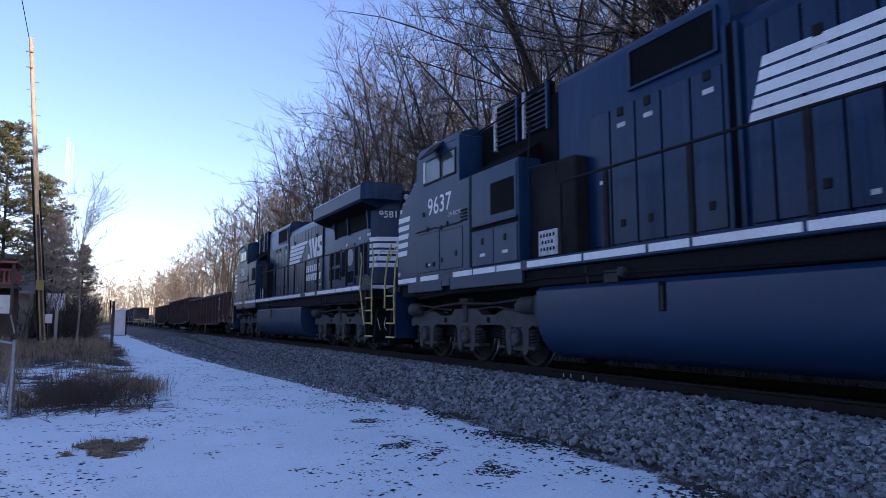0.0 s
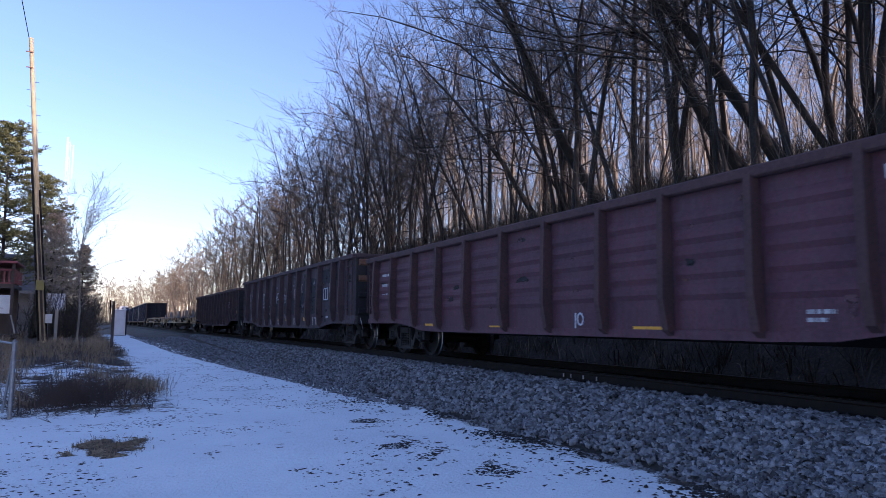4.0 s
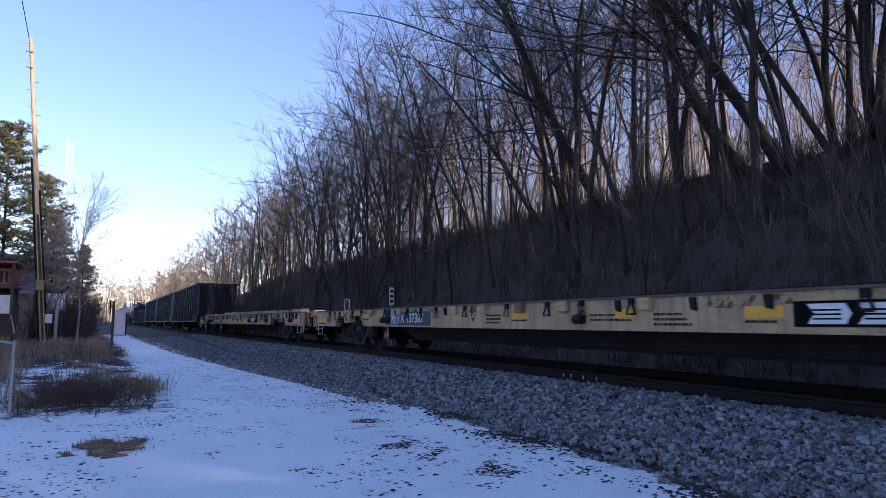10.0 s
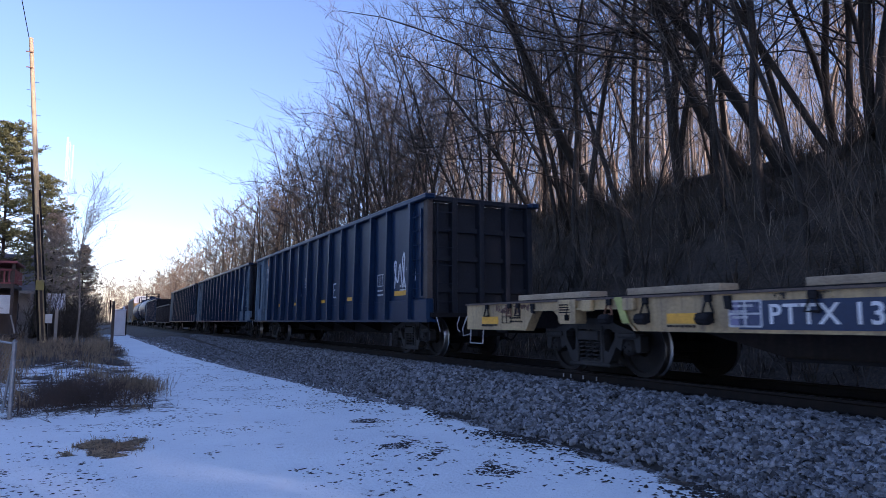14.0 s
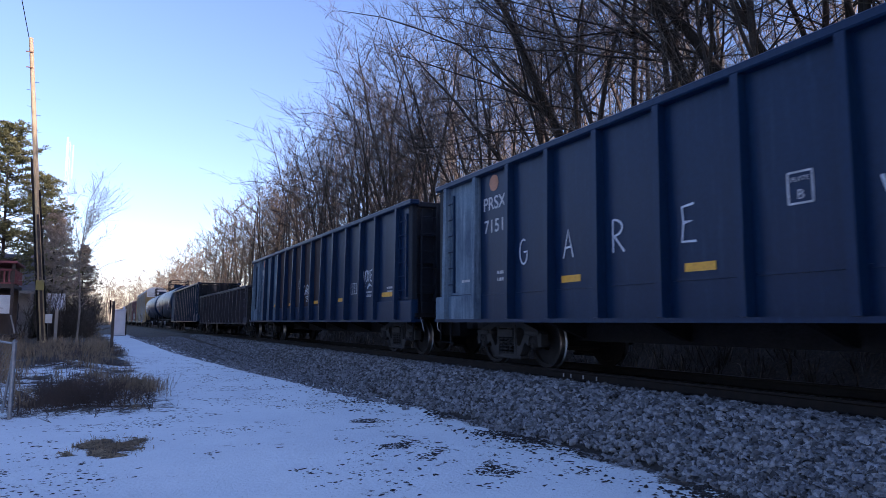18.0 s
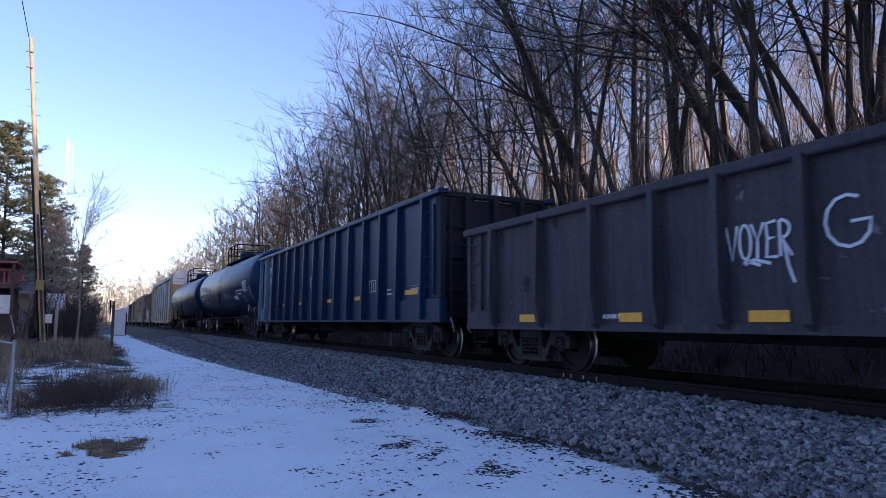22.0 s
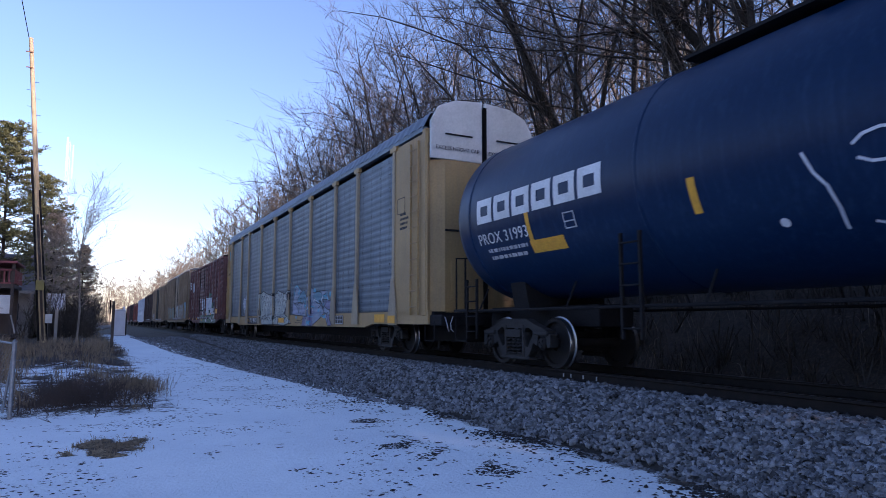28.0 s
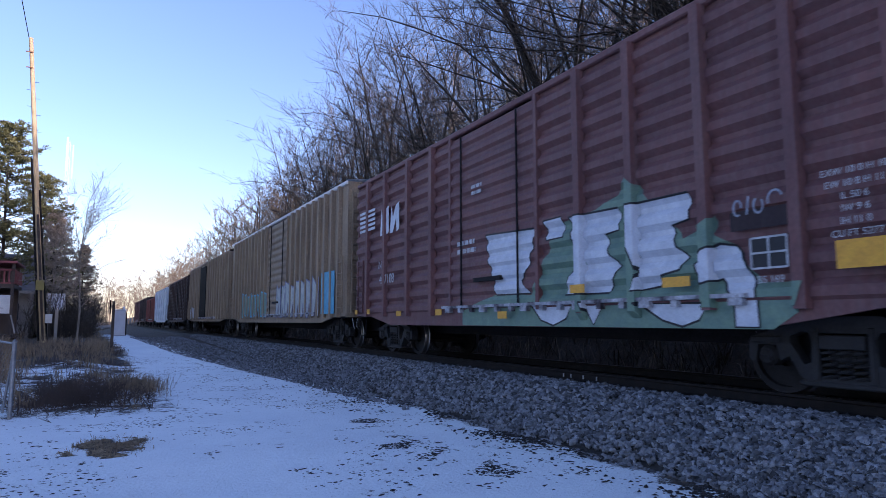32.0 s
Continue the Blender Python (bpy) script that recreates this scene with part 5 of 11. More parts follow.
def locomotive(center, number, words, model):
    car = thing("locomotive", words, "locomotive", "diesel locomotives")
    add_car(car, center)
    B, W, C, D, K = M["loco_black"], M["white_paint"], M["cab_pale"], M["louvre"], M["black_steel"]
    rng = random.Random(len(number) + int(number))
    part("underframe", Shape().box(-1.4, -10.4, 1.45, 1.4, 10.45, 1.74, 0.02).box(-0.7, -10.3, 1.1, 0.7, 10.3, 1.46), M["loco_dark"], car)
    part("walkway", Shape().box(-1.5, -10.5, 1.74, 1.5, 10.5, 1.93, 0.015), B, car)
    part("front_platform", Shape().box(-1.45, 10.5, 1.6, 1.45, 11.3, 1.74, 0.015), K, car)
    for s in (-1, 1):
        # deeper sill plates below the cab
        for y0, y1, z0 in ((8.02, 9.85, 1.53), (4.83, 7.62, 1.53), (7.64, 8.0, 1.62)):
            part("sill_plate", slab(s, 1.44, 1.505, y0, y1, z0, 1.8, 0.006), C, car)
    stripe_ends = [10.5, 9.35, 9.15, 8.15, 7.5, 6.62, 5.72, 4.85, 4.7, 3.15, 1.78, 1.02, -0.5, -2.2, -3.25, -3.36, -3.6, -3.86, -5.1, -5.35, -7.4, -8.9, -9.7]
    for y1, y0 in zip(stripe_ends, stripe_ends[1:]):
        if y1 - y0 > 0.3 and not (y1 == 8.15 or y1 == -5.1):
            part("sill_stripe", slab(-1, 1.497, 1.509, y0 + 0.03, y1 - 0.03, 1.785, 1.895), W, car, "white reflective sill stripe")
    # long hood: low rear part, taller blower section in front
    def hood(x, z, y0, y1):
        return Shape().prism([(-x, 1.93), (-x, z - 0.24), (-x + 0.08, z - 0.09), (-x + 0.24, z), (x - 0.24, z), (x - 0.08, z - 0.09), (x, z - 0.24), (x, 1.93)], "y", y0, y1)

    part("long_hood", hood(0.95, 4.9, -9.05, 0.72), B, car, smooth=True)
    part("blower_housing", hood(0.96, 5.3, 0.72, 4.4), B, car, smooth=True)
    part("hood_end", Shape().prism([(-0.95, -9.05), (-0.82, -9.3), (-0.2, -9.55), (0.2, -9.55), (0.82, -9.3), (0.95, -9.05)], "z", 1.93, 4.9), B, car)
    part("end_recess", Shape().box(-0.13, -9.565, 3.68, 0.13, -9.54, 4.8), D, car)
    # doors with dark gaps
    front_doors = [3.55, 3.03, 2.47, 1.94, 1.4, 0.86]
    rear_doors = [0.52, 0.18, -0.25, -0.68, -1.1, -1.54, -1.94, -2.36, -2.81, -3.29, -3.77, -4.3]
    for doors, z1 in ((front_doors, 4.22), (rear_doors, 4.55)):
        for y1, y0 in zip(doors, doors[1:]):
            for s in (-1, 1):
                part("hood_door", slab(s, 0.95, 0.99, y0 + 0.018, y1 - 0.018, 2.04, z1, 0.008), B, car)
            part("door_gap", slab(-1, 0.95, 0.962, y0 - 0.018, y0 + 0.018, 2.0, z1), D, car)
    for y0, up in ((2.78, 1), (2.2, 1), (1.1, 1), (-0.45, 1), (-2.1, 0), (-3.55, 1)):
        if up:
            part("door_latch", slab(-1, 0.985, 1.015, y0 - 0.06, y0 + 0.06, 4.06, 4.2, 0.01), K, car)
            part("door_label", slab(-1, 0.99, 0.994, y0 - 0.1, y0 + 0.08, 3.88, 3.95), M["stencil"], car)
        part("door_latch", slab(-1, 0.985, 1.012, y0 - 0.05, y0 + 0.05, 2.3, 2.42, 0.01), K, car)
    for y0, z0, w in ((3.3, 3.05, 0.12), (3.2, 2.2, 0.1), (-3.9, 2.2, 0.3), (-0.9, 2.15, 0.1)):
        part("door_label", slab(-1, 0.99, 0.994, y0 - w, y0, z0, z0 + 0.06), M["stencil"], car)
    for y0 in (0.62, 0.8):
        part("hood_seam", slab(-1, 0.95, 1.01, y0 - 0.035, y0 + 0.035, 1.95, 4.7, 0.01), B, car)
    part("door_gap", slab(-1, 0.95, 0.97, 0.66, 0.76, 1.95, 4.72), D, car)
    for y0 in (0.2, -1.0, -2.2, -3.4):
        part("roof_lug", Shape().box(-0.72, y0 - 0.06, 4.88, -0.6, y0 + 0.06, 4.98, 0.01), K, car)
    # dynamic brake opening, louvres
    for s in (-1, 1):
        part("brake_grille", slab(s, 0.93, 0.975, 0.95, 2.54, 4.44, 5.02), D, car)
        for y0, y1, z0, z1 in ((0.9, 2.6, 5.0, 5.05), (0.9, 2.6, 4.4, 4.45), (0.9, 0.96, 4.4, 5.05), (2.53, 2.6, 4.4, 5.05)):
            part("grille_frame", slab(s, 0.95, 1.0, y0, y1, z0, z1, 0.006), B, car)
        for y0, y1 in ((4.62, 5.44), (5.62, 6.5)):
            box = part("louvre_box", slab(s, 0.85, 1.0, y0, y1, 4.38, 5.28, 0.012), D, car)
            for j in range(8):
                part("louvre_slat", Shape().prism([(s * 0.99, 4.46 + 0.1 * j), (s * 1.04, 4.42 + 0.1 * j), (s * 1.045, 4.44 + 0.1 * j), (s * 0.99, 4.49 + 0.1 * j)], "y", y0 + 0.06, y1 - 0.06), B, box)
            for ya, yb, za, zb in ((y0, y0 + 0.06, 4.36, 5.28), (y1 - 0.06, y1, 4.36, 5.28)):
                part("louvre_frame", slab(s, 0.95, 1.05, ya, yb, za, zb), M["stencil"] if ya == y1 - 0.06 else B, box)
        # radiator wing
        part("radiator_wing", Shape().prism([(s * 0.6, 4.5), (s * 0.95, 4.28), (s * 1.46, 4.46), (s * 1.5, 4.52), (s * 1.5, 4.92), (s * 1.44, 4.98), (s * 0.6, 5.1)], "y", -9.55, -4.7), B, car)
        part("wing_end", Shape().prism([(s * 0.3, -9.55), (s * 1.5, -9.55), (s * 1.25, -9.85), (s * 0.3, -9.95)], "z", 4.5, 5.0), B, car)
        part("radiator_screen", Shape().prism([(s * 0.98, 4.285), (s * 1.45, 4.45), (s * 1.45, 4.43), (s * 0.98, 4.265)], "y", -9.5, -4.75), D, car)
        part("radiator_grille", slab(s, 0.93, 0.965, -8.9, -5.75, 3.76, 4.36), D, car)
        for y0 in (-8.93, -7.1, -5.72):
            part("grille_bar", Shape().prism([(s * 0.95, 3.72), (s * 1.0, 3.72), (s * 1.06, 4.32), (s * 0.95, 4.36)], "y", y0 - 0.04, y0 + 0.04), B, car)
        # framed openings below the radiators
        for y1, y0, z0, z1 in ((-5.14, -5.68, 2.3, 2.7), (-5.14, -5.68, 2.8, 3.25), (-5.8, -6.28, 2.3, 2.7), (-5.8, -6.28, 2.8, 3.27), (-6.45, -6.9, 2.36, 3.22), (-7.04, -7.66, 2.12, 2.5), (-7.76, -8.1, 2.32, 3.28), (-8.2, -8.52, 2.26, 3.3), (-8.6, -8.92, 2.3, 3.3)):
            vent = part("vent_panel", slab(s, 0.95, 0.968, y0, y1, z0, z1), D, car)
            for ya, yb, za, zb in ((y0 - 0.05, y1 + 0.05, z1, z1 + 0.05), (y0 - 0.05, y1 + 0.05, z0 - 0.05, z0), (y0 - 0.05, y0, z0, z1), (y1, y1 + 0.05, z0, z1)):
                part("vent_frame", slab(s, 0.95, 0.99, ya, yb, za, zb), B, vent)
        part("hood_door", slab(s, 0.95, 0.99, -7.68, -6.98, 2.58, 3.4, 0.008), B, car)
    badge = part("round_badge", Shape().lathe([(0.29, -0.998), (0.29, -0.992), (0.25, -0.992), (0.25, -0.998)], "x", (0, -7.33, 2.96), 28), M["stencil"], car, "worn round badge ring")
    part("badge_centre", strokes([arc(-7.33, 2.98, 0.12, 0.15, 30, 330, 10)], 0.06, 0.0), M["stencil"], badge).matrix_basis = pose(-0.998, 0, 0)
    for y0, z0, w in ((-8.0, 3.46, 0.2), (-8.75, 3.5, 0.3), (-6.8, 3.36, 0.14)):
        part("door_label", slab(-1, 0.95, 0.956, y0 - w, y0, z0, z0 + 0.09), M["stencil"], car)
    part("exhaust_stack", Shape().box(-0.3, -1.2, 4.9, 0.3, -0.2, 5.1, 0.02), K, car)
    # black equipment bay between hood and cab
    part("inverter_cabin", Shape().box(-0.98, 4.4, 1.93, 0.98, 7.1, 4.98, 0.03), D, car)
    for s in (-1, 1):
        part("side_cabinet", slab(s, 0.95, 1.48, 4.95, 6.7, 1.93, 3.86, 0.015), C, car)
        part("cabinet_cap", Shape().prism([(s * 0.98, 3.86), (s * 1.48, 3.86), (s * 0.98, 4.2)], "y", 4.97, 6.7), D, car)
        part("cabinet_door", slab(s, 1.48, 1.496, 5.0, 6.62, 2.78, 3.78, 0.006), C, car)
        part("cabinet_grille", slab(s, 1.49, 1.506, 5.08, 5.9, 2.9, 3.52), D, car)
        part("cabinet_slot", slab(s, 1.475, 1.49, 4.97, 6.68, 2.66, 2.76), D, car)
        part("drip_rail", slab(s, 1.48, 1.53, 4.97, 6.6, 2.74, 2.77), B, car)
        for y0 in (5.0, 5.83):
            part("cabinet_door", slab(s, 1.48, 1.496, y0, y0 + 0.8, 1.95, 2.62, 0.006), C, car)
            part("door_latch", slab(s, 1.49, 1.512, y0 + 0.36, y0 + 0.44, 2.36, 2.48, 0.008), K, car)
            part("door_label", slab(s, 1.494, 1.499, y0 + 0.3, y0 + 0.5, 2.12, 2.18), M["stencil"], car)
        part("battery_box", slab(s, 0.9, 1.24, 3.62, 4.93, 1.93, 3.62, 0.03), K, car)
    plate = part("tread_plate", slab(-1, 1.3, 1.33, 4.02, 4.56, 1.98, 2.42, 0.006), M["stencil"], car, "pale perforated tread plate")
    for r in range(3):
        for k in range(5 - r % 2):
            y0 = 4.12 + 0.09 * k + 0.045 * (r % 2)
            part("hole", slab(-1, 1.328, 1.334, y0 - 0.025, y0 + 0.025, 2.06 + 0.12 * r, 2.12 + 0.12 * r), D, plate)
    # cab and nose
    cab = Shape().prism([(6.72, 1.93), (6.72, 3.84), (7.2, 3.84), (7.2, 4.86), (7.3, 4.94), (9.2, 4.94), (9.36, 4.84), (9.42, 4.24), (10.3, 3.74), (10.48, 3.5), (10.52, 1.93)], "x", -1.49, 1.49)
    part("cab", cab, C, car)
    part("cab_roof", Shape().prism([(-1.5, 4.8), (-1.42, 4.93), (-1.15, 5.04), (1.15, 5.04), (1.42, 4.93), (1.5, 4.8)], "y", 7.22, 9.34), B, car)
    for s in (-1, 1):
        for y0, y1, z1 in ((8.06, 8.98, 4.62), (7.34, 7.98, 4.62)):
            win = part("side_window", slab(s, 1.47, 1.506, y0, y1, 4.03, z1, 0.012), K, car)
            part("pane", slab(s, 1.5, 1.511, y0 + 0.05, y1 - 0.05, 4.08, z1 - 0.05), M["glass"], win)
        part("window_bar", slab(s, 1.5, 1.53, 8.86, 8.93, 4.1, 4.6), W, car, "white window edge")
        part("sunshade", Shape().prism([(s * 1.5, 4.86), (s * 1.78, 4.56), (s * 1.79, 4.59), (s * 1.5, 4.9)], "y", 7.95, 8.6), K, car)
        for y0, y1, z0, z1 in ((8.15, 9.32, 1.99, 2.88), (7.06, 8.1, 1.99, 2.84)):
            part("panel_gap", slab(s, 1.485, 1.4935, y0 - 0.012, y1 + 0.012, z0 - 0.012, z1 + 0.012), D, car)
            part("access_panel", slab(s, 1.488, 1.5, y0, y1, z0, z1, 0.004), C, car)
        part("panel_gap", slab(s, 1.485, 1.494, 6.735, 6.765, 1.95, 3.82), D, car)
        for y, z in ((8.8, 2.14), (8.42, 2.14), (8.0, 2.2), (7.35, 2.3), (8.75, 2.98), (7.75, 2.98), (8.98, 3.36), (8.05, 2.93)):
            part("latch_plate", slab(s, 1.495, 1.514, y - 0.045, y + 0.045, z - 0.055, z + 0.055, 0.006), K, car)
        for y0, y1, z in ((7.1, 8.2, 2.93), (8.3, 9.4, 2.96)):
            part("drip_rail", slab(s, 1.49, 1.52, y0, y1, z, z + 0.02), K, car)
        for k in range(4):
            part("small_louvre", slab(s, 1.49, 1.52, 6.86, 7.12, 2.95 + 0.07 * k, 2.98 + 0.07 * k), K, car)
        for k in range(5):
            z = 2.48 + 0.2125 * k
            part("nose_stripe", Shape().prism([(10.51 - 0.004 * k, z), (9.97 - 0.04 * k, z), (9.94 - 0.04 * k, z + 0.125), (10.51 - 0.004 * k, z + 0.125)], "x", s * 1.488, s * 1.496), W, car, "white nose stripe")
        part("grab_rail", Shape().tube([(s * 1.5, 10.74, 0.8), (s * 1.5, 10.78, 1.5), (s * 1.5, 10.68, 2.3), (s * 1.46, 10.58, 2.6)], 0.022, 6), M["rail_yellow"], car, "yellow grab rail")
        part("grab_rail", Shape().tube([(s * 1.5, 11.42, 1.2), (s * 1.5, 11.4, 1.9), (s * 1.46, 11.3, 2.6), (s * 1.4, 11.2, 2.9)], 0.022, 6), M["rail_yellow"], car, "yellow grab rail")
        part("roof_rail", Shape().tube([(s * 1.0, 4.45, 5.3), (s * 1.12, 5.5, 4.98), (s * 1.2, 7.1, 4.84)], 0.018, 6), K, car)
    for z, y in ((3.62, 10.4), (2.02, 10.5)):
        part("nose_tag", slab(-1, 1.488, 1.496, y - 0.12, y, z - 0.04, z + 0.06), M["stencil"], car)
    part("windshield", Shape().prism([(9.35, 4.78), (9.42, 4.28), (9.44, 4.28), (9.37, 4.78)], "x", -1.3, 1.3), M["glass"], car)
    lettering(number, 0.56, W, car, side(-1.494, 8.17, 3.47), spacing=1.08, bold=0.004, label="white cab number")
    lettering(model, 0.14, M["stencil"], car, side(-1.494, 7.42, 3.17))
    part("door_label", slab(-1, 1.499, 1.503, 8.6, 8.72, 2.12, 2.17), M["stencil"], car)
    # rear end: numbers on both slanting faces, white bands, emblem panel, headlights
    for e in (-1, 1):
        m = Matrix.Translation((e * 0.52, -9.435, 4.12)) @ Matrix.Rotation(e * 0.383, 4, "Z") @ Matrix(((1, 0, 0, 0), (0, 0, -1, 0), (0, 1, 0, 0), (0, 0, 0, 1)))
        lettering(number, 0.3, W, car, m, bold=0.003, label="white number on the hood end")
    band = lambda x1: [(-0.956, -8.95), (-0.956, -9.05), (-0.826, -9.306), (x1, -9.558), (x1 + 0.02, -9.54), (-0.81, -9.29), (-0.94, -9.04), (-0.94, -8.95)]
    for k in range(5):
        z = 2.5 + 0.2 * k
        part("end_stripe", Shape().prism(band(-0.24), "z", z, z + 0.13), W, car, "white hood end stripe")
    part("end_panel", Shape().prism([(-0.3, -9.525), (-0.2, -9.562), (0.2, -9.562), (0.82, -9.312), (0.82, -9.29), (0.2, -9.54), (-0.2, -9.54)], "z", 2.5, 3.43), M["stencil"], car, "pale panel with worn emblem")
    part("emblem", Shape().prism([(-0.18, 2.75), (0.0, 2.7), (0.02, 2.95), (0.2, 2.82), (0.26, 3.0), (0.16, 3.14), (0.2, 3.35), (0.06, 3.42), (-0.04, 3.2), (-0.2, 3.05), (-0.08, 2.95)], "y", -9.572, -9.56), K, car, "plain dark emblem")
    for k in range(2):
        part("headlight", Shape().lathe([(0.1, 0.0), (0.1, -0.06), (0.07, -0.05)], "y", (0.0, -9.56, 4.42 + 0.26 * k), 16), M["stencil"], car)
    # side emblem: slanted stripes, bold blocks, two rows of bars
    tips = (-1.27, -1.55, -1.76, -1.93, -2.3)
    for k in range(5):
        z = 3.29 + 0.166 * k
        part("hood_stripe", flat_emblem([(0.49 - 0.05 * k, z), (tips[k] + 0.14, z), (tips[k], z + 0.09), (tips[k] + 0.02, z + 0.12), (0.455 - 0.05 * k, z + 0.13)]), W, car, "white slanted hood stripe")
    shards = ([(-2.42, 3.98), (-2.52, 4.09), (-2.8, 4.09), (-2.92, 3.32), (-2.8, 3.32), (-2.66, 3.72)], [(-2.33, 3.32), (-2.37, 3.54), (-2.55, 3.48), (-2.74, 3.34)],
              [(-2.84, 4.1), (-3.12, 4.09), (-3.3, 3.6), (-3.36, 4.1), (-3.57, 4.08), (-3.53, 3.31), (-3.17, 3.32)],
              [(-3.62, 4.0), (-3.75, 4.09), (-4.17, 4.08), (-4.21, 3.84), (-3.95, 3.86), (-3.9, 3.76), (-4.2, 3.68), (-4.27, 3.42), (-4.17, 3.31), (-3.77, 3.31), (-3.6, 3.33), (-3.6, 3.52), (-3.9, 3.52), (-3.95, 3.6), (-3.66, 3.7)])
    for outline in shards:
        part("emblem_block", flat_emblem(outline), W, car, "bold white emblem shape")
    for z, y0, n, step in ((2.78, -2.14, 7, 0.262), (2.44, -2.09, 8, 0.258)):
        for k in range(n):
            a = y0 - step * k
            part("emblem_bar", flat_emblem([(a, z), (a - step * 0.72, z), (a - step * 0.72 - 0.06, z + 0.26), (a - 0.06, z + 0.26)]), W, car, "white letter-sized bar")
    # fuel tank with rounded lower edge
    tank = [(-1.2, 1.45), (-1.4, 1.43), (-1.47, 1.36), (-1.475, 0.92), (-1.44, 0.72), (-1.34, 0.5), (-1.18, 0.34), (-0.95, 0.24), (0.95, 0.24), (1.18, 0.34), (1.34, 0.5), (1.44, 0.72), (1.475, 0.92), (1.47, 1.36), (1.4, 1.43), (1.2, 1.45)]
    part("fuel_tank", Shape().prism(tank, "y", -3.25, 4.44), M["loco_tank"], car, "large dusty fuel tank", smooth=True)
    gauge = part("sight_gauge", slab(-1, 1.47, 1.49, 1.5, 1.62, 0.98, 1.38, 0.006), D, car)
    part("gauge_glass", slab(-1, 1.488, 1.495, 1.54, 1.58, 1.0, 1.32), M["truck"], gauge)
    part("filler_cap", Shape().lathe([(0.07, -1.44), (0.07, -1.52), (0.03, -1.54)], "x", (0, 2.3, 1.56), 14), M["truck"], car)
    part("filler_bracket", slab(-1, 1.38, 1.44, 2.45, 2.75, 1.42, 1.6), M["truck"], car)
    part("tank_strap", slab(-1, 1.3, 1.46, 4.44, 4.56, 0.75, 1.3, 0.02), M["truck"], car)
    for s in (-1, 1):
        part("air_reservoir", Shape().lathe([(0.05, -1.0), (0.2, -0.9), (0.2, 0.9), (0.05, 1.0)], "y", (s * 1.05, -4.5, 1.22), 14), M["loco_dark"], car, smooth=True)
        part("pipe_run", Shape().tube([(s * 1.4, -9.2, 1.4), (s * 1.4, -4, 1.42), (s * 1.42, 4.3, 1.6), (s * 1.4, 9.4, 1.4)], 0.03, 6), M["loco_dark"], car)
        for y0 in (-5.4, -6.1, -8.8, 3.2, -1.8):
            part("sand_pipe", Shape().tube([(s * 1.42, y0, 1.72), (s * 1.4, y0 - 0.05, 1.4), (s * 1.3, y0 - 0.2, 1.3)], 0.016, 5), M["truck"], car)
        # handrail with its step up to the cab, stanchions
        part("handrail", Shape().tube([(s * 1.46, -9.6, 3.1), (s * 1.46, -4, 3.1), (s * 1.46, 3.7, 3.14), (s * 1.46, 3.84, 3.24), (s * 1.44, 3.9, 3.52), (s * 1.4, 4.7, 3.58), (s * 1.36, 4.8, 3.7), (s * 1.3, 4.82, 4.5)], 0.022, 6), M["black_steel"], car)
        for y0 in (-9.55, -8.3, -6.8, -5.25, -3.7, -2.15, -0.57, 1.02, 2.62, 3.75):
            part("stanchion", Shape().box(s * 1.46 - 0.025, y0 - 0.04, 1.9, s * 1.46 + 0.025, y0 + 0.04, 3.1), K, car)
        for y0, bent in ((-9.62, -10.0), (-10.55, -10.6)):
            part("grab_rail", Shape().tube([(s * 1.5, bent, 0.75), (s * 1.5, y0, 1.9), (s * 1.47, y0 - 0.05, 2.6), (s * 1.46, y0 + 0.1, 3.05)], 0.022, 6), M["rail_yellow"], car, "yellow grab rail")
        for e in (-1, 1):
            ye = -10.3 if e < 0 else 11.08
            well = part("step_well", slab(s, 0.9, 0.96, ye - 0.3, ye + 0.3, 0.4, 1.8), M["loco_dark"], car)
            part("well_side", slab(s, 0.9, 1.46, ye - e * 0.32 - 0.03, ye - e * 0.32 + 0.03, 0.42, 1.8), B if e > 0 else K, well)
            for k in range(4):
                z = 0.42 + 0.36 * k
                part("step", slab(s, 0.95, 1.47, ye - 0.28, ye + 0.28, z, z + 0.035), K, well)
                part("step_edge", slab(s, 1.47, 1.485, ye - 0.28, ye + 0.28, z, z + 0.04), M["rail_yellow"], well, "yellow step edge")
    for e in (-1, 1):
        q = -10.4 if e < 0 else 11.3
        part("pilot", Shape().prism([(-1.4, 0.25), (1.4, 0.25), (1.3, 1.2), (0.4, 1.25), (-0.4, 1.25), (-1.3, 1.2)], "y", q, q + e * 0.13), M["loco_dark"], car)
        add_coupler(car, q + e * 0.3, e)
        loco_truck(car, e * 7.25 + 0.25)
        for k in (-1, 1):
            part("end_rail", Shape().tube([(k * 0.3, q + e * 0.1, 1.8), (k * 0.3, q + e * 0.1, 2.85), (k * 1.2, q + e * 0.1, 2.85), (k * 1.4, q + e * 0.1, 2.5)], 0.02, 6), M["rail_yellow"] if e > 0 else M["stencil"], car)
            part("end_stanchion", Shape().box(k * 0.62 - 0.03, q + e * 0.07 - 0.03, 1.7, k * 0.62 + 0.03, q + e * 0.07 + 0.03, 2.9), K, car)
            part("hose_cluster", Shape().tube([(k * 0.6, q + e * 0.1, 1.2), (k * 0.62, q + e * 0.3, 0.9), (k * 0.5, q + e * 0.35, 0.55)], 0.03, 6), K, car)
            part("hose_cluster", Shape().tube([(k * 0.78, q + e * 0.1, 1.25), (k * 0.8, q + e * 0.26, 0.95), (k * 0.7, q + e * 0.3, 0.6)], 0.03, 6), K, car)
    part("end_sill_stripe", Shape().box(-1.45, -10.508, 1.78, 1.45, -10.5, 1.88), W, car)
    return car


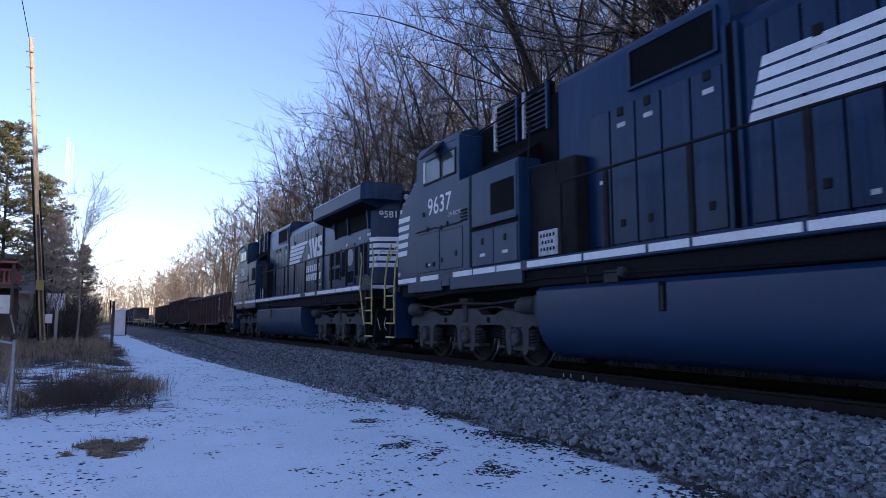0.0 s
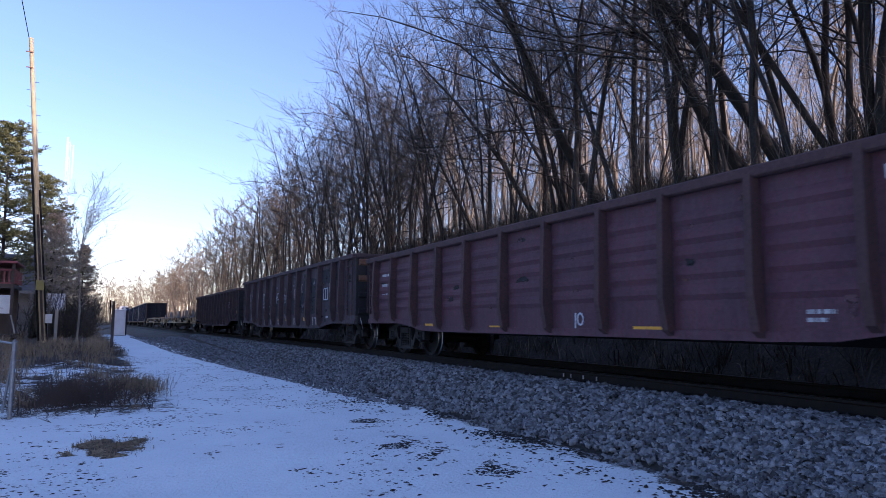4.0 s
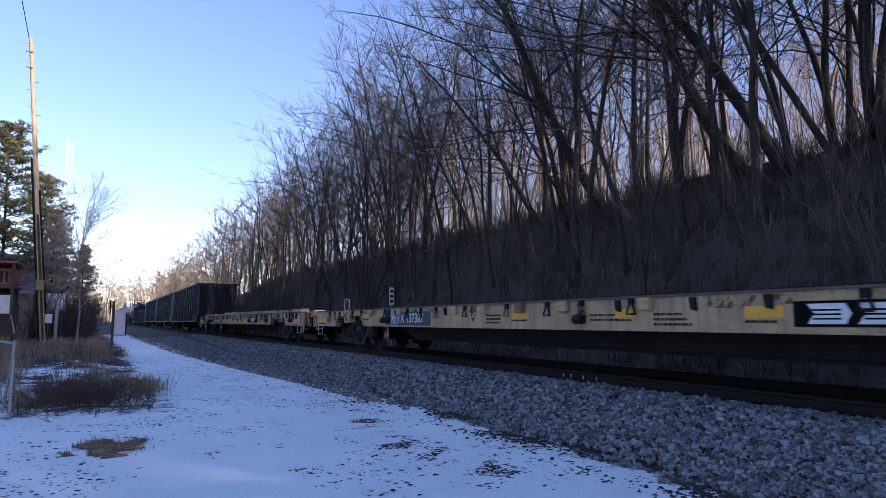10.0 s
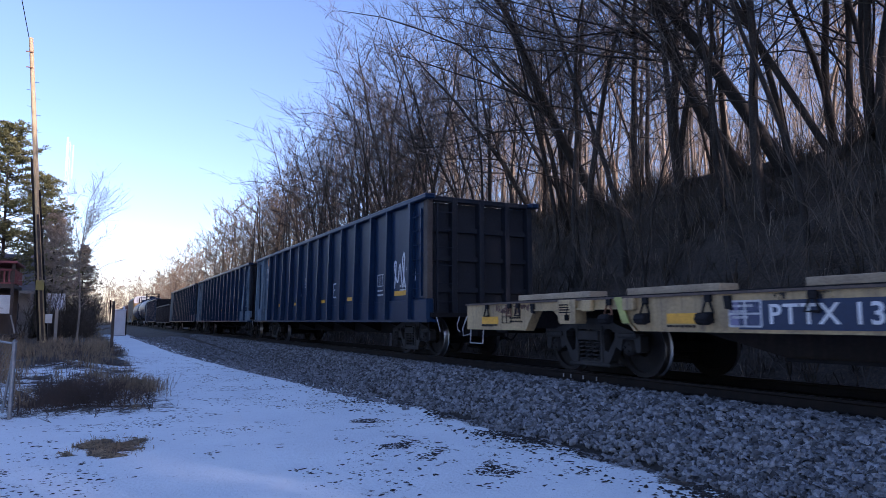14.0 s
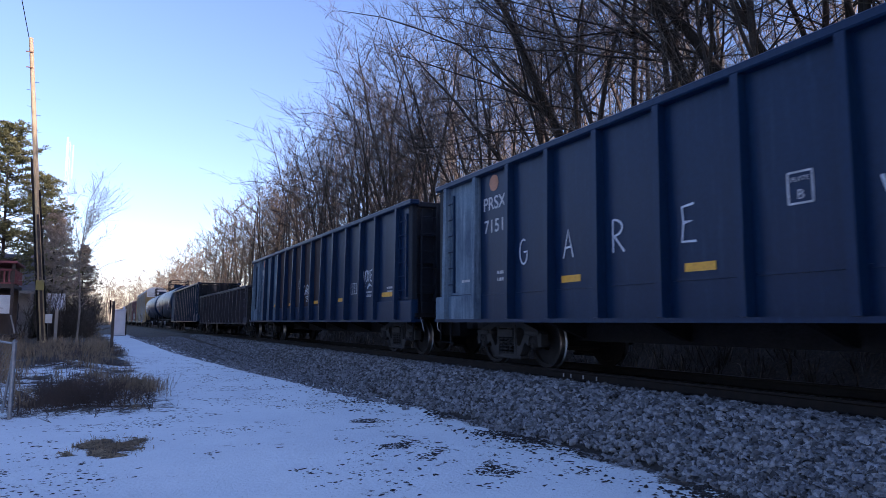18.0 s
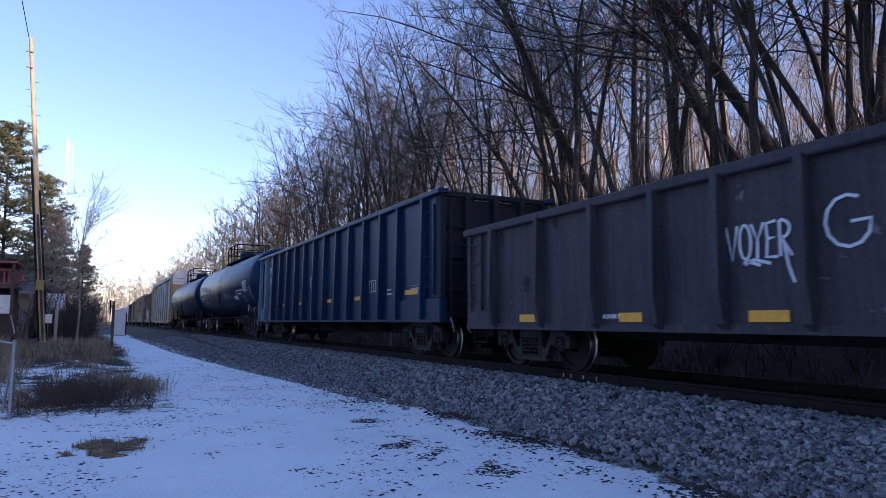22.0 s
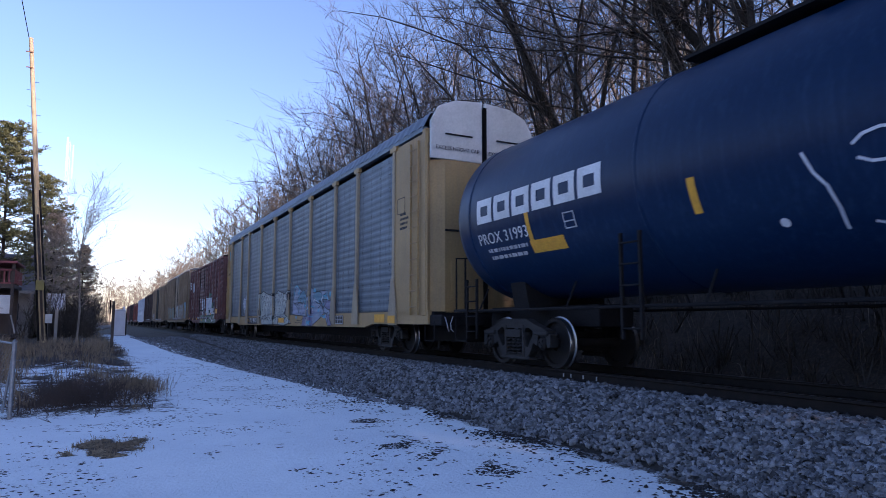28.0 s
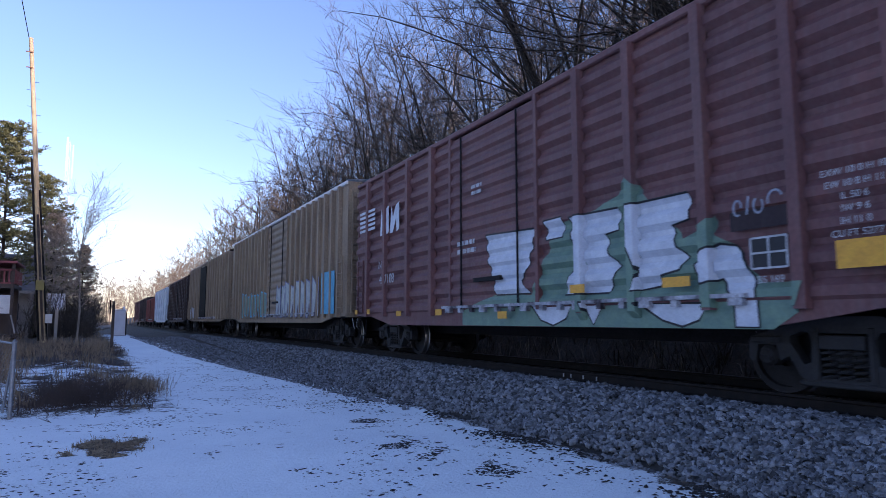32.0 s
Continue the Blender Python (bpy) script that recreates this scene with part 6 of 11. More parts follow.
locomotive(4.82, "9637", "dark blue-black diesel locomotive with white stripes, paler cab", "D9-40CW")
locomotive(27.85, "9581", "weathered dark blue diesel locomotive with yellow grab rails", "D9-44CW")

# ---- the low gondolas ----
M["oxide"] = material("weathered oxide red paint", (0.13, 0.043, 0.054), 0.75, other=(0.07, 0.031, 0.042), spread=0.5, scale=1.2, fine=25, grain=0.15, bump=0.1, streak=0.5, streak_color=(0.1, 0.068, 0.075))
M["oxide_post"] = material("rusted oxide red posts", (0.087, 0.0377, 0.0362), 0.8, other=(0.0508, 0.029, 0.029), spread=0.5, scale=2, fine=25, grain=0.2, bump=0.15)
M["worn_black"] = material("rust-stained black paint", (0.026, 0.022, 0.03), 0.7, spec=0.25, other=(0.085, 0.058, 0.062), spread=0.5, scale=1.1, fine=25, grain=0.18, bump=0.12, streak=0.5, streak_color=(0.17, 0.13, 0.135))
M["worn_post"] = material("rusty dark posts", (0.05, 0.038, 0.044), 0.8, spec=0.25, other=(0.1, 0.065, 0.064), spread=0.5, scale=2, fine=25, grain=0.2, bump=0.15)
M["mauve"] = material("faded mauve-brown paint", (0.078, 0.044, 0.05), 0.7, spec=0.25, other=(0.026, 0.019, 0.028), spread=0.55, scale=0.9, fine=25, grain=0.15, bump=0.12, streak=0.35, streak_color=(0.13, 0.08, 0.082))
M["mauve_post"] = material("dark worn posts", (0.045, 0.034, 0.04), 0.8, spec=0.25, other=(0.085, 0.058, 0.056), spread=0.4, scale=2, fine=25, grain=0.2, bump=0.15)
M["graphite"] = material("dull graphite paint", (0.02, 0.021, 0.03), 0.6, spec=0.25, other=(0.05, 0.043, 0.052), spread=0.4, scale=1.0, fine=25, grain=0.15, bump=0.1, streak=0.35, streak_color=(0.11, 0.09, 0.085))

M["blue_black"] = material("blue-black overpaint", (0.009, 0.01, 0.018), 0.6, other=(0.016, 0.016, 0.024), spec=0.3, scale=2, fine=25, grain=0.15)
M["teal_wash"] = material("thin teal paint", (0.03, 0.08, 0.11), 0.7, other=(0.03, 0.035, 0.045), spread=0.25, scale=6, fine=30, grain=0.15)


M["rust"] = material("orange-brown rust", (0.24, 0.11, 0.05), 0.85, other=(0.14, 0.07, 0.045), scale=2.5, fine=30, grain=0.2, bump=0.2)


def flaking(name, color, amount, scale):
    """Paint that has flaked away in patches."""
    m = material(name, color, 0.75, scale=4, fine=30, grain=0.15, bump=0.0)
    n, l = m.node_tree.nodes, m.node_tree.links
    tex = n.new("ShaderNodeTexNoise")
    tex.inputs["Scale"].default_value, tex.inputs["Detail"].default_value, tex.inputs["Roughness"].default_value = scale, 5, 0.7
    l.new(n.new("ShaderNodeTexCoord").outputs["Object"], tex.inputs["Vector"])
    cut = n.new("ShaderNodeMapRange")
    cut.inputs["From Min"].default_value, cut.inputs["From Max"].default_value = amount - 0.03, amount + 0.03
    l.new(tex.outputs["Fac"], cut.inputs["Value"])
    l.new(cut.outputs["Result"], n["Principled BSDF"].inputs["Alpha"])
    return m


M["flaked"] = flaking("flaked white lettering", (0.42, 0.37, 0.36), 0.44, 7)
M["flaked_thin"] = flaking("thin chalky paint flakes", (0.13, 0.12, 0.14), 0.56, 11)
M["soot_flake"] = flaking("soot stain", (0.016, 0.014, 0.015), 0.48, 9)
M["rust_flake"] = flaking("rust stain", (0.14, 0.065, 0.045), 0.53, 7)
M["black_flake"] = flaking("flaking black overpaint", (0.009, 0.01, 0.016), 0.4, 4)
M["oxide_pale"] = flaking("faded red primer spots", (0.15, 0.07, 0.075), 0.52, 6)
M["pale_mauve"] = flaking("chalky mauve paint", (0.16, 0.11, 0.12), 0.4, 5)
M["blue_patch"] = material("dark blue painted patch", (0.006, 0.03, 0.085), 0.6, other=(0.01, 0.03, 0.07), spec=0.3, scale=3, fine=25, grain=0.15)
M["rust_red"] = flaking("flaking red primer", (0.1, 0.028, 0.026), 0.42, 2.2)


def patch_of(car, x, c, outline, mat, label):
    """A painted patch of any outline on the near side."""
    return part("paint_patch", Shape().prism([(p - c, z) for p, z in outline], "x", x - 0.003, x + 0.002), mat, car, label)


def scratches(rng, n, wide, tall):
    """Small loose scrape marks."""
    return tangle(rng, n + 1, wide * 0.6, tall * 0.6)


def put(lines, s0, z0, wide, tall, c):
    """Fit strokes drawn in a unit square into a place on the near side: s0 their far edge along the train."""
    u = max(p for ln in lines for p, _ in ln) or 1.0
    return [[(s0 - c - p / u * wide, z0 + q * tall) for p, q in ln] for ln in lines]


def sprayed(car, x, c, lines, s0, z0, wide, tall, width, mat, label="white sprayed graffiti scrawl"):
    ob = part("graffiti", strokes(put(lines, s0, z0, wide, tall, c), width, 0.0), mat, car, label)
    ob.matrix_basis = pose(x - 0.012, 0, 0)
    return ob


def wear(car, x, c, rng, n, s0, s1, z0, z1, mats, size=(0.15, 0.6)):
    """Loose scrapes and flaked paint spots over a side."""
    for _ in range(n):
        p, z, w, t = rng.uniform(s0, s1), rng.uniform(z0, z1), rng.uniform(*size), rng.uniform(0.06, 0.4)
        outline = [(p + w * 0.5 * math.cos(a) * rng.uniform(0.5, 1.1), z + t * 0.5 * math.sin(a) * rng.uniform(0.5, 1.1)) for a in [0.7 * q for q in range(9)]]
        patch_of(car, x - rng.uniform(0.0, 0.004), c, outline, M[rng.choice(mats)], "flaked paint spot")


def build_gondolas():
    W, S = M["spray_white"], M["stencil"]
    x = -1.506
    # oxide red gondola
    car, c, rng = open_car("gondola", "oxide red low-sided gondola with corrugated panels", 40.5, 57.3, 2.6, 0.64, 0.82,
                           [40.62, 42.02, 43.6, 44.83, 46.15, 47.39, 48.76, 50.1, 51.5, 52.8, 54.1, 55.4, 56.6], M["oxide"], M["oxide_post"], 1, ridges=5, ridge_from=43.5)
    part("emblem", strokes([arc(42.9 - c, 1.93, 0.2, 0.19, 200, -40, 12), [(43.1 - c, 1.9), (43.08 - c, 1.75), (43.0 - c, 1.66)]], 0.13, 0.0), W, car, "white curved emblem").matrix_basis = pose(x - 0.008, 0, 0)
    for z in (1.6, 1.69):
        patch(car, x, 43.42 - c, 43.02 - c, z, z + 0.06, W, "emblem_bar", "white emblem bar")
    for k in range(7):
        patch(car, x, 43.43 - 0.098 * k - c, 43.36 - 0.098 * k - c, 2.19, 2.33, W, "name_bar", "white letter-sized bar")
    patch(car, x, 42.73 - c, 42.24 - c, 1.36, 1.67, M["teal_wash"], "stencil_panel", "dull teal inspection panel")
    table(car, x - 0.008, 42.74 - c, 1.68, 0.5, 0.33, S, 2, 1, 0.03)
    for s0, s1, z0, z1 in ((41.36, 41.82, 1.12, 1.38), (42.57, 43.06, 0.79, 0.9), (46.31, 46.85, 0.68, 0.78), (50.25, 50.72, 0.68, 0.77), (53.2, 53.6, 0.7, 0.8)):
        patch(car, x, s1 - c, s0 - c, z0, z1, M["yellow"])
    bars(car, x, 41.67 - c, 0.99, 0.42, 1, 0.1, 0.05, S, rng)
    bars(car, x, 44.3 - c, 0.97, 0.34, 2, 0.045, 0.04, S, rng)
    bars(car, x, 43.18 - c, 0.98, 0.3, 2, 0.035, 0.03, S, rng)
    bars(car, x, 42.5 - c, 0.98, 0.3, 2, 0.035, 0.03, S, rng)
    bars(car, x, 56.3 - c, 2.1, 0.9, 3, 0.16, 0.1, S, rng)
    sprayed(car, x, c, [[(0.05, 0), (0.1, 1)], arc(0.6, 0.7, 0.3, 0.28, 60, 420)], 48.12, 0.66, 0.2, 0.32, 0.03, W)
    wear(car, x, c, rng, 26, 41, 56.8, 0.8, 2.3, ("rust_flake", "soot_flake", "oxide_pale"), (0.1, 0.5))

    # rust-stained black gondola
    car, c, rng = open_car("gondola", "rust-stained black gondola with graffiti and yellow patches", 58.5, 75.4, 2.88, 0.62, 0.8,
                           [59.6, 60.4, 61.9, 63.27, 64.6, 65.9, 67.17, 68.5, 69.78, 71.12, 72.5, 74.0], M["worn_black"], M["worn_post"], 2, end_mat=M["rust"])
    for outline in ([(64.04, 2.35), (63.72, 2.54), (63.4, 2.5), (63.42, 1.12), (64.4, 1.16), (64.36, 1.9), (64.1, 2.15)], [(65.7, 1.9), (65.37, 1.66), (64.79, 1.96), (64.71, 1.12), (65.68, 1.1)],
                    [(66.9, 1.86), (66.0, 1.9), (66.02, 1.15), (66.9, 1.12)], [(68.35, 1.75), (67.3, 1.7), (67.3, 1.08), (68.3, 1.06)], [(69.6, 1.62), (68.7, 1.66), (68.66, 1.05), (69.6, 1.05)],
                    [(70.92, 2.02), (70.0, 2.03), (70.0, 1.1), (70.9, 1.08)], [(63.1, 2.42), (62.05, 2.3), (62.05, 1.2), (63.1, 1.1)], [(61.7, 2.6), (60.6, 2.62), (60.6, 2.2), (61.1, 2.1), (61.7, 2.25)], [(60.2, 2.6), (59.75, 2.6), (59.75, 1.4), (60.2, 1.4)]):
        patch_of(car, x, c, outline, M["black_flake"], "black overpainted patch")
    patch_of(car, x - 0.006, c, [(65.1, 2.38), (64.82, 2.37), (64.84, 2.02), (65.09, 2.04)], M["teal_wash"], "thin teal sprayed patch")
    patch_of(car, x - 0.006, c, [(61.02, 2.1), (60.9, 2.12), (60.8, 1.4), (60.98, 1.4)], M["flaked"], "scraped pale streak")
    patch_of(car, x - 0.004, c, [(61.62, 2.0), (61.1, 2.0), (61.1, 1.5), (61.62, 1.5)], M["blue_black"], "dark inspection panel")
    table(car, x - 0.01, 61.58 - c, 1.96, 0.43, 0.38, W, 2, 1, 0.028)
    bars(car, x - 0.006, 61.55 - c, 1.6, 0.36, 1, 0.03, 0.02, W, rng)
    for s0, s1, z0, z1 in ((59.64, 60.12, 1.1, 1.36), (63.55, 64.02, 0.87, 1.0), (66.13, 66.6, 0.86, 1.0), (67.43, 67.9, 0.86, 1.0), (69.95, 70.5, 0.87, 1.0)):
        patch(car, x - 0.006, s1 - c, s0 - c, z0, z1, M["yellow"])
    patch_of(car, x, c, [(74.7, 1.36), (74.15, 1.36), (74.15, 1.62), (74.35, 1.6), (74.42, 1.5), (74.7, 1.46)], M["yellow"], "worn yellow reflective patch")
    # letters half lost, tags and drips
    for word, s0, z0, w, t in (("CR", 73.8, 1.85, 0.7, 0.34), ("eTe", 73.75, 1.46, 0.95, 0.22), ("CA", 71.95, 1.85, 0.4, 0.3), ("e", 71.9, 1.42, 0.35, 0.26), ("RCe", 73.5, 0.82, 0.85, 0.34)):
        sprayed(car, x, c, spaced(word, 0.3), s0, z0, w, t, 0.045, M["flaked"], "flaked white painted letters")
    sprayed(car, x, c, spaced("RTC", 0.05) + [[(0.1, -0.1), (1.8, 0.05)], [(0.3, -0.5), (1.6, -0.15), (0.6, -0.6)]], 70.86, 1.68, 0.78, 0.42, 0.03, W)
    sprayed(car, x, c, spaced("eTY", 0.1) + [[(0.2, 0.3), (2.4, 0.5)]], 68.3, 1.62, 0.92, 0.42, 0.026, W)
    sprayed(car, x, c, spaced("CV", 0.2), 66.95, 1.6, 0.32, 0.34, 0.028, W)
    sprayed(car, x, c, [arc(0.5, 0.9, 0.5, 0.14, 170, 20, 8)], 66.5, 1.68, 0.4, 0.2, 0.03, W)
    sprayed(car, x, c, [[(0.2, 1.0), (0.45, 0.6), (0.4, 0.3), (0.7, 0.0)], [(0.6, 0.25), (0.95, 0.05)]], 66.34, 1.02, 0.16, 0.42, 0.05, W, "white paint drip")
    patch_of(car, x - 0.004, c, [(66.3, 0.84), (66.02, 0.92), (66.0, 0.62), (66.4, 0.62)], M["flaked"], "white splashed paint")
    sprayed(car, x, c, spaced("GVO", 0.1), 69.25, 0.68, 0.56, 0.26, 0.028, W)
    sprayed(car, x, c, spaced("NVYO", 0.1), 68.0, 0.66, 0.6, 0.24, 0.026, W)
    sprayed(car, x, c, tangle(rng, 4, 1.0, 1.0), 70.5, 0.66, 0.55, 0.2, 0.022, W)
    sprayed(car, x, c, spaced("C", 0), 64.37, 1.94, 0.2, 0.3, 0.04, M["flaked"])
    sprayed(car, x, c, spaced("VY", 0), 65.41, 1.72, 0.2, 0.38, 0.04, M["flaked"])
    for p in (65.4, 65.15, 64.9, 64.7, 62.9, 62.5):
        patch_of(car, x - 0.003, c, [(p, 1.0), (p - 0.12, 1.0), (p - 0.1, 0.64), (p - 0.02, 0.64)], M["flaked"], "pale run of dirt")
    patch(car, x - 0.004, 61.33 - c, 61.11 - c, 0.96, 1.03, S, "stencil_patch", "small pale stencil")
    bars(car, x, 62.6 - c, 1.0, 0.3, 1, 0.07, 0.05, S, rng)
    wear(car, x, c, rng, 60, 59.0, 75, 0.75, 2.6, ("soot_flake", "flaked_thin", "rust_flake", "black_flake"), (0.1, 0.7))
    for _ in range(22):
        sprayed(car, x, c, scratches(rng, 3, 1.0, 1.0), rng.uniform(59.8, 74.6), rng.uniform(0.95, 2.3), rng.uniform(0.1, 0.35), rng.uniform(0.1, 0.35), rng.uniform(0.006, 0.012), M["spray_grey"], "faint scraped marks")

    # mauve-brown gondola with a deep belly
    car, c, rng = open_car("gondola", "faded mauve-brown gondola with deep sides and patchy lettering", 76.8, 93.6, 2.68, 0.6, 0.9,
                           [77.75, 78.59, 79.84, 80.87, 81.96, 83.06, 84.2, 85.3, 86.42, 87.52, 88.63, 89.75, 90.7, 92.0], M["mauve"], M["mauve_post"], 3, taper=1.9)
    patch_of(car, x - 0.003, c, [(79.25, 2.02), (78.7, 2.0), (78.72, 1.58), (79.25, 1.61)], M["blue_patch"], "dark blue painted patch")
    patch_of(car, x, c, [(79.72, 1.98), (79.27, 1.98), (79.28, 1.64), (79.72, 1.63)], M["blue_black"], "dark inspection panel")
    table(car, x - 0.006, 79.7 - c, 1.96, 0.42, 0.33, W, 2, 1, 0.028)
    patch_of(car, x, c, [(79.25, 2.16), (78.75, 2.2), (78.8, 2.04), (79.25, 2.04)], M["pale_mauve"], "faded pale paint")
    patch_of(car, x, c, [(79.2, 1.56), (78.7, 1.54), (78.68, 1.15), (79.2, 1.12)], M["pale_mauve"], "faded pale paint")
    patch(car, x, 79.38 - c, 79.13 - c, 1.06, 1.14, S, "stencil_patch", "small grey plate")
    for s0, s1, z0, z1 in ((78.67, 79.12, 0.97, 1.09), (82.01, 82.48, 0.63, 0.75), (84.27, 84.74, 0.68, 0.79), (86.72, 87.19, 0.71, 0.82), (87.93, 88.4, 0.65, 0.76), (90.01, 90.47, 0.87, 1.0)):
        patch(car, x - 0.008, s1 - c, s0 - c, z0, z1, M["yellow"])
    for p in (77.2, 92.8):
        patch_of(car, x - 0.004, c, [(p + 0.42, 1.3), (p, 1.3), (p, 1.8), (p + 0.1, 1.8), (p + 0.1, 1.44), (p + 0.42, 1.44)], M["yellow"], "yellow corner patch")
    for outline in ([(85.02, 2.46), (84.36, 2.39), (84.36, 1.91), (85.02, 1.9)], [(85.06, 1.75), (84.37, 1.72), (84.41, 0.74), (85.09, 0.73)], [(89.59, 2.4), (88.85, 2.4), (88.87, 0.78), (89.56, 0.8)], [(88.43, 2.4), (87.72, 2.4), (87.72, 0.75), (88.45, 0.75)],
                    [(87.31, 2.45), (86.6, 2.45), (86.6, 0.74), (87.35, 0.74)], [(83.95, 2.45), (83.2, 2.4), (83.2, 0.8), (83.95, 0.8)], [(82.76, 2.35), (82.2, 2.33), (82.23, 1.73), (82.74, 1.7)], [(81.8, 2.3), (81.2, 2.3), (81.2, 1.85), (81.75, 1.8)]):
        patch_of(car, x, c, outline, M["rust_red"], "flaking dull red paint")
    patch_of(car, x - 0.003, c, [(86.3, 2.38), (85.5, 2.42), (85.48, 1.45), (85.9, 1.36), (86.32, 1.4)], M["blue_black"], "dark blue-black overpainted patch")
    patch_of(car, x - 0.003, c, [(80.8, 2.3), (80.0, 2.3), (80.0, 1.5), (80.8, 1.5)], M["blue_black"], "dark blue-black overpainted patch")
    letters = (([[(83.9, 2.45), (83.5, 2.4)], [(83.88, 2.3), (83.86, 2.18)], [(83.9, 1.86), (83.5, 1.83)]], 0.1), ([[(84.64, 2.46), (84.52, 2.44), (84.58, 2.28)]], 0.09), ([[(83.5, 1.38), (83.82, 1.41), (83.8, 1.26), (83.56, 1.27), (83.46, 1.18), (83.54, 1.08), (83.8, 1.1)]], 0.085),
               ([[(84.86, 1.46), (84.86, 1.14), (84.7, 1.07), (84.54, 1.14), (84.54, 1.44)]], 0.09), ([[(85.7, 1.3), (85.86, 1.06)]], 0.1), ([[(87.14, 1.42), (87.14, 1.16), (86.95, 1.09), (86.76, 1.16), (86.76, 1.42)], [(87.1, 1.3), (86.8, 1.3)]], 0.09),
               ([[(87.26, 2.5), (87.28, 1.9)], [(86.8, 2.5), (86.86, 2.08)]], 0.1), ([[(88.22, 1.36), (88.2, 1.14), (88.04, 1.08), (87.9, 1.14), (87.88, 1.36), (88.22, 1.36)]], 0.09), ([[(88.37, 2.36), (88.2, 2.46), (87.95, 2.42), (87.98, 2.02)]], 0.1), ([[(89.5, 2.02), (89.5, 2.46), (89.1, 2.46), (89.05, 2.24), (89.45, 2.2)]], 0.1),
               ([[(82.7, 2.3), (82.4, 2.42), (82.25, 2.38)]], 0.09), ([[(81.42, 2.45), (81.3, 2.0)]], 0.08), ([[(82.7, 1.2), (82.25, 0.86)], [(82.3, 1.2), (82.7, 0.85)], [(82.6, 1.1), (82.25, 1.15)], [(82.62, 0.9), (82.28, 0.84)]], 0.06))
    for lines, w in letters:
        for ln in lines:
            part("graffiti", strokes([[(p - c, z) for p, z in ln]], w, 0.0), M["flaked"], car, "flaked white painted letter").matrix_basis = pose(x - 0.01, 0, 0)
    sprayed(car, x, c, spaced("GOO", 0.15), 89.46, 1.24, 0.58, 0.22, 0.035, S, "faded white lettering")
    sprayed(car, x, c, [[(0.5, 1), (0.5, 0)], [(0.2, 0.35), (0.5, 0), (0.85, 0.35)]], 85.84, 0.63, 0.22, 0.28, 0.05, M["spray_white"], "white sprayed arrow")
    bars(car, x, 81.8 - c, 1.5, 0.7, 4, 0.06, 0.05, M["spray_grey"], rng)
    bars(car, x, 90.6 - c, 1.3, 0.5, 3, 0.05, 0.05, M["spray_grey"], rng)
    bars(car, x, 91.6 - c, 1.2, 0.6, 3, 0.06, 0.06, M["spray_grey"], rng)
    wear(car, x, c, rng, 46, 77.6, 93.0, 0.75, 2.5, ("soot_flake", "flaked_thin", "rust_flake", "rust_red"), (0.1, 0.6))

    # graphite gondola with white scrawls
    car, c, rng = open_car("gondola", "dull graphite gondola with white graffiti letters", 214.3, 231.3, 2.7, 0.72, 0.74,
                           [215.33, 216.28, 217.5, 218.59, 219.72, 220.73, 221.79, 222.9, 223.94, 225.02, 226.05, 227.3, 228.7, 230.2], M["graphite"], M["graphite"], 4, flat_low=True)
    for s0, s1, z0, z1 in ((215.42, 215.96, 0.79, 1.04), (217.63, 218.19, 0.85, 0.98), (219.75, 220.25, 0.85, 0.98), (222.0, 222.56, 0.83, 0.96), (224.22, 224.72, 0.84, 0.97), (226.4, 226.85, 0.84, 0.97), (228.9, 229.4, 0.84, 0.97)):
        patch(car, x - 0.004, s1 - c, s0 - c, z0, z1, M["yellow"])
    patch(car, x, 215.98 - c, 215.5 - c, 1.46, 1.78, M["blue_patch"], "stencil_panel", "dark blue inspection panel")
    table(car, x - 0.008, 216.0 - c, 1.79, 0.5, 0.34, W, 2, 1, 0.035)
    bars(car, x - 0.006, 215.92 - c, 1.52, 0.36, 1, 0.04, 0.03, W, rng)
    for g, s0, z0, w, t in (("G", 223.81, 1.58, 0.5, 0.52), ("A", 222.77, 1.5, 0.55, 0.62), ("R", 221.64, 1.46, 0.46, 0.66), ("e", 220.48, 1.48, 0.5, 0.58)):
        sprayed(car, x, c, spaced(g), s0, z0, w, t, 0.035, W)
    sprayed(car, x, c, spaced("VOYER", 0.02), 218.47, 1.68, 0.86, 0.36, 0.04, W)
    sprayed(car, x, c, spaced("*2017", 0.02), 218.44, 1.38, 0.72, 0.26, 0.036, W)
    sprayed(car, x, c, [arc(0.5, 0.5, 0.5, 0.4, 0, 360, 10)], 218.2, 2.1, 0.2, 0.1, 0.025, W)
    sprayed(car, x, c, [[(0, 0.3), (0.4, 0.9), (1, 0.5)]], 218.08, 1.28, 0.25, 0.08, 0.03, W)
    sprayed(car, x, c, spaced("VOYER", 0.02), 224.98, 1.55, 0.84, 0.4, 0.036, W)
    sprayed(car, x, c, [[(0.0, 0.8), (0.6, 1.0), (1.4, 0.6)], [(0.1, 0.62), (0.3, 0.85), (0.9, 0.5)], [(2.1, 2.0), (2.25, 0.3), (2.5, -1.0)]], 224.75, 1.4, 0.62, 0.14, 0.036, W)
    sprayed(car, x, c, tangle(rng, 5, 1.0, 1.0), 219.42, 0.8, 0.8, 0.3, 0.035, W)
    # a plain white painted patch with thin lines below it
    patch_of(car, x, c, [(219.56, 1.85), (219.5, 1.72), (218.86, 1.7), (218.76, 1.82), (218.74, 2.12), (218.86, 2.28), (219.1, 2.34), (219.4, 2.3), (219.56, 2.14)], W, "plain white sprayed patch")
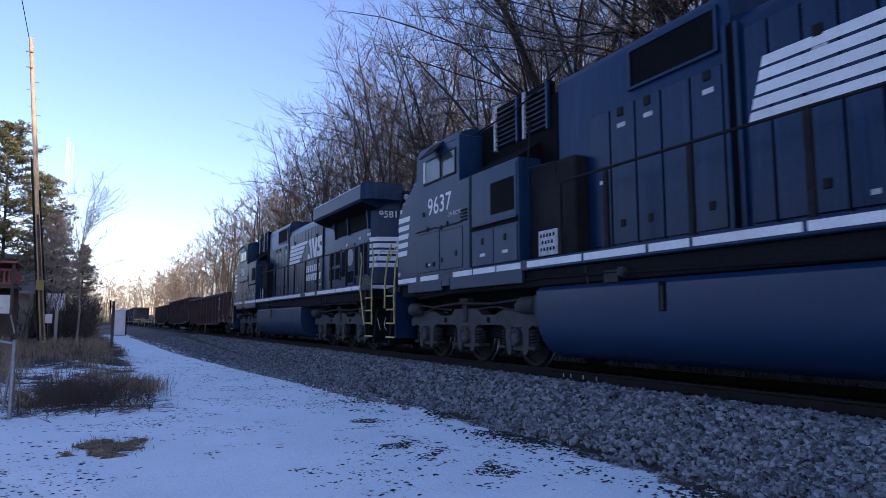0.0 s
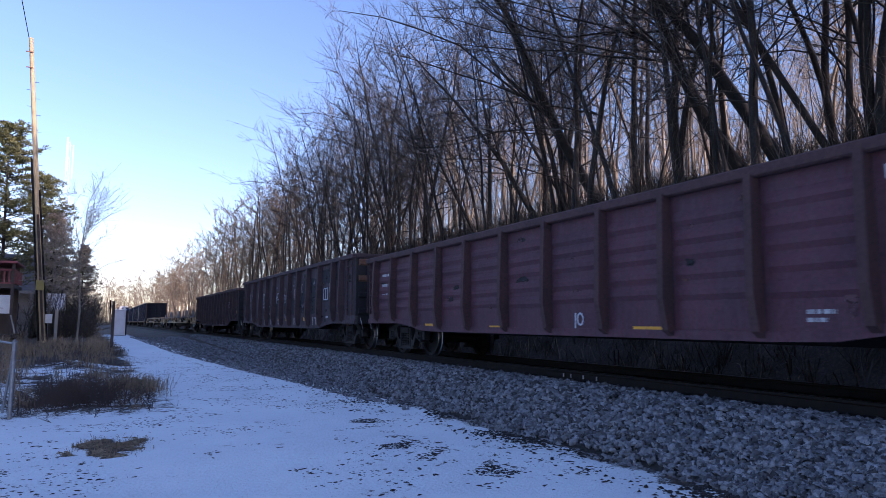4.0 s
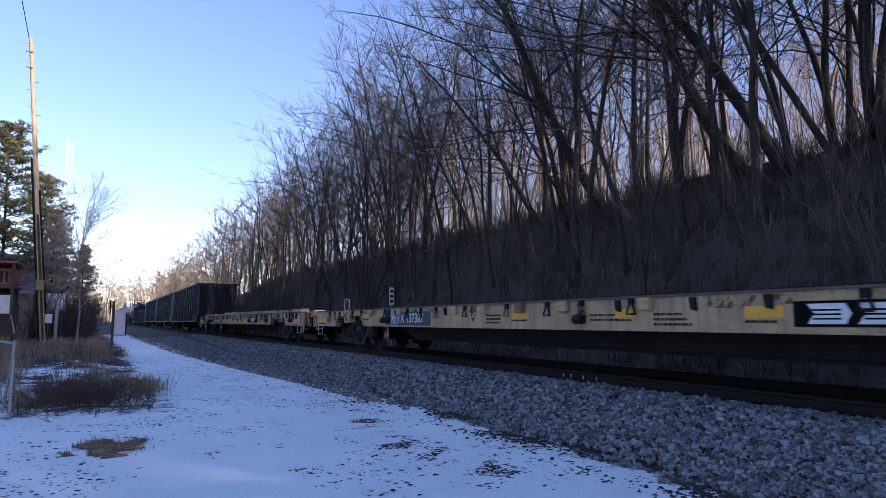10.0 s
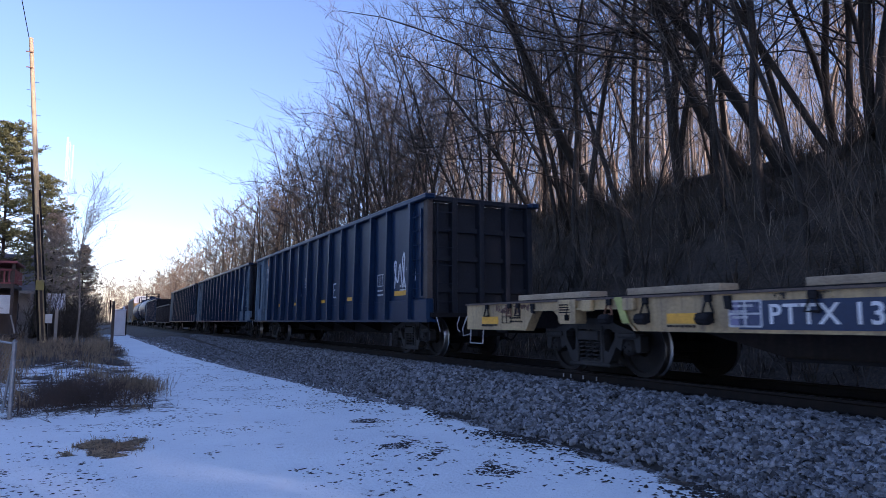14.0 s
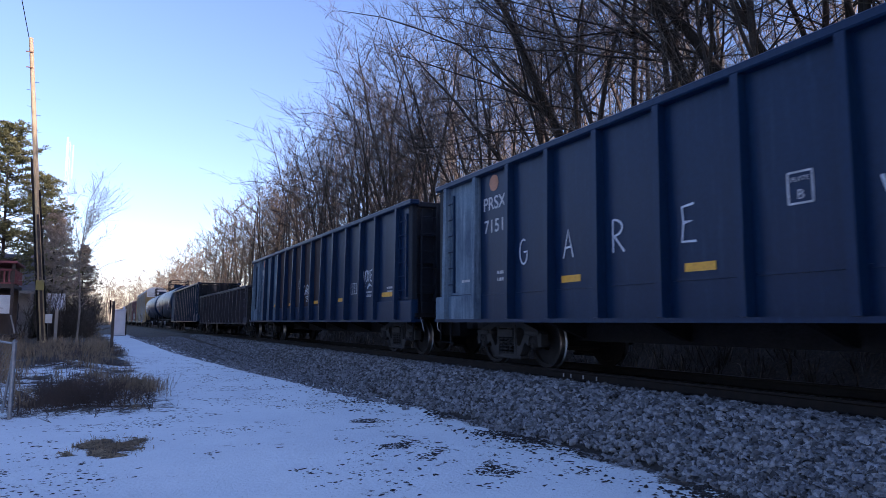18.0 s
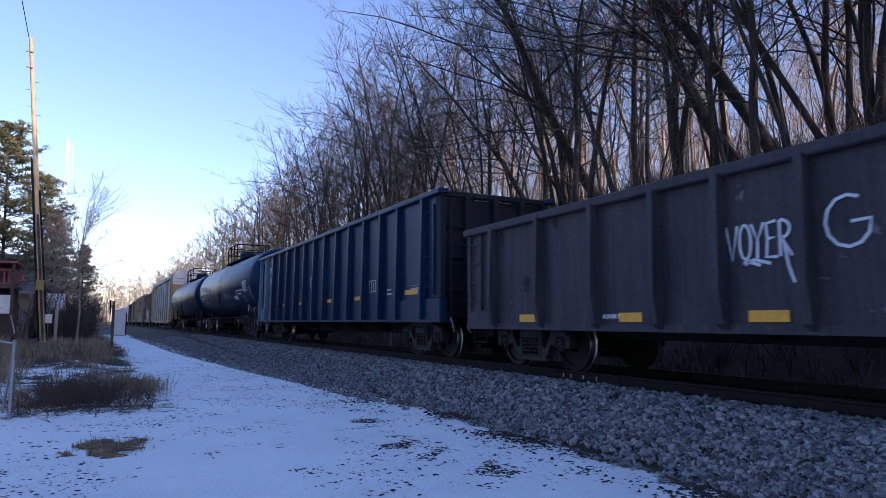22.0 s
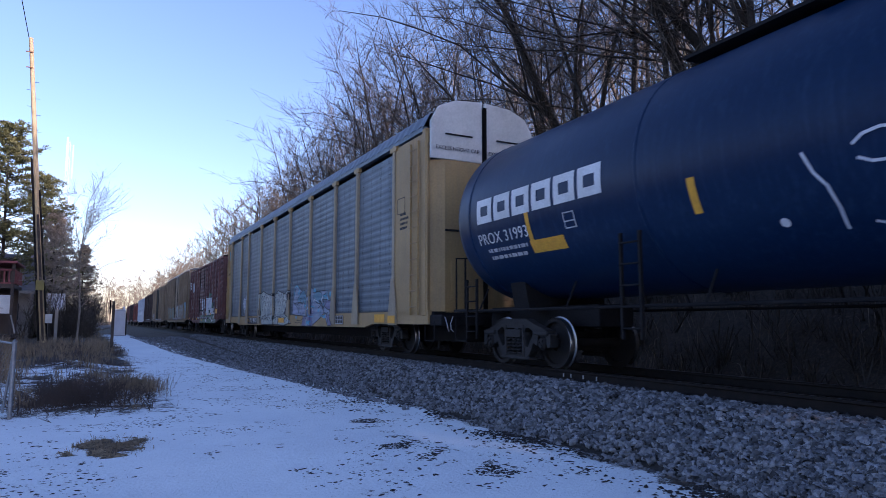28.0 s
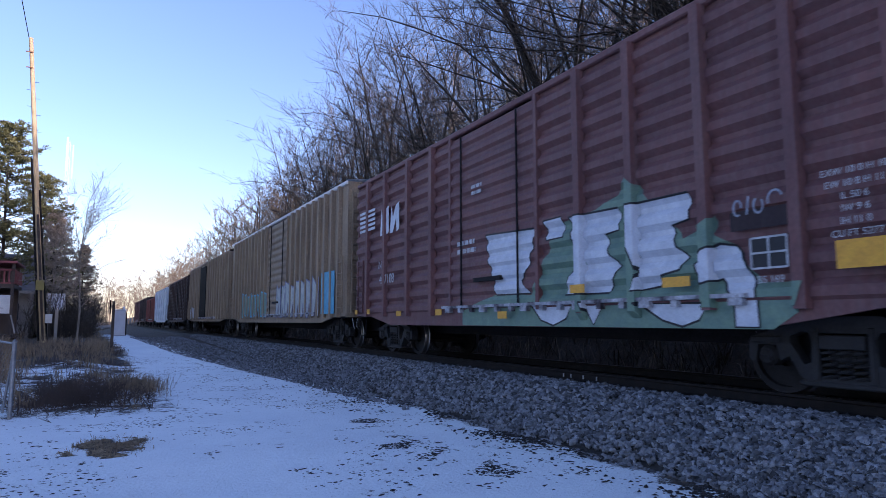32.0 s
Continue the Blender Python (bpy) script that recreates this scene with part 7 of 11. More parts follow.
    sprayed(car, x, c, [[(0.05, 1), (0.15, 0)], [(0.95, 1), (0.85, 0.1)], [(0.4, 0.98), (0.44, 0.1)], [(0.66, 0.98), (0.62, 0.2)], [(0.2, 0.05), (0.5, -0.02), (0.8, 0.08)]], 219.46, 1.12, 0.62, 0.58, 0.035, W, "white sprayed lines")
    sprayed(car, x, c, tangle(rng, 4, 1.0, 1.0), 216.98, 1.28, 0.4, 0.4, 0.014, M["spray_grey"], "faint scraped marks")
    patch(car, x, 216.87 - c, 216.64 - c, 1.1, 1.17, S, "stencil_patch", "small pale stencil")
    bars(car, x, 227.2 - c, 0.95, 0.6, 1, 0.06, 0.05, S, rng)
    wear(car, x, c, rng, 30, 215, 230.8, 0.85, 2.5, ("soot_flake", "flaked_thin", "rust_flake"), (0.1, 0.5))


build_gondolas()

# ---- high-sided gondolas ----
M["navy"] = material("navy blue-black paint", (0.003, 0.0165, 0.05), 0.38, spec=0.21, other=(0.006, 0.024, 0.06), spread=0.4, scale=0.6, fine=20, grain=0.1, bump=0.05, streak=0.45, streak_color=(0.03, 0.065, 0.115), streak_low=0.54)
M["navy_worn"] = material("chalky scraped blue paint", (0.012, 0.035, 0.075), 0.6, spec=0.3, other=(0.13, 0.19, 0.24), spread=0.45, scale=0.9, fine=25, grain=0.12, bump=0.08, streak=0.8, streak_color=(0.25, 0.32, 0.37), streak_low=0.47)
M["navy_brown"] = material("navy paint with brown rust bloom", (0.022, 0.016, 0.022), 0.6, spec=0.2, other=(0.045, 0.025, 0.024), spread=0.5, scale=0.7, fine=20, grain=0.12, bump=0.06, streak=0.3, streak_color=(0.09, 0.07, 0.06))
M["end_tan"] = material("weathered tan end post", (0.075, 0.06, 0.05), 0.8, other=(0.05, 0.04, 0.036), scale=2, fine=25, grain=0.15)
M["end_dark"] = material("dark blue-black end steel", (0.008, 0.012, 0.02), 0.7, other=(0.018, 0.02, 0.026), spread=0.5, spec=0.25, scale=1.5, fine=20, grain=0.15, bump=0.06)
M["orange"] = material("faded orange disc", (0.5, 0.2, 0.1), 0.6, other=(0.4, 0.18, 0.1), scale=5, fine=30)
POSTS = [1.14, 2.58, 3.75, 5.0, 6.28, 7.52, 8.75, 10.0, 11.25, 12.5, 13.75, 14.98, 16.2, 17.42, 18.7]


def high_car(front_s, number, words, seed, worn_front=0, worn_rear=2, brown=(), pale_post=False, box_at=3.46):
    L = 19.25
    car = thing("high_gondola", words, "gondola", "high gondolas in the train")
    c = front_s + L / 2
    add_car(car, c)
    a, b = -L / 2, L / 2
    rng = random.Random(seed)
    top, mid, low, half = 3.84, 1.4, 0.85, 1.46
    part("floor", Shape().box(-half, a + 0.3, 0.95, half, b - 0.3, 1.05), M["black_steel"], car)
    part("centre_sill", Shape().box(-0.35, a, 0.5, 0.35, b, 0.95), M["black_steel"], car)
    for k in range(6):
        y = -6 + 12 * k / 5
        part("cross_bearer", Shape().prism([(-half, 0.95), (half, 0.95), (0.4, 0.55), (-0.4, 0.55)], "y", y - 0.06, y + 0.06), M["black_steel"], car)
    cuts = [0.6] + POSTS + [L - 0.25]
    n = len(cuts) - 1
    for s in (-1, 1):
        for i in range(n):
            y0, y1 = a + cuts[i], a + cuts[i + 1]
            mat = M["navy_worn"] if i < worn_front or i >= n - worn_rear else (M["navy_brown"] if i in brown else M["navy"])
            part("side_panel", Shape().box(s * half - 0.02, y0, mid, s * half + 0.02, y1, top - 0.1), mat, car)
            if 0 < i < n:
                part("lower_panel", Shape().box(s * half - 0.03, y0, low + 0.04, s * half + 0.0, y1, mid - 0.03), mat if i >= n - worn_rear else M["navy"], car)
                part("ledge", Shape().box(min(s * half, s * (half + 0.05)), y0 + 0.1, mid - 0.04, max(s * half, s * (half + 0.05)), y1 - 0.1, mid), M["navy"], car)
        for p in POSTS:
            y = a + p
            mat = M["navy_worn"] if p > 17 and worn_rear else M["navy"]
            part("side_post", Shape().prism([(s * half, low + 0.03), (s * (half + 0.2), low + 0.05), (s * (half + 0.2), low + 0.5), (s * (half + 0.15), top - 0.1), (s * half, top - 0.1)], "y", y - 0.055, y + 0.055), mat, car)
        part("top_chord", Shape().box(min(s * (half - 0.1), s * (half + 0.16)), a + 0.2, top - 0.12, max(s * (half - 0.1), s * (half + 0.16)), b - 0.1, top, 0.02), M["navy"], car)
        part("side_sill", Shape().box(min(s * (half - 0.12), s * (half + 0.17)), a + 0.1, low - 0.02, max(s * (half - 0.12), s * (half + 0.17)), b - 0.1, low + 0.045), M["navy"], car)
        for e in (-1, 1):
            ye = a + 0.27 if e < 0 else b
            part("end_sill_box", Shape().box(min(s * (half - 0.1), s * (half + 0.1)), min(ye, ye - e * (2.25 if e < 0 else 1.85)), low + 0.02, max(s * (half - 0.1), s * (half + 0.1)), max(ye, ye - e * (2.25 if e < 0 else 1.85)), mid - 0.02, 0.02), M["navy_worn"] if (worn_rear > 0 if e > 0 else worn_front > 0) else M["navy"], car)
    for e in (-1, 1):
        ye = a + 0.58 if e < 0 else b - 0.3
        part("end_sheet", Shape().box(-half, ye - 0.02, 1.0, half, ye + 0.02, top - 0.15), M["end_dark"], car)
        for x in (-1.42, -0.75, 0.0, 0.75, 1.42):
            m = M["end_tan"] if pale_post and x < -1.2 and e < 0 else M["end_dark"]
            part("end_post", Shape().box(x - 0.07, min(ye, ye + e * 0.22), 1.0, x + 0.07, max(ye, ye + e * 0.22), top - 0.02, 0.01), m, car)
        for z in (1.6, 2.35, 3.05):
            part("end_bar", Shape().box(-half, min(ye, ye + e * 0.12), z - 0.06, half, max(ye, ye + e * 0.12), z + 0.06), M["end_dark"], car)
        part("end_chord", Shape().box(-half, min(ye, ye + e * 0.2), top - 0.14, half, max(ye, ye + e * 0.2), top - 0.01, 0.02), M["end_dark"], car)
        part("end_platform", Shape().box(-half, min(ye, ye + e * 0.4), 0.95, half, max(ye, ye + e * 0.4), 1.05), M["black_steel"], car)
        add_ladder(car, -half - 0.02, ye - e * 0.28, 1.45, top - 0.3, 6, M["navy_worn"] if e < 0 and worn_front else M["navy"], 0.4)
        add_ladder(car, -1.05, ye + e * 0.24, 1.1, top - 0.2, 6, M["end_dark"], 0.4, "end_ladder", end=True)
        add_coupler(car, ye + e * 0.45, e)
        add_truck(car, e * 7.45)
        add_step(car, -half, ye, 0.4)
    x = -half - 0.024
    S, W = M["stencil"], M["spray_white"]
    patch(car, x, a + (2.3 if worn_front == 0 else 1.8), a + 1.35, 1.5, 1.62, M["yellow"], label="orange-yellow reflective strip")
    for p in (5.5, 8.2, 11.72, 14.28):
        patch(car, x, a + p + 0.48, a + p, 1.47, 1.58, M["yellow"], label="orange-yellow reflective strip")
    table(car, x, a + box_at, 2.11 if box_at < 4 else 1.98, 0.5, 0.31, S, 3, 1)
    bars(car, x, a + 1.95, 1.76, 0.6, 2, 0.05, 0.05, S, rng)
    bars(car, x, a + 3.46, 1.7, 0.45, 2, 0.045, 0.07, S, rng)
    patch(car, x + 0.02, a + 3.38, a + 3.16, 1.0, 1.07, S, "stencil_patch", "small pale plate")
    y = a + 16.95
    lettering("PRSX", 0.36, S, car, side(x, a + 16.84, 3.12), bold=0.004)
    lettering(number, 0.36, S, car, side(x, a + 16.84, 2.67), bold=0.004, spacing=1.08)
    bars(car, x, a + 16.75, 1.8, 0.5, 2, 0.06, 0.07, S, rng)
    bars(car, x, y + 1.2, 1.7, 0.5, 1, 0.05, 0.07, S, rng)
    part("disc", Shape().lathe([(0.16, -0.005), (0.16, 0.002)], "x", (x, a + 16.84, 3.52), 20), M["orange"], car, "faded orange disc")
    table(car, x, a + 10.73, 2.44, 0.28, 0.34, S, 1, 1)
    lettering("PLATE", 0.075, S, car, side(x - 0.004, a + 10.59, 2.36), name="plate_mark")
    lettering("B", 0.15, S, car, side(x - 0.004, a + 10.59, 2.19), name="plate_mark")
    return car, c, x, a, rng


def feathered(car, x, rng, low, high, z0, z1):
    """Chalky paint with a ragged, brushed edge that leans in towards the top."""
    n = 26
    edge = []
    for k in range(n):
        u = k / (n - 1)
        y = high + (low + 0.45 - high) * u ** 1.25
        edge += [(y + rng.uniform(-0.03, 0.03), z0 + (z1 - z0) * u * 0.97), (y - rng.uniform(0.02, 0.16), z0 + (z1 - z0) * (u * 0.97 + 0.012))]
    foot = [(high + (low - high) * k / 9, z0 + (0.0 if k % 2 else rng.uniform(0.01, 0.06))) for k in range(9, 0, -1)]
    sheet = foot + edge + [(low, z1)]
    return part("worn_patch", Shape().prism(sheet[::-1], "x", x - 0.003, x + 0.001), M["chalk"], car, "chalky grey paint with brushed edges")


M["chalk"] = material("chalky grey-blue primer", (0.27, 0.33, 0.36), 0.75, spec=0.2, other=(0.16, 0.21, 0.25), spread=0.5, scale=1.5, fine=25, grain=0.15, bump=0.04, streak=0.5, streak_color=(0.24, 0.29, 0.32), streak_low=0.5)


def build_high_cars():
    W = M["spray_white"]
    # first: pale front post
    car, c, x, a, rng = high_car(153.1, "7164", "navy blue high-sided gondola with tan end post", 11, worn_rear=3, pale_post=True)
    scrawl(car, x, a + 2.35, 1.75, tangle(rng, 5, 1.3, 0.7), 1.0, 0.06, W)
    scrawl(car, x, a + 7.4, 1.62, spaced("E", 1), 0.45, 0.05, W)
    for i, g in enumerate("GAR"):
        scrawl(car, x, a + 11.6 - 1.25 * i, 1.62, spaced(g), 0.45, 0.05, W)
    # second: one tall sprayed letter to a panel
    car, c, x, a, rng = high_car(173.5, "7151", "navy blue high gondola with large white sprayed letters", 12, worn_front=1, worn_rear=2)
    feathered(car, x, rng, a + 1.22, a + 2.48, 1.46, 3.66)
    for g, p, z, t in (("G", 15.85, 1.86, 0.44), ("A", 14.57, 1.86, 0.45), ("R", 13.41, 1.84, 0.48), ("E", 12.12, 1.85, 0.48), ("V", 9.64, 1.8, 0.44), ("O", 8.31, 1.86, 0.42), ("Y", 7.08, 1.9, 0.56), ("E", 5.9, 1.88, 0.46), ("R", 4.57, 1.66, 0.68)):
        wide = 0.26 if t < 0.5 else 0.34
        sprayed(car, x, 0.0, spaced(g), a + p + wide / 2, z, wide, t, 0.034, W)
    sprayed(car, x, 0.0, [[(0, 0), (0.3, 0.6), (0.6, 0.1), (0.9, 1.0)]], a + 5.0, 2.2, 0.4, 0.25, 0.014, M["spray_grey"], "thin grey overspray")
    # third
    car, c, x, a, rng = high_car(193.9, "7149", "navy blue high gondola with brown rusty panels", 13, worn_rear=5, brown=(6, 7, 8, 9, 10), box_at=4.78)
    sprayed(car, x, 0.0, spaced("VOYER", 0.05), a + 3.72, 1.98, 0.92, 0.32, 0.04, W)
    sprayed(car, x, 0.0, [[(0.0, 0.1), (0.5, 1.0), (1.0, 0.4)], [(0.1, 0.0), (0.6, 0.7)], [(-0.5, 0.5), (-0.4, 0.6)], [(-0.45, 1.2), (-0.4, 1.3)]], a + 3.4, 1.78, 0.35, 0.13, 0.035, W)
    bars(car, x, a + 3.4, 1.62, 0.45, 1, 0.05, 0.05, M["spray_grey"], rng)
    sprayed(car, x, 0.0, spaced("GARE", -0.05), a + 9.98, 1.84, 0.8, 0.34, 0.04, W)
    sprayed(car, x, 0.0, [[(0, 0.8), (0.7, 1.0), (0.3, 0.5), (1.0, 0.6), (0.2, 0.0), (0.8, 0.1)]], a + 9.75, 1.58, 0.5, 0.2, 0.03, W)
    # fourth, behind the graphite gondola
    car, c, x, a, rng = high_car(232.3, "7157", "plain navy blue high-sided gondola with faint streaks", 14, worn_rear=3, box_at=4.78)
    patch(car, x, a + 2.1, a + 1.5, 1.72, 2.2, M["loco_black"], "paint_patch", "black overpainted patch")


build_high_cars()

# ---- flat cars ----
M["cream"] = material("grimy cream paint", (0.5, 0.35, 0.165), 0.65, other=(0.3, 0.205, 0.105), spread=0.4, scale=1.3, fine=25, grain=0.14, bump=0.08, streak=0.8, streak_color=(0.09, 0.066, 0.052), streak_low=0.5)
M["deck"] = material("worn rusty deck", (0.12, 0.085, 0.065), 0.85, other=(0.08, 0.06, 0.05), scale=1.5, fine=30, grain=0.25, bump=0.2)
M["plank"] = material("pale timber dunnage", (0.36, 0.28, 0.18), 0.8, other=(0.24, 0.18, 0.12), scale=3, fine=40, grain=0.2, bump=0.2, per_object=0.3)
M["strap"] = material("faded yellow-green webbing", (0.45, 0.45, 0.14), 0.8, scale=5, fine=40)


M["sooty_sill"] = material("sooty brown sill steel", (0.028, 0.023, 0.022), 0.8, spec=0.2, other=(0.016, 0.014, 0.015), spread=0.5, scale=1.2, fine=25, grain=0.2, bump=0.1, streak=0.4, streak_color=(0.05, 0.036, 0.03))
M["orange_rust"] = material("orange paint going rusty", (0.55, 0.25, 0.04), 0.75, other=(0.2, 0.09, 0.04), spread=0.35, scale=3, fine=30, grain=0.2, bump=0.15, streak=0.6, streak_color=(0.06, 0.035, 0.025))
M["sign_snow"] = material("lump of clean snow", (0.86, 0.87, 0.88), 0.8, other=(0.8, 0.82, 0.84), scale=6, fine=30, grain=0.05)


def flat_car(front_s, rear_s, number, words, seed, planks, amber, housing):
    """A long flush-deck flat car. amber: reflectors (from, to, low, high) along the train; housing: a rusty end box in front."""
    L = rear_s - front_s
    car = thing("flat_car", words, "flat car", "flat cars in the train")
    c = (front_s + rear_s) / 2
    add_car(car, c)
    a, b = -L / 2, L / 2
    rng = random.Random(seed)
    h, K = 1.36, M["black_steel"]
    x = -h - 0.12
    part("deck", Shape().box(-h, a, 1.13, h, b, 1.19), M["deck"], car)
    part("centre_sill", Shape().prism([(a + 0.3, 0.72), (a + 5.2, 0.7), (a + 6.5, 0.4), (b - 6.5, 0.4), (b - 5.2, 0.7), (b - 0.3, 0.72), (b - 0.3, 1.12), (a + 0.3, 1.12)], "x", -0.62, 0.62), M["sooty_sill"], car)
    part("sill_flange", Shape().box(-0.7, a + 6.5, 0.37, 0.7, b - 6.5, 0.41), K, car)
    ends = {-1: (2.25, 2.6, 4.75, 5.05, 3.66, 4.1), 1: (2.1, 2.4, 4.5, 4.87, 3.12, 3.56)}
    for s in (-1, 1):
        x0, x1 = (h, h + 0.12) if s > 0 else (-h - 0.12, -h)
        for e in (-1, 1):
            ye = a if e < 0 else b
            f = lambda d: ye - e * d
            p0, p1, p2, p3, q0, q1 = ends[e]
            part("end_side", Shape().prism([(f(0), 0.69), (f(p0), 0.69), (f(p1), 1.03), (f(p1), 1.17), (f(0), 1.17)], "x", x0, x1), M["cream"], car)
            part("arch_flange", cast_plate([[(f(p0), 0.685), (f(p1), 1.025), (f(p2), 1.025), (f(p3), 0.715), (f(p3 - 0.05), 0.715), (f(p2 - 0.03), 1.05), (f(p1 + 0.03), 1.05), (f(p0 + 0.05), 0.685)]], x0 - 0.03, x1 + 0.03), M["cream"], car)
            part("truck_arch", Shape().box(x0, min(f(p1), f(p2)), 1.05, x1, max(f(p1), f(p2)), 1.17), M["cream"], car)
            pad = part("jack_pad", Shape().prism([(f(q0), 1.19), (f(q0), 0.86), (f(q0) - e * 0.05, 0.81), (f(q1) + e * 0.03, 0.81), (f(q1), 0.84), (f(q1), 1.19)], "x", x0 - 0.05, x1 + 0.05), M["cream"], car)
            part("pad_wedge", Shape().prism([(f(q0), 1.1), (f(q0 - 0.3), 1.1), (f(q0), 0.86)], "x", x0 + 0.01, x1 - 0.01), M["cream"], car)
            mid = f((q0 + q1) / 2)
            part("pad_hole", slab(s, h + 0.165, h + 0.175, mid - 0.07, mid + 0.05, 0.86, 0.95), M["louvre"], pad)
            bars_at = f(q1) if e < 0 else f(q0)
            if s < 0:
                bars(car, x - 0.052, bars_at - 0.04, 1.12, 0.3, 4, 0.02, 0.02, K, rng)
            # pale step under each corner
            part("sill_step", Shape().tube([(s * (h + 0.1), f(0.12), 0.7), (s * (h + 0.12), f(0.12), 0.42), (s * (h + 0.12), f(0.62), 0.42), (s * (h + 0.1), f(0.62), 0.7)], 0.011, 6), M["stencil"], car, "pale bent sill step")
        part("side_sill", Shape().prism([(a + ends[-1][2], 1.17), (a + ends[-1][2], 1.03), (a + ends[-1][3], 0.73), (b - ends[1][3], 0.73), (b - ends[1][2], 1.03), (b - ends[1][2], 1.17)], "x", x0, x1), M["cream"], car)
        part("bottom_flange", Shape().box(x0 - 0.02, a + 5.1, 0.715, x1 + 0.02, b - 4.9, 0.735), M["cream"], car)
        part("deck_edge", slab(s, h, h + 0.16, a, b, 1.17, 1.2), M["deck"], car)
        part("deck_lip", slab(s, h + 0.05, h + 0.15, a + 0.2, b - 0.2, 1.195, 1.215), K, car)
    # lashing rings, winches and stake pockets under the deck edge
    y = a + 0.7
    while y < b - 0.5:
        pick = rng.random()
        if pick < 0.55:
            ring = part("lashing_ring", Shape().tube([(x - 0.03, y - 0.075, 0.95), (x - 0.05, y + 0.075, 0.95), (x - 0.03, y + 0.015, 1.13), (x - 0.03, y - 0.015, 1.13), (x - 0.03, y - 0.075, 0.95)], 0.016, 5), K if rng.random() < 0.7 else M["rust"], car)
            part("ring_block", Shape().box(x - 0.05, y - 0.05, 1.08, x, y + 0.05, 1.17, 0.01), K, ring)
            if rng.random() < 0.35:
                part("winch", Shape().lathe([(0.05, -0.1), (0.075, -0.08), (0.075, 0.08), (0.05, 0.1)], "y", (x - 0.06, y + 0.05, 0.88), 8).box(x - 0.06, y - 0.06, 0.83, x, y + 0.15, 0.94), K, car)
        elif pick < 0.85:
            part("stake_pocket", Shape().box(x - 0.09, y - 0.11, 1.0, x, y + 0.11, 1.17, 0.012), M["cream"] if rng.random() < 0.6 else M["rust"], car)
        else:
            part("hook", Shape().prism([(y - 0.04, 1.15), (y + 0.05, 1.15), (y + 0.03, 1.0), (y - 0.06, 0.98)], "x", x - 0.04, x), K, car)
        y += rng.choice((0.28, 0.45, 0.8, 1.05))
    for p in range(9):
        y0, w, z0 = rng.uniform(a + 1, b - 1), rng.uniform(0.12, 0.35), rng.uniform(0.76, 0.95)
        part("soot_stain", Shape().prism([(y0, 1.16), (y0 + w, 1.16), (y0 + w * 0.8, z0 + 0.1), (y0 + w * 0.5, z0), (y0 + w * 0.15, z0 + 0.12)], "x", x - 0.004, x + 0.002), M["soot_flake"], car, "dark soot stain")
    for p in range(6):
        y0, w = rng.uniform(a + 1, b - 1), rng.uniform(0.5, 1.2)
        part("rust_stain", Shape().prism([(y0, 1.14), (y0 + w, 1.15), (y0 + w, 1.02), (y0 + w * 0.5, 0.98), (y0, 1.04)], "x", x - 0.003, x + 0.002), M["rust_flake"], car, "faint rust stain")
    for s0, s1, z0, z1 in amber:
        patch(car, x, s1 - c, s0 - c, z0, z1, M["yellow"], label="amber reflective patch")
        if s1 - s0 > 0.4:
            bars(car, x, s1 - c, z0 - 0.02, s1 - s0, 1, 0.028, 0.02, K, rng)
    patch(car, x, b - 6.5, b - 9.2, 0.755, 1.08, M["loco_tank"], "number_panel", "black panel behind the number")
    lettering(number, 0.31, M["white_paint"], car, side(x - 0.01, b - 7.85, 0.915), spacing=1.1, bold=0.004)
    # emblem: three plain block shapes with slits on a dark panel
    patch(car, x, a + 9.58, a + 7.85, 0.79, 1.06, M["louvre"], "emblem_panel", "black emblem panel")
    for k in range(3):
        y0 = a + 9.42 - 0.52 * k
        block = part("emblem_block", Shape().prism([(y0, 0.82), (y0 - 0.4, 0.82), (y0 - 0.46, 0.93), (y0 - 0.4, 1.03), (y0, 1.03), (y0 - 0.08, 0.93)], "x", x - 0.012, x - 0.007), M["white_paint"], car, "bold white emblem block")
        for z in (0.865, 0.91, 0.955):
            part("slit", Shape().box(x - 0.016, y0 - 0.36, z, x - 0.011, y0 - 0.06, z + 0.018), M["louvre"], block)
    for p in (6.05, 20.4):
        board = part("notice_board", Shape().box(x - 0.006, a + p, 0.79, x + 0.002, a + p + 0.42, 1.08), M["spray_violet"], car, "dark blue notice board")
        table(car, x - 0.008, a + p + 0.42, 1.08, 0.42, 0.29, M["stencil"], 2, 2)
        bars(board, x - 0.006, a + p + 0.38, 1.04, 0.3, 3, 0.03, 0.035, M["stencil"], rng)
    for p in (1.9, 3.0, 11.6, 12.9, 16.0, 20.0, 25.6, 26.6):
        bars(car, x, a + p, rng.uniform(0.92, 1.04), rng.uniform(0.4, 0.9), rng.randrange(2, 4), 0.032, 0.035, K, rng)
    table(car, x - 0.004, b - 1.35, 1.04, 0.3, 0.22, K, 2, 2, 0.014)
    # white plate between two black bars by the front end
    patch(car, x, a + 0.55, a + 0.3, 0.78, 1.08, M["stencil"], "tag_plate", "pale tag plate")
    for p in (0.18, 0.6):
        patch(car, x, a + p + 0.07, a + p, 0.76, 1.1, K, "tag_edge", "black bar beside the tag plate")
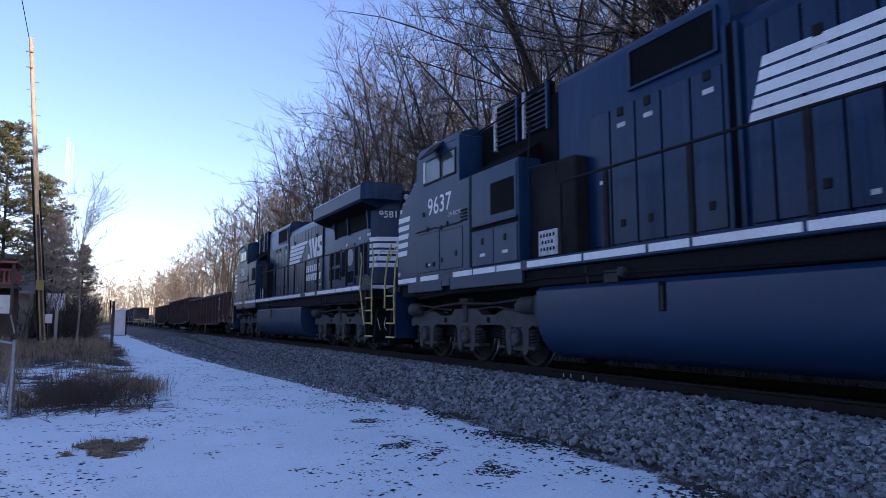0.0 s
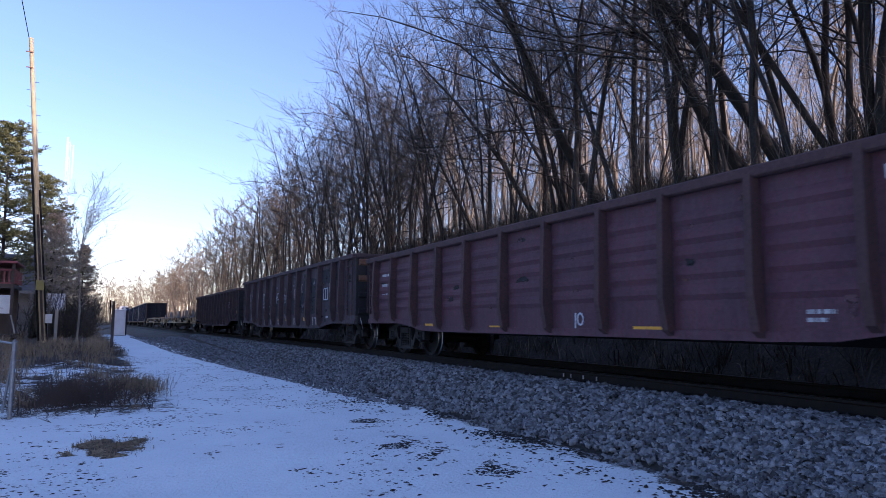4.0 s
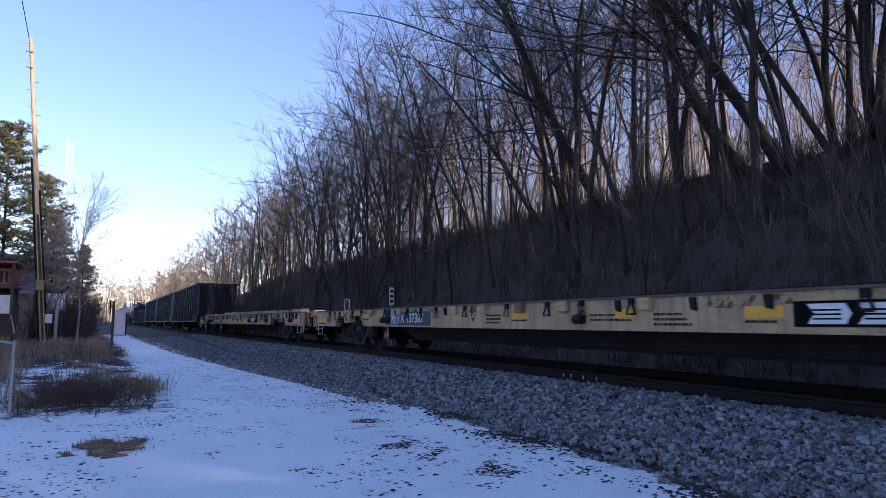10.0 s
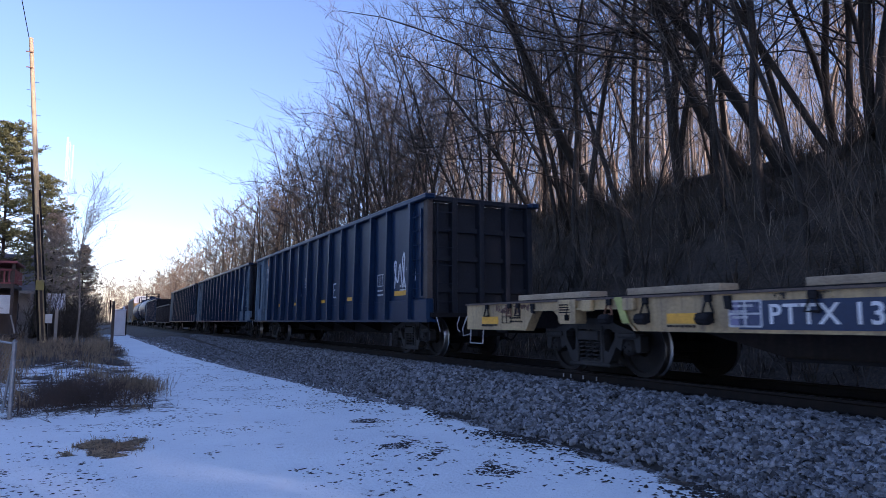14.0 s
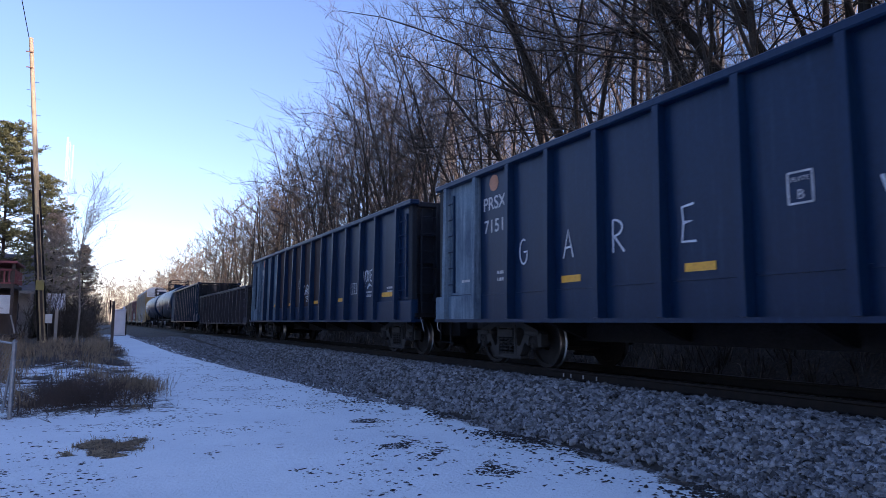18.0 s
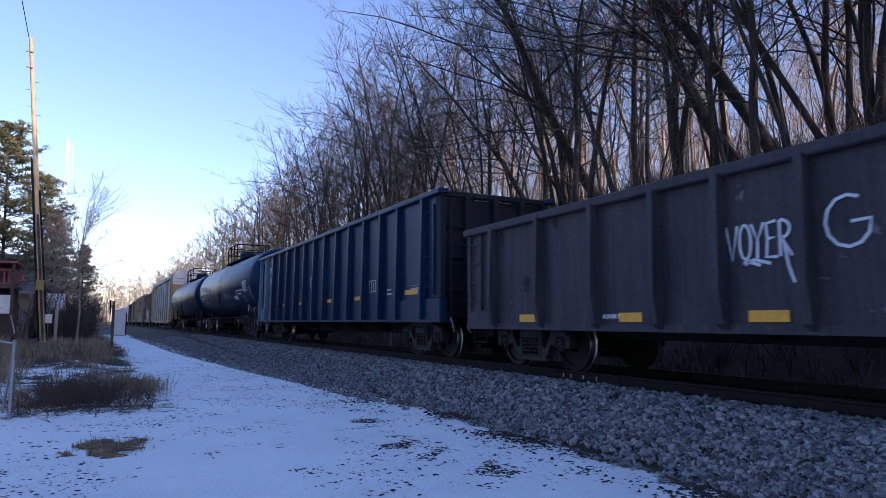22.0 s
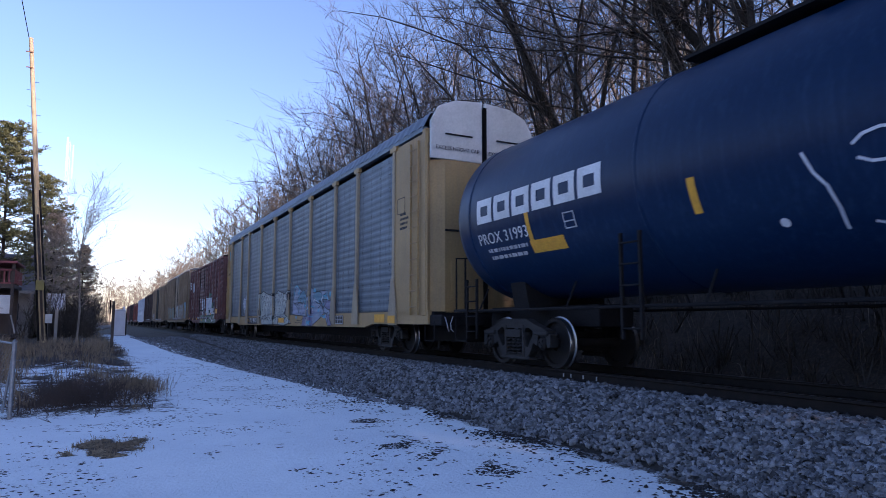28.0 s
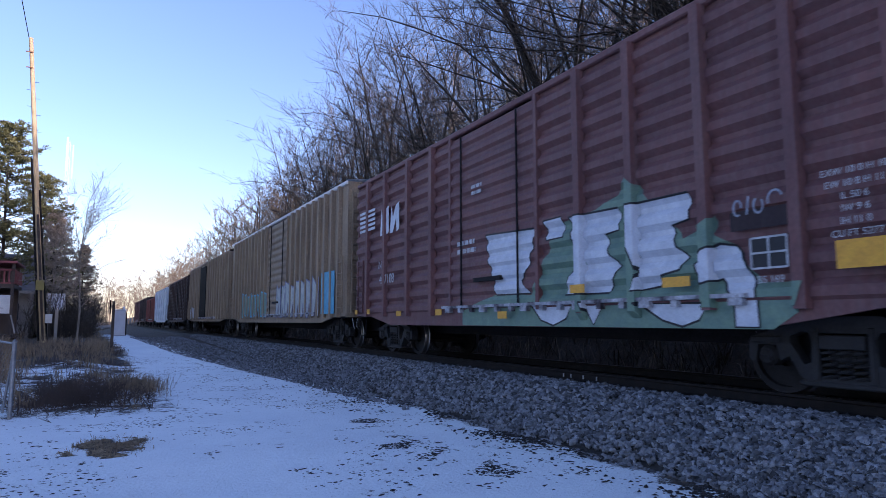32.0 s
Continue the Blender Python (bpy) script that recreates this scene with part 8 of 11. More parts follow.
    for e in (-1, 1):
        ye = a if e < 0 else b
        f = lambda d: ye - e * d
        part("end_plate", Shape().box(-h, min(ye, ye + e * 0.06), 0.7, h, max(ye, ye + e * 0.06), 1.18), M["rust"] if e < 0 else M["cream"], car)
        part("buffer_block", Shape().box(-0.5, min(ye, ye + e * 0.5), 0.6, 0.5, max(ye, ye + e * 0.5), 1.02, 0.03), K, car)
        if housing and e < 0:
            box = part("end_housing", Shape().box(-1.3, ye - 0.95, 1.02, 1.3, ye - 0.07, 1.19, 0.01), M["orange_rust"], car, "orange and rusty end housing")
            for y0 in (-0.95, -0.25):
                part("housing_post", Shape().box(-1.28, ye + y0, 0.66, -1.15, ye + y0 + 0.16, 1.02), M["orange_rust"] if y0 < -0.5 else M["rust"], box)
            part("housing_void", Shape().box(-1.1, ye - 0.94, 0.64, 1.1, ye - 0.08, 1.02), M["louvre"], box)
            part("slot", Shape().box(-1.305, ye - 0.6, 1.07, -1.298, ye - 0.25, 1.14), M["louvre"], box)
            for k in range(4):
                part("snow_clump", Shape().lathe([(0.03, -0.03), (0.11, 0.0), (0.09, 0.05), (0.02, 0.07)], "z", (-1.0 + 0.05 * k, ye - 0.2 - 0.15 * k, 1.21), 8), M["sign_snow"], box, "small clump of snow")
        part("bridge_plate", Shape().box(-1.1, min(f(0.9), f(-0.3)), 1.2, -0.2, max(f(0.9), f(-0.3)), 1.23), M["rust"], car, "rusty bridge plate")
        part("cut_bar", Shape().tube([(-h - 0.1, f(-0.04), 0.95), (-h - 0.12, f(-0.2), 0.7), (-h - 0.05, f(-0.3), 0.55), (-h + 0.1, f(-0.22), 0.6)], 0.012, 6), M["stencil"], car, "pale bent cut lever")
        add_coupler(car, ye + e * 0.5, e)
        p0, p1, p2, p3, q0, q1 = ends[e]
        add_truck(car, f((q0 + q1) / 2))
    hoop = [(x - 0.03, b - 3.12, 1.17), (x - 0.03, b - 3.12, 1.52), (x - 0.03, b - 3.54, 1.52), (x - 0.03, b - 3.54, 1.17)] if not housing else [(x + 0.3, a + 0.3, 1.17), (x + 0.3, a + 0.3, 1.3), (x + 0.3, a + 1.1, 1.3), (x + 0.3, a + 1.1, 1.17)]
    part("hand_hoop", Shape().tube(hoop, 0.015, 6), M["stencil"], car)
    for p, l, z in planks:
        for x0, d in ((-1.42, 0.0), (0.6, 0.3)):
            part("dunnage_board", Shape().box(x0, a + p + d, 1.215, x0 + 0.34, a + p + l, 1.215 + z, 0.008), M["plank"], car, "pale timber board on the deck")
    for p in ((2.9, 10.2, 12.0, 22.6) if planks else (5.4,)):
        part("loose_strap", Shape().prism([(a + p, 1.19), (a + p + 0.14, 1.19), (a + p - 0.02, 0.82), (a + p - 0.16, 0.82)], "x", x - 0.06, x - 0.045), M["strap"], car, "loose yellow-green strap")
    for p in (3.0, 8.8, 15.0, 21.5):
        part("hitch_rail", Shape().box(-0.25, a + p, 1.19, 0.25, a + p + 1.6, 1.27, 0.02), M["deck"], car)
    return car


def build_flats():
    flat_car(94.8, 122.5, "XTTX 137387", "long grimy cream flat car with an empty deck", 31, [],
             [(95.05, 96.05, 0.79, 0.99), (100.75, 101.3, 0.98, 1.09), (104.5, 104.98, 0.88, 1.02), (106.75, 107.15, 0.9, 1.02), (109.4, 109.9, 0.9, 1.02), (117.3, 117.8, 0.94, 1.06), (121.42, 122.3, 0.82, 0.94)], False)
    flat_car(124.3, 151.5, "PTTX 137145", "long cream flat car with timber boards on deck", 32,
             [(0.4, 1.3, 0.12), (3.2, 1.4, 0.1), (5.2, 1.6, 0.12), (8.2, 1.9, 0.13), (11.1, 2.1, 0.13), (13.8, 1.1, 0.17), (16.2, 1.1, 0.16), (18.6, 1.3, 0.1), (21.0, 1.6, 0.1), (23.4, 2.0, 0.1)],
             [(124.86, 125.36, 0.78, 1.03), (129.9, 130.5, 0.8, 0.94), (134.76, 135.28, 0.8, 0.96), (137.3, 137.78, 0.8, 0.94), (140.8, 141.3, 0.84, 0.96), (145.6, 146.1, 0.82, 0.95), (150.3, 150.9, 0.8, 0.94)], True)


build_flats()

# ---- tank cars ----
M["tank_blue"] = material("dark navy gloss paint", (0.003, 0.0165, 0.052), 0.34, spec=0.14, other=(0.006, 0.025, 0.067), spread=0.6, scale=0.5, fine=15, grain=0.07, bump=0.03, streak=0.4, streak_color=(0.03, 0.065, 0.12), streak_low=0.5)


def wrap(r, zc, me):
    """Bend a flat drawing made for the plane x = 0 (along y, up z) round the near side of the tank."""
    bm = bmesh.new()
    bm.from_mesh(me)
    for k in range(34):
        bmesh.ops.bisect_plane(bm, geom=bm.verts[:] + bm.edges[:] + bm.faces[:], plane_co=(0, 0, zc - 1.6 + 0.1 * k), plane_no=(0, 0, 1))
    for v in bm.verts:
        x, y, z = v.co
        v.co = (-(r - x) * math.cos((z - zc) / r), y, zc + (r - x) * math.sin((z - zc) / r))
    bm.to_mesh(me)
    bm.free()
    return me


def tank_car(front_s, rear_s, number, words, seed, gas=False):
    L = rear_s - front_s
    car = thing("tank_car", words, "tank car", "tank cars in the train")
    c = (front_s + rear_s) / 2
    add_car(car, c)
    a, b = -L / 2, L / 2
    r, zc = 1.68, 2.95
    rng = random.Random(seed)
    T, W, S = M["tank_blue"], M["white_paint"], M["stencil"]
    t0, t1 = a + 0.05, b - 0.15
    prof = [(0.02, t0)] + [(r * math.sin(radians(k)), t0 + 0.75 * (1 - math.cos(radians(k)))) for k in (15, 30, 45, 60, 75)] + [(r, t0 + 0.75), (r, t1 - 0.75)]
    prof += [(r * math.sin(radians(k)), t1 - 0.75 * (1 - math.cos(radians(k)))) for k in (75, 60, 45, 30, 15)] + [(0.02, t1)]
    part("tank_shell", Shape().lathe(prof, "y", (0, 0, zc), 48), T, car, "dark navy tank shell", smooth=True)
    for y in (t0 + 1.1, t0 + L * 0.3, 0.0, t1 - L * 0.3, t1 - 1.1):
        part("weld_band", Shape().lathe([(r + 0.002, -0.03), (r + 0.008, -0.02), (r + 0.008, 0.02), (r + 0.002, 0.03)], "y", (0, y, zc), 48), T, car)
    for s in (-1, 1):
        part("side_walk", Shape().tube([(s * 1.42, a + 0.6, 1.06), (s * 1.42, b - 0.6, 1.06)], 0.025, 6), M["black_steel"], car)
        for k in range(7):
            y = a + 1.2 + (L - 2.4) * k / 6
            part("rail_bracket", Shape().tube([(s * 1.42, y, 1.06), (s * 1.2, y, 1.5)], 0.018, 5), M["black_steel"], car)
    for e in (-1, 1):
        ye = a if e < 0 else b
        f = lambda d: ye - e * d
        part("stub_sill", Shape().box(-0.4, min(f(0), f(3.6)), 0.75, 0.4, max(f(0), f(3.6)), 1.15, 0.02), M["black_steel"], car)
        part("saddle", Shape().prism([(-1.0, 1.62), (-0.6, 1.38), (0, 1.3), (0.6, 1.38), (1.0, 1.62), (0.9, 1.1), (-0.9, 1.1)], "y", min(f(1.7), f(2.2)), max(f(1.7), f(2.2))), M["black_steel"], car)
        part("end_platform", Shape().box(-1.42, min(f(0.1), f(0.75)), 1.04, 1.42, max(f(0.1), f(0.75)), 1.1), M["black_steel"], car)
        part("end_railing", Shape().tube([(-1.38, f(0.15), 1.1), (-1.38, f(0.15), 2.2), (-0.4, f(0.1), 2.25), (0.4, f(0.1), 2.25), (1.38, f(0.15), 2.2), (1.38, f(0.15), 1.1)], 0.02, 6), M["black_steel"], car)
        add_coupler(car, ye, e)
        add_truck(car, f(1.95))
        add_step(car, -1.4, f(0.4), 0.45)
        add_ladder(car, -1.42, f(0.95), 0.5, 1.7, 4, M["black_steel"], 0.4, "end_ladder")
    # top platform, protective housing, long ladder
    part("valve_housing", Shape().lathe([(0.5, -0.3), (0.5, 0.45), (0.44, 0.52), (0.1, 0.54)], "z", (0, 0, zc + r), 24), T, car, smooth=True)
    part("top_platform", Shape().box(-0.95, -1.5, zc + r - 0.1, 0.95, 1.5, zc + r - 0.05), M["black_steel"], car)
    part("top_walk", Shape().box(-0.75, -3.2, zc + r - 0.02, -0.4, 3.6, zc + r + 0.03), M["black_steel"], car)
    for z in (0.45, 0.9):
        part("platform_rail", Shape().tube([(-0.95, -1.5, zc + r + z), (-0.95, 1.5, zc + r + z), (0.95, 1.5, zc + r + z), (0.95, -1.5, zc + r + z), (-0.95, -1.5, zc + r + z)], 0.03, 6), M["black_steel"], car)
    for xx in (-0.95, 0.95):
        for y in (-1.5, -0.5, 0.5, 1.5):
            part("rail_post", Shape().tube([(xx, y, zc + r - 0.1), (xx, y, zc + r + 0.9)], 0.03, 5), M["black_steel"], car)
    for e in (-1, 1):
        lad = Shape()
        for d in (-0.2, 0.2):
            lad.tube([(-1.42, e * 0.0 + d, 0.5), (-1.5, d, 1.2), (-1.64, d, 2.3), (-1.6, d, 3.3), (-1.1, d, 4.2), (-0.9, d, 4.4)], 0.018, 6)
    ladder = part("side_ladder", lad, M["black_steel"], car)
    for k in range(11):
        z = 0.6 + 0.34 * k
        xx = -1.45 if z < 1.2 else -(math.sqrt(max(0.05, r * r - (z - zc) ** 2)) + 0.06)
        part("rung", Shape().tube([(xx, -0.2, z), (xx, 0.2, z)], 0.014, 5), M["black_steel"], ladder)
    # markings
    def around(ob, y, z, out=0.004):
        """Lay flat writing on the shell at y, z."""
        for v in ob.data.vertices:
            v.co = (-out - v.co.z, y - v.co.x, z + v.co.y)
        wrap(r + 0.006, zc, ob.data)

    def painted(shape, mat, label="", name="marking"):
        return part(name, wrap(r + 0.006, zc, shape.mesh(name, mat)), None, car, label)

    # brand: six plain rounded blocks
    y0, z0, z1, w, t = b - 1.58, 2.72, 3.19, 0.54, 0.14
    for k in range(6):
        sh = Shape().box(0, y0 - w, z1 - t, 0.002, y0, z1).box(0, y0 - w, z0, 0.002, y0, z0 + t).box(0, y0 - t, z0, 0.002, y0, z1).box(0, y0 - w, z0, 0.002, y0 - w + t, z1)
        painted(sh, W, "plain white block emblem", "emblem_block")
        y0 -= w + 0.08
    txt = lettering("PROX " + number, 0.3, W, car, pose(0, 0, 0), spacing=1.05, name="number")
    around(txt, b - 2.37, 2.4)

    def small(y, z, wide, rows, high, gap, mat=None):
        s = Shape()
        for i in range(rows):
            zz, yy = z - i * (high + gap), y
            end = y - wide * rng.uniform(0.7, 1.0)
            while yy > end:
                l = rng.uniform(0.6, 2.4) * high
                s.box(0, max(end, yy - l), zz - high, 0.002, yy, zz)
                yy -= l + high * rng.uniform(0.3, 0.6)
        painted(s, mat or S, "faded rows of small stencilled print", "small_print")

    small(b - 1.75, 2.2, 1.5, 2, 0.07, 0.08)
    painted(Shape().box(0, b - 4.1, 1.98, 0.002, b - 3.16, 2.22), M["yellow"], "yellow plate", "plate")
    painted(Shape().box(0, b - 3.3, 2.2, 0.002, b - 3.19, 2.72), M["yellow"], "yellow vertical stripe", "stripe")
    frame_ = Shape()
    for d in (0.0, 0.26):
        frame_.box(0, b - 4.25 - d, 2.3, 0.002, b - 4.23 - d, 2.57)
    for d in (0.0, 0.11, 0.25):
        frame_.box(0, b - 4.51, 2.3 + d, 0.002, b - 4.23, 2.32 + d)
    painted(frame_, S, "small outlined box", "stencil_box")
    for q in (263.81, 260.58) if gas else (285.27,):
        painted(Shape().box(0, q - c - 0.06, 2.15, 0.002, q - c + 0.06, 2.62), M["yellow"], "yellow vertical stripe", "stripe")
    painted(Shape().box(0, a + 0.8, 1.9, 0.002, a + 0.9, 2.62), M["yellow"], "yellow head stripe", "stripe")
    if gas:
        fat = [arc(261.75, 1.92, 0.34, 0.38, 60, 380, 16), [(261.2, 2.24), (261.0, 1.58), (260.72, 2.22)], [(260.55, 2.2), (260.6, 1.6), (260.15, 1.62)], [(260.5, 1.95), (260.2, 1.98)], [(260.1, 2.2), (260.52, 2.22)], arc(259.5, 1.98, 0.36, 0.34, 30, 330, 12), [(259.3, 1.8), (259.0, 1.56)]]
        painted(strokes([[(p - c, q) for p, q in ln] for ln in fat], 0.12), M["spray_fog"], "fat pale grey sprayed letters", "graffiti")
        painted(strokes([[(p - c + 0.03, q + 0.05) for p, q in ln] for ln in fat], 0.03), M["spray_grey"], "thin grey sprayed outline", "graffiti")
        lines = [[(267.2 - c - p, 1.6 + q) for p, q in ln] for ln in tangle(rng, 6, 3.2, 0.6)]
        painted(strokes(lines, 0.045), M["spray_grey"], "grey sprayed scrawl", "graffiti")
        painted(strokes([arc(265.6 - c, 1.95, 1.7, 0.42, 20, 200, 14)], 0.035), M["spray_grey"], "grey sprayed scrawl", "graffiti")
    else:
        painted(Shape().lathe([(0.06, 0.0), (0.06, 0.002)], "x", (0, 284.23 - c, 1.86), 12), W, "white paint spot", "paint_spot")
        lines = [[(t1 - 9.5 - p, 1.65 + q) for p, q in ln] for ln in tangle(rng, 5, 3.2, 0.6)]
        painted(strokes(lines, 0.05), M["spray_grey"], "grey sprayed scrawl", "graffiti")
    if not gas:
        add_ladder(car, -1.5, 286.48 - c, 0.6, 2.1, 5, M["black_steel"], 0.38, "side_ladder")
        curls = [[(283.8, 2.59), (283.72, 2.36), (283.62, 2.2), (283.58, 1.95), (283.6, 1.68)], arc(283.1, 2.1, 0.42, 0.42, 150, 300), arc(283.0, 2.5, 0.3, 0.16, 20, 330), arc(282.3, 2.25, 0.35, 0.4, 60, 340), [(281.8, 2.6), (281.6, 1.9), (281.2, 1.75)]]
        lines = [[(p - c, q) for p, q in ln] for ln in curls]
        painted(strokes(lines, 0.032), M["spray_white"], "white sprayed looping letters", "graffiti")
        lines = [[(t0 + 9.4 - p, 2.1 + q) for p, q in ln] for ln in tangle(rng, 6, 2.6, 0.6)]
        painted(strokes(lines, 0.025), M["spray_grey"], "thin grey sprayed scrawl", "graffiti")
    if gas:
        # product name, data box and hazard placard near the front
        g = lambda s_: s_ - c
        for word, z, sz in (("LIQUEFIED PETROLEUM GAS", 2.5, 0.125), ("NON-ODORIZED", 2.33, 0.1)):
            ob = lettering(word, sz, W, car, pose(0, 0, 0), name="product_name")
            around(ob, g(255.93), z)
        painted(Shape().box(0, g(256.9), 2.02, 0.002, g(257.75), 2.25), M["stencil"], "pale green-white plate", "plate")
        painted(Shape().box(0, g(256.74), 2.0, 0.002, g(256.86), 2.55), M["yellow"], "yellow vertical stripe", "stripe")
        grid = Shape()
        for k in range(6):
            y = g(253.85) + 0.22 * k
            grid.box(0, y - 0.01, 2.4, 0.002, y + 0.01, 2.95)
        for k in range(8):
            z = 2.4 + 0.55 * k / 7
            grid.box(0, g(253.85), z - 0.01, 0.002, g(254.95), z + 0.01)
        painted(grid, S, "white stencilled data table", "stencil_box")
        small(g(254.92), 2.92, 1.0, 7, 0.035, 0.044)
        # flat placard on its holder
        y, z, x = g(254.06), 1.55, -1.46
        d = lambda w: [(y, z - w), (y - w, z), (y, z + w), (y + w, z)]
        part("placard_holder", Shape().box(x + 0.004, y - 0.03, 1.1, x + 0.02, y + 0.03, 1.6), M["black_steel"], car)
        part("placard", Shape().prism(d(0.2), "x", x, x + 0.004), W, car, "white hazard placard border")
        part("placard", Shape().prism(d(0.17), "x", x - 0.004, x - 0.001), M["placard_red"], car, "red hazard diamond")
        part("placard", Shape().box(x - 0.008, y - 0.13, z - 0.05, x - 0.005, y + 0.13, z + 0.05), W, car, "white number strip")
        lettering("1075", 0.1, M["louvre"], car, side(x - 0.012, y, z), name="placard_number")
        frame_ = Shape()
        for z in (1.85, 2.15):
            frame_.box(0, g(254.95), z - 0.012, 0.002, g(255.5), z + 0.012)
        for y in (254.95, 255.22, 255.5):
            frame_.box(0, g(y) - 0.012, 1.85, 0.002, g(y) + 0.012, 2.15)
        painted(frame_, S, "white outlined box", "stencil_box")
        for e in (-1, 1):
            part("air_tank", Shape().lathe([(0.05, -0.55), (0.22, -0.5), (0.22, 0.5), (0.05, 0.55)], "y", (-1.15, a + 1.2, 1.37), 16), M["tank_blue"], car, smooth=True)
            break
    return car


M["placard_red"] = material("placard red", (0.55, 0.06, 0.06), 0.5, scale=5, fine=40)
tank_car(252.4, 271.6, "21087", "long dark navy pressure tank car with placards", 41, gas=True)
tank_car(272.9, 292.1, "31993", "dark navy tank car with white block lettering", 42)

# ---- autorack ----
M["galv"] = material("weathered galvanised steel", (0.16, 0.195, 0.225), 0.5, 0.25, spec=0.35, other=(0.1, 0.125, 0.15), spread=0.5, scale=0.9, fine=18, grain=0.12, bump=0.06, streak=0.6, streak_color=(0.07, 0.085, 0.115), streak_low=0.48)
M["rack_tan"] = material("dull tan-yellow paint", (0.43, 0.275, 0.105), 0.6, other=(0.31, 0.2, 0.09), spread=0.5, scale=0.8, fine=20, grain=0.08, bump=0.05, streak=0.3, streak_color=(0.2, 0.16, 0.11))
M["rack_post"] = material("dusty tan posts", (0.4, 0.31, 0.19), 0.65, other=(0.26, 0.21, 0.15), spread=0.5, scale=1.2, fine=20, grain=0.1, bump=0.05, streak=0.4, streak_color=(0.14, 0.11, 0.09))
M["rack_white"] = material("off-white rack end", (0.68, 0.67, 0.64), 0.6, other=(0.55, 0.54, 0.51), scale=1, fine=20, grain=0.06, bump=0.04)
M["maroon"] = material("maroon-brown boxcar paint", (0.2, 0.076, 0.066), 0.65, other=(0.11, 0.048, 0.05), spread=0.5, scale=0.8, fine=20, grain=0.12, bump=0.08, streak=0.35, streak_color=(0.2, 0.14, 0.125))
M["tan_box"] = material("sun-faded tan boxcar paint", (0.37, 0.265, 0.165), 0.7, other=(0.26, 0.185, 0.12), spread=0.5, scale=0.8, fine=20, grain=0.12, bump=0.08, streak=0.6, streak_color=(0.12, 0.085, 0.065))
M["brown_box"] = material("dark brown boxcar paint", (0.0675, 0.0351, 0.0311), 0.7, other=(0.0473, 0.0297, 0.0284), spread=0.5, scale=0.8, fine=20, grain=0.12, bump=0.08, streak=0.4, streak_color=(0.0675, 0.0473, 0.0405))
M["pale_box"] = material("chalky white car side", (0.62, 0.66, 0.72), 0.6, other=(0.5, 0.53, 0.58), spread=0.5, scale=0.8, fine=20, grain=0.06, bump=0.05, streak=0.3, streak_color=(0.35, 0.36, 0.38))
M["red_box"] = material("faded red car side", (0.26, 0.06, 0.045), 0.7, other=(0.18, 0.05, 0.04), scale=0.8, fine=20, grain=0.1, bump=0.05)
M["spray_lavender"] = material("lavender-grey spray paint", (0.3, 0.34, 0.42), 0.6, other=(0.2, 0.235, 0.32), scale=3, fine=40, bump=0.0)
M["spray_teal"] = material("teal spray paint", (0.12, 0.26, 0.33), 0.6, other=(0.09, 0.19, 0.26), scale=4, fine=40, bump=0.0)
M["spray_pale"] = material("chalky pale lavender spray", (0.36, 0.38, 0.5), 0.6, other=(0.24, 0.27, 0.38), spread=0.5, scale=3, fine=40, grain=0.15, bump=0.0)
M["ink"] = material("black paint line", (0.015, 0.015, 0.017), 0.6, scale=5, fine=30)
M["spray_cream"] = material("cream spray fill", (0.55, 0.55, 0.48), 0.65, other=(0.27, 0.31, 0.33), spread=0.35, scale=3.2, fine=30, grain=0.12, bump=0.0)


def ridged(y0, y1, z0, z1, x, n, depth):
    """A sheet pressed with n horizontal ridges, facing -x (or +x for positive x)."""
    s = 1 if x > 0 else -1
    pts = []
    for k in range(n):
        za, zb = z0 + (z1 - z0) * k / n, z0 + (z1 - z0) * (k + 1) / n
        d = zb - za
        pts += [(x, za), (x + s * depth, za + d * 0.25), (x + s * depth, za + d * 0.55), (x, za + d * 0.8)]
    pts += [(x, z1), (x - s * 0.03, z1), (x - s * 0.03, z0)]
    return Shape().prism(pts, "y", y0, y1)


def lay(shape, name, mat, parent, surface, ys, zs, label=""):
    """Paint a flat drawing (x = 0, along y, up z) onto a pressed side: cut it at the creases and push it onto the surface."""
    me = shape.mesh(name, mat)
    bm = bmesh.new()
    bm.from_mesh(me)
    lo = [min(v.co[k] for v in bm.verts) for k in (1, 2)]
    hi = [max(v.co[k] for v in bm.verts) for k in (1, 2)]
    for k, cuts in ((1, ys), (2, zs)):
        for q in cuts:
            if lo[k - 1] < q < hi[k - 1]:
                no = (0, 1, 0) if k == 1 else (0, 0, 1)
                bmesh.ops.bisect_plane(bm, geom=bm.verts[:] + bm.edges[:] + bm.faces[:], plane_co=(0, q, 0) if k == 1 else (0, 0, q), plane_no=no)
    for v in bm.verts:
        v.co.x -= surface(v.co.y, v.co.z)
    bm.to_mesh(me)
    bm.free()
    return part(name, me, None, parent, label)


def flat(poly):
    """One flat outline of (y, z) in the plane x = 0."""
    pts = [Vector((0, y, z)) for y, z in poly]
    return Shape().add(pts, tessellate_polygon([pts]))


def pressed(z, z0, z1, n, depth):
    """Height of the ridges of ridged() at z."""
    q = ((z - z0) / (z1 - z0) * n) % 1.0
    return depth * max(0.0, min(1.0, q / 0.25, (0.8 - q) / 0.25)) if z0 < z < z1 else 0.0


def creases(z0, z1, n):
    return [z0 + (z1 - z0) * (k + f) / n for k in range(n) for f in (0.001, 0.25, 0.55, 0.8)]


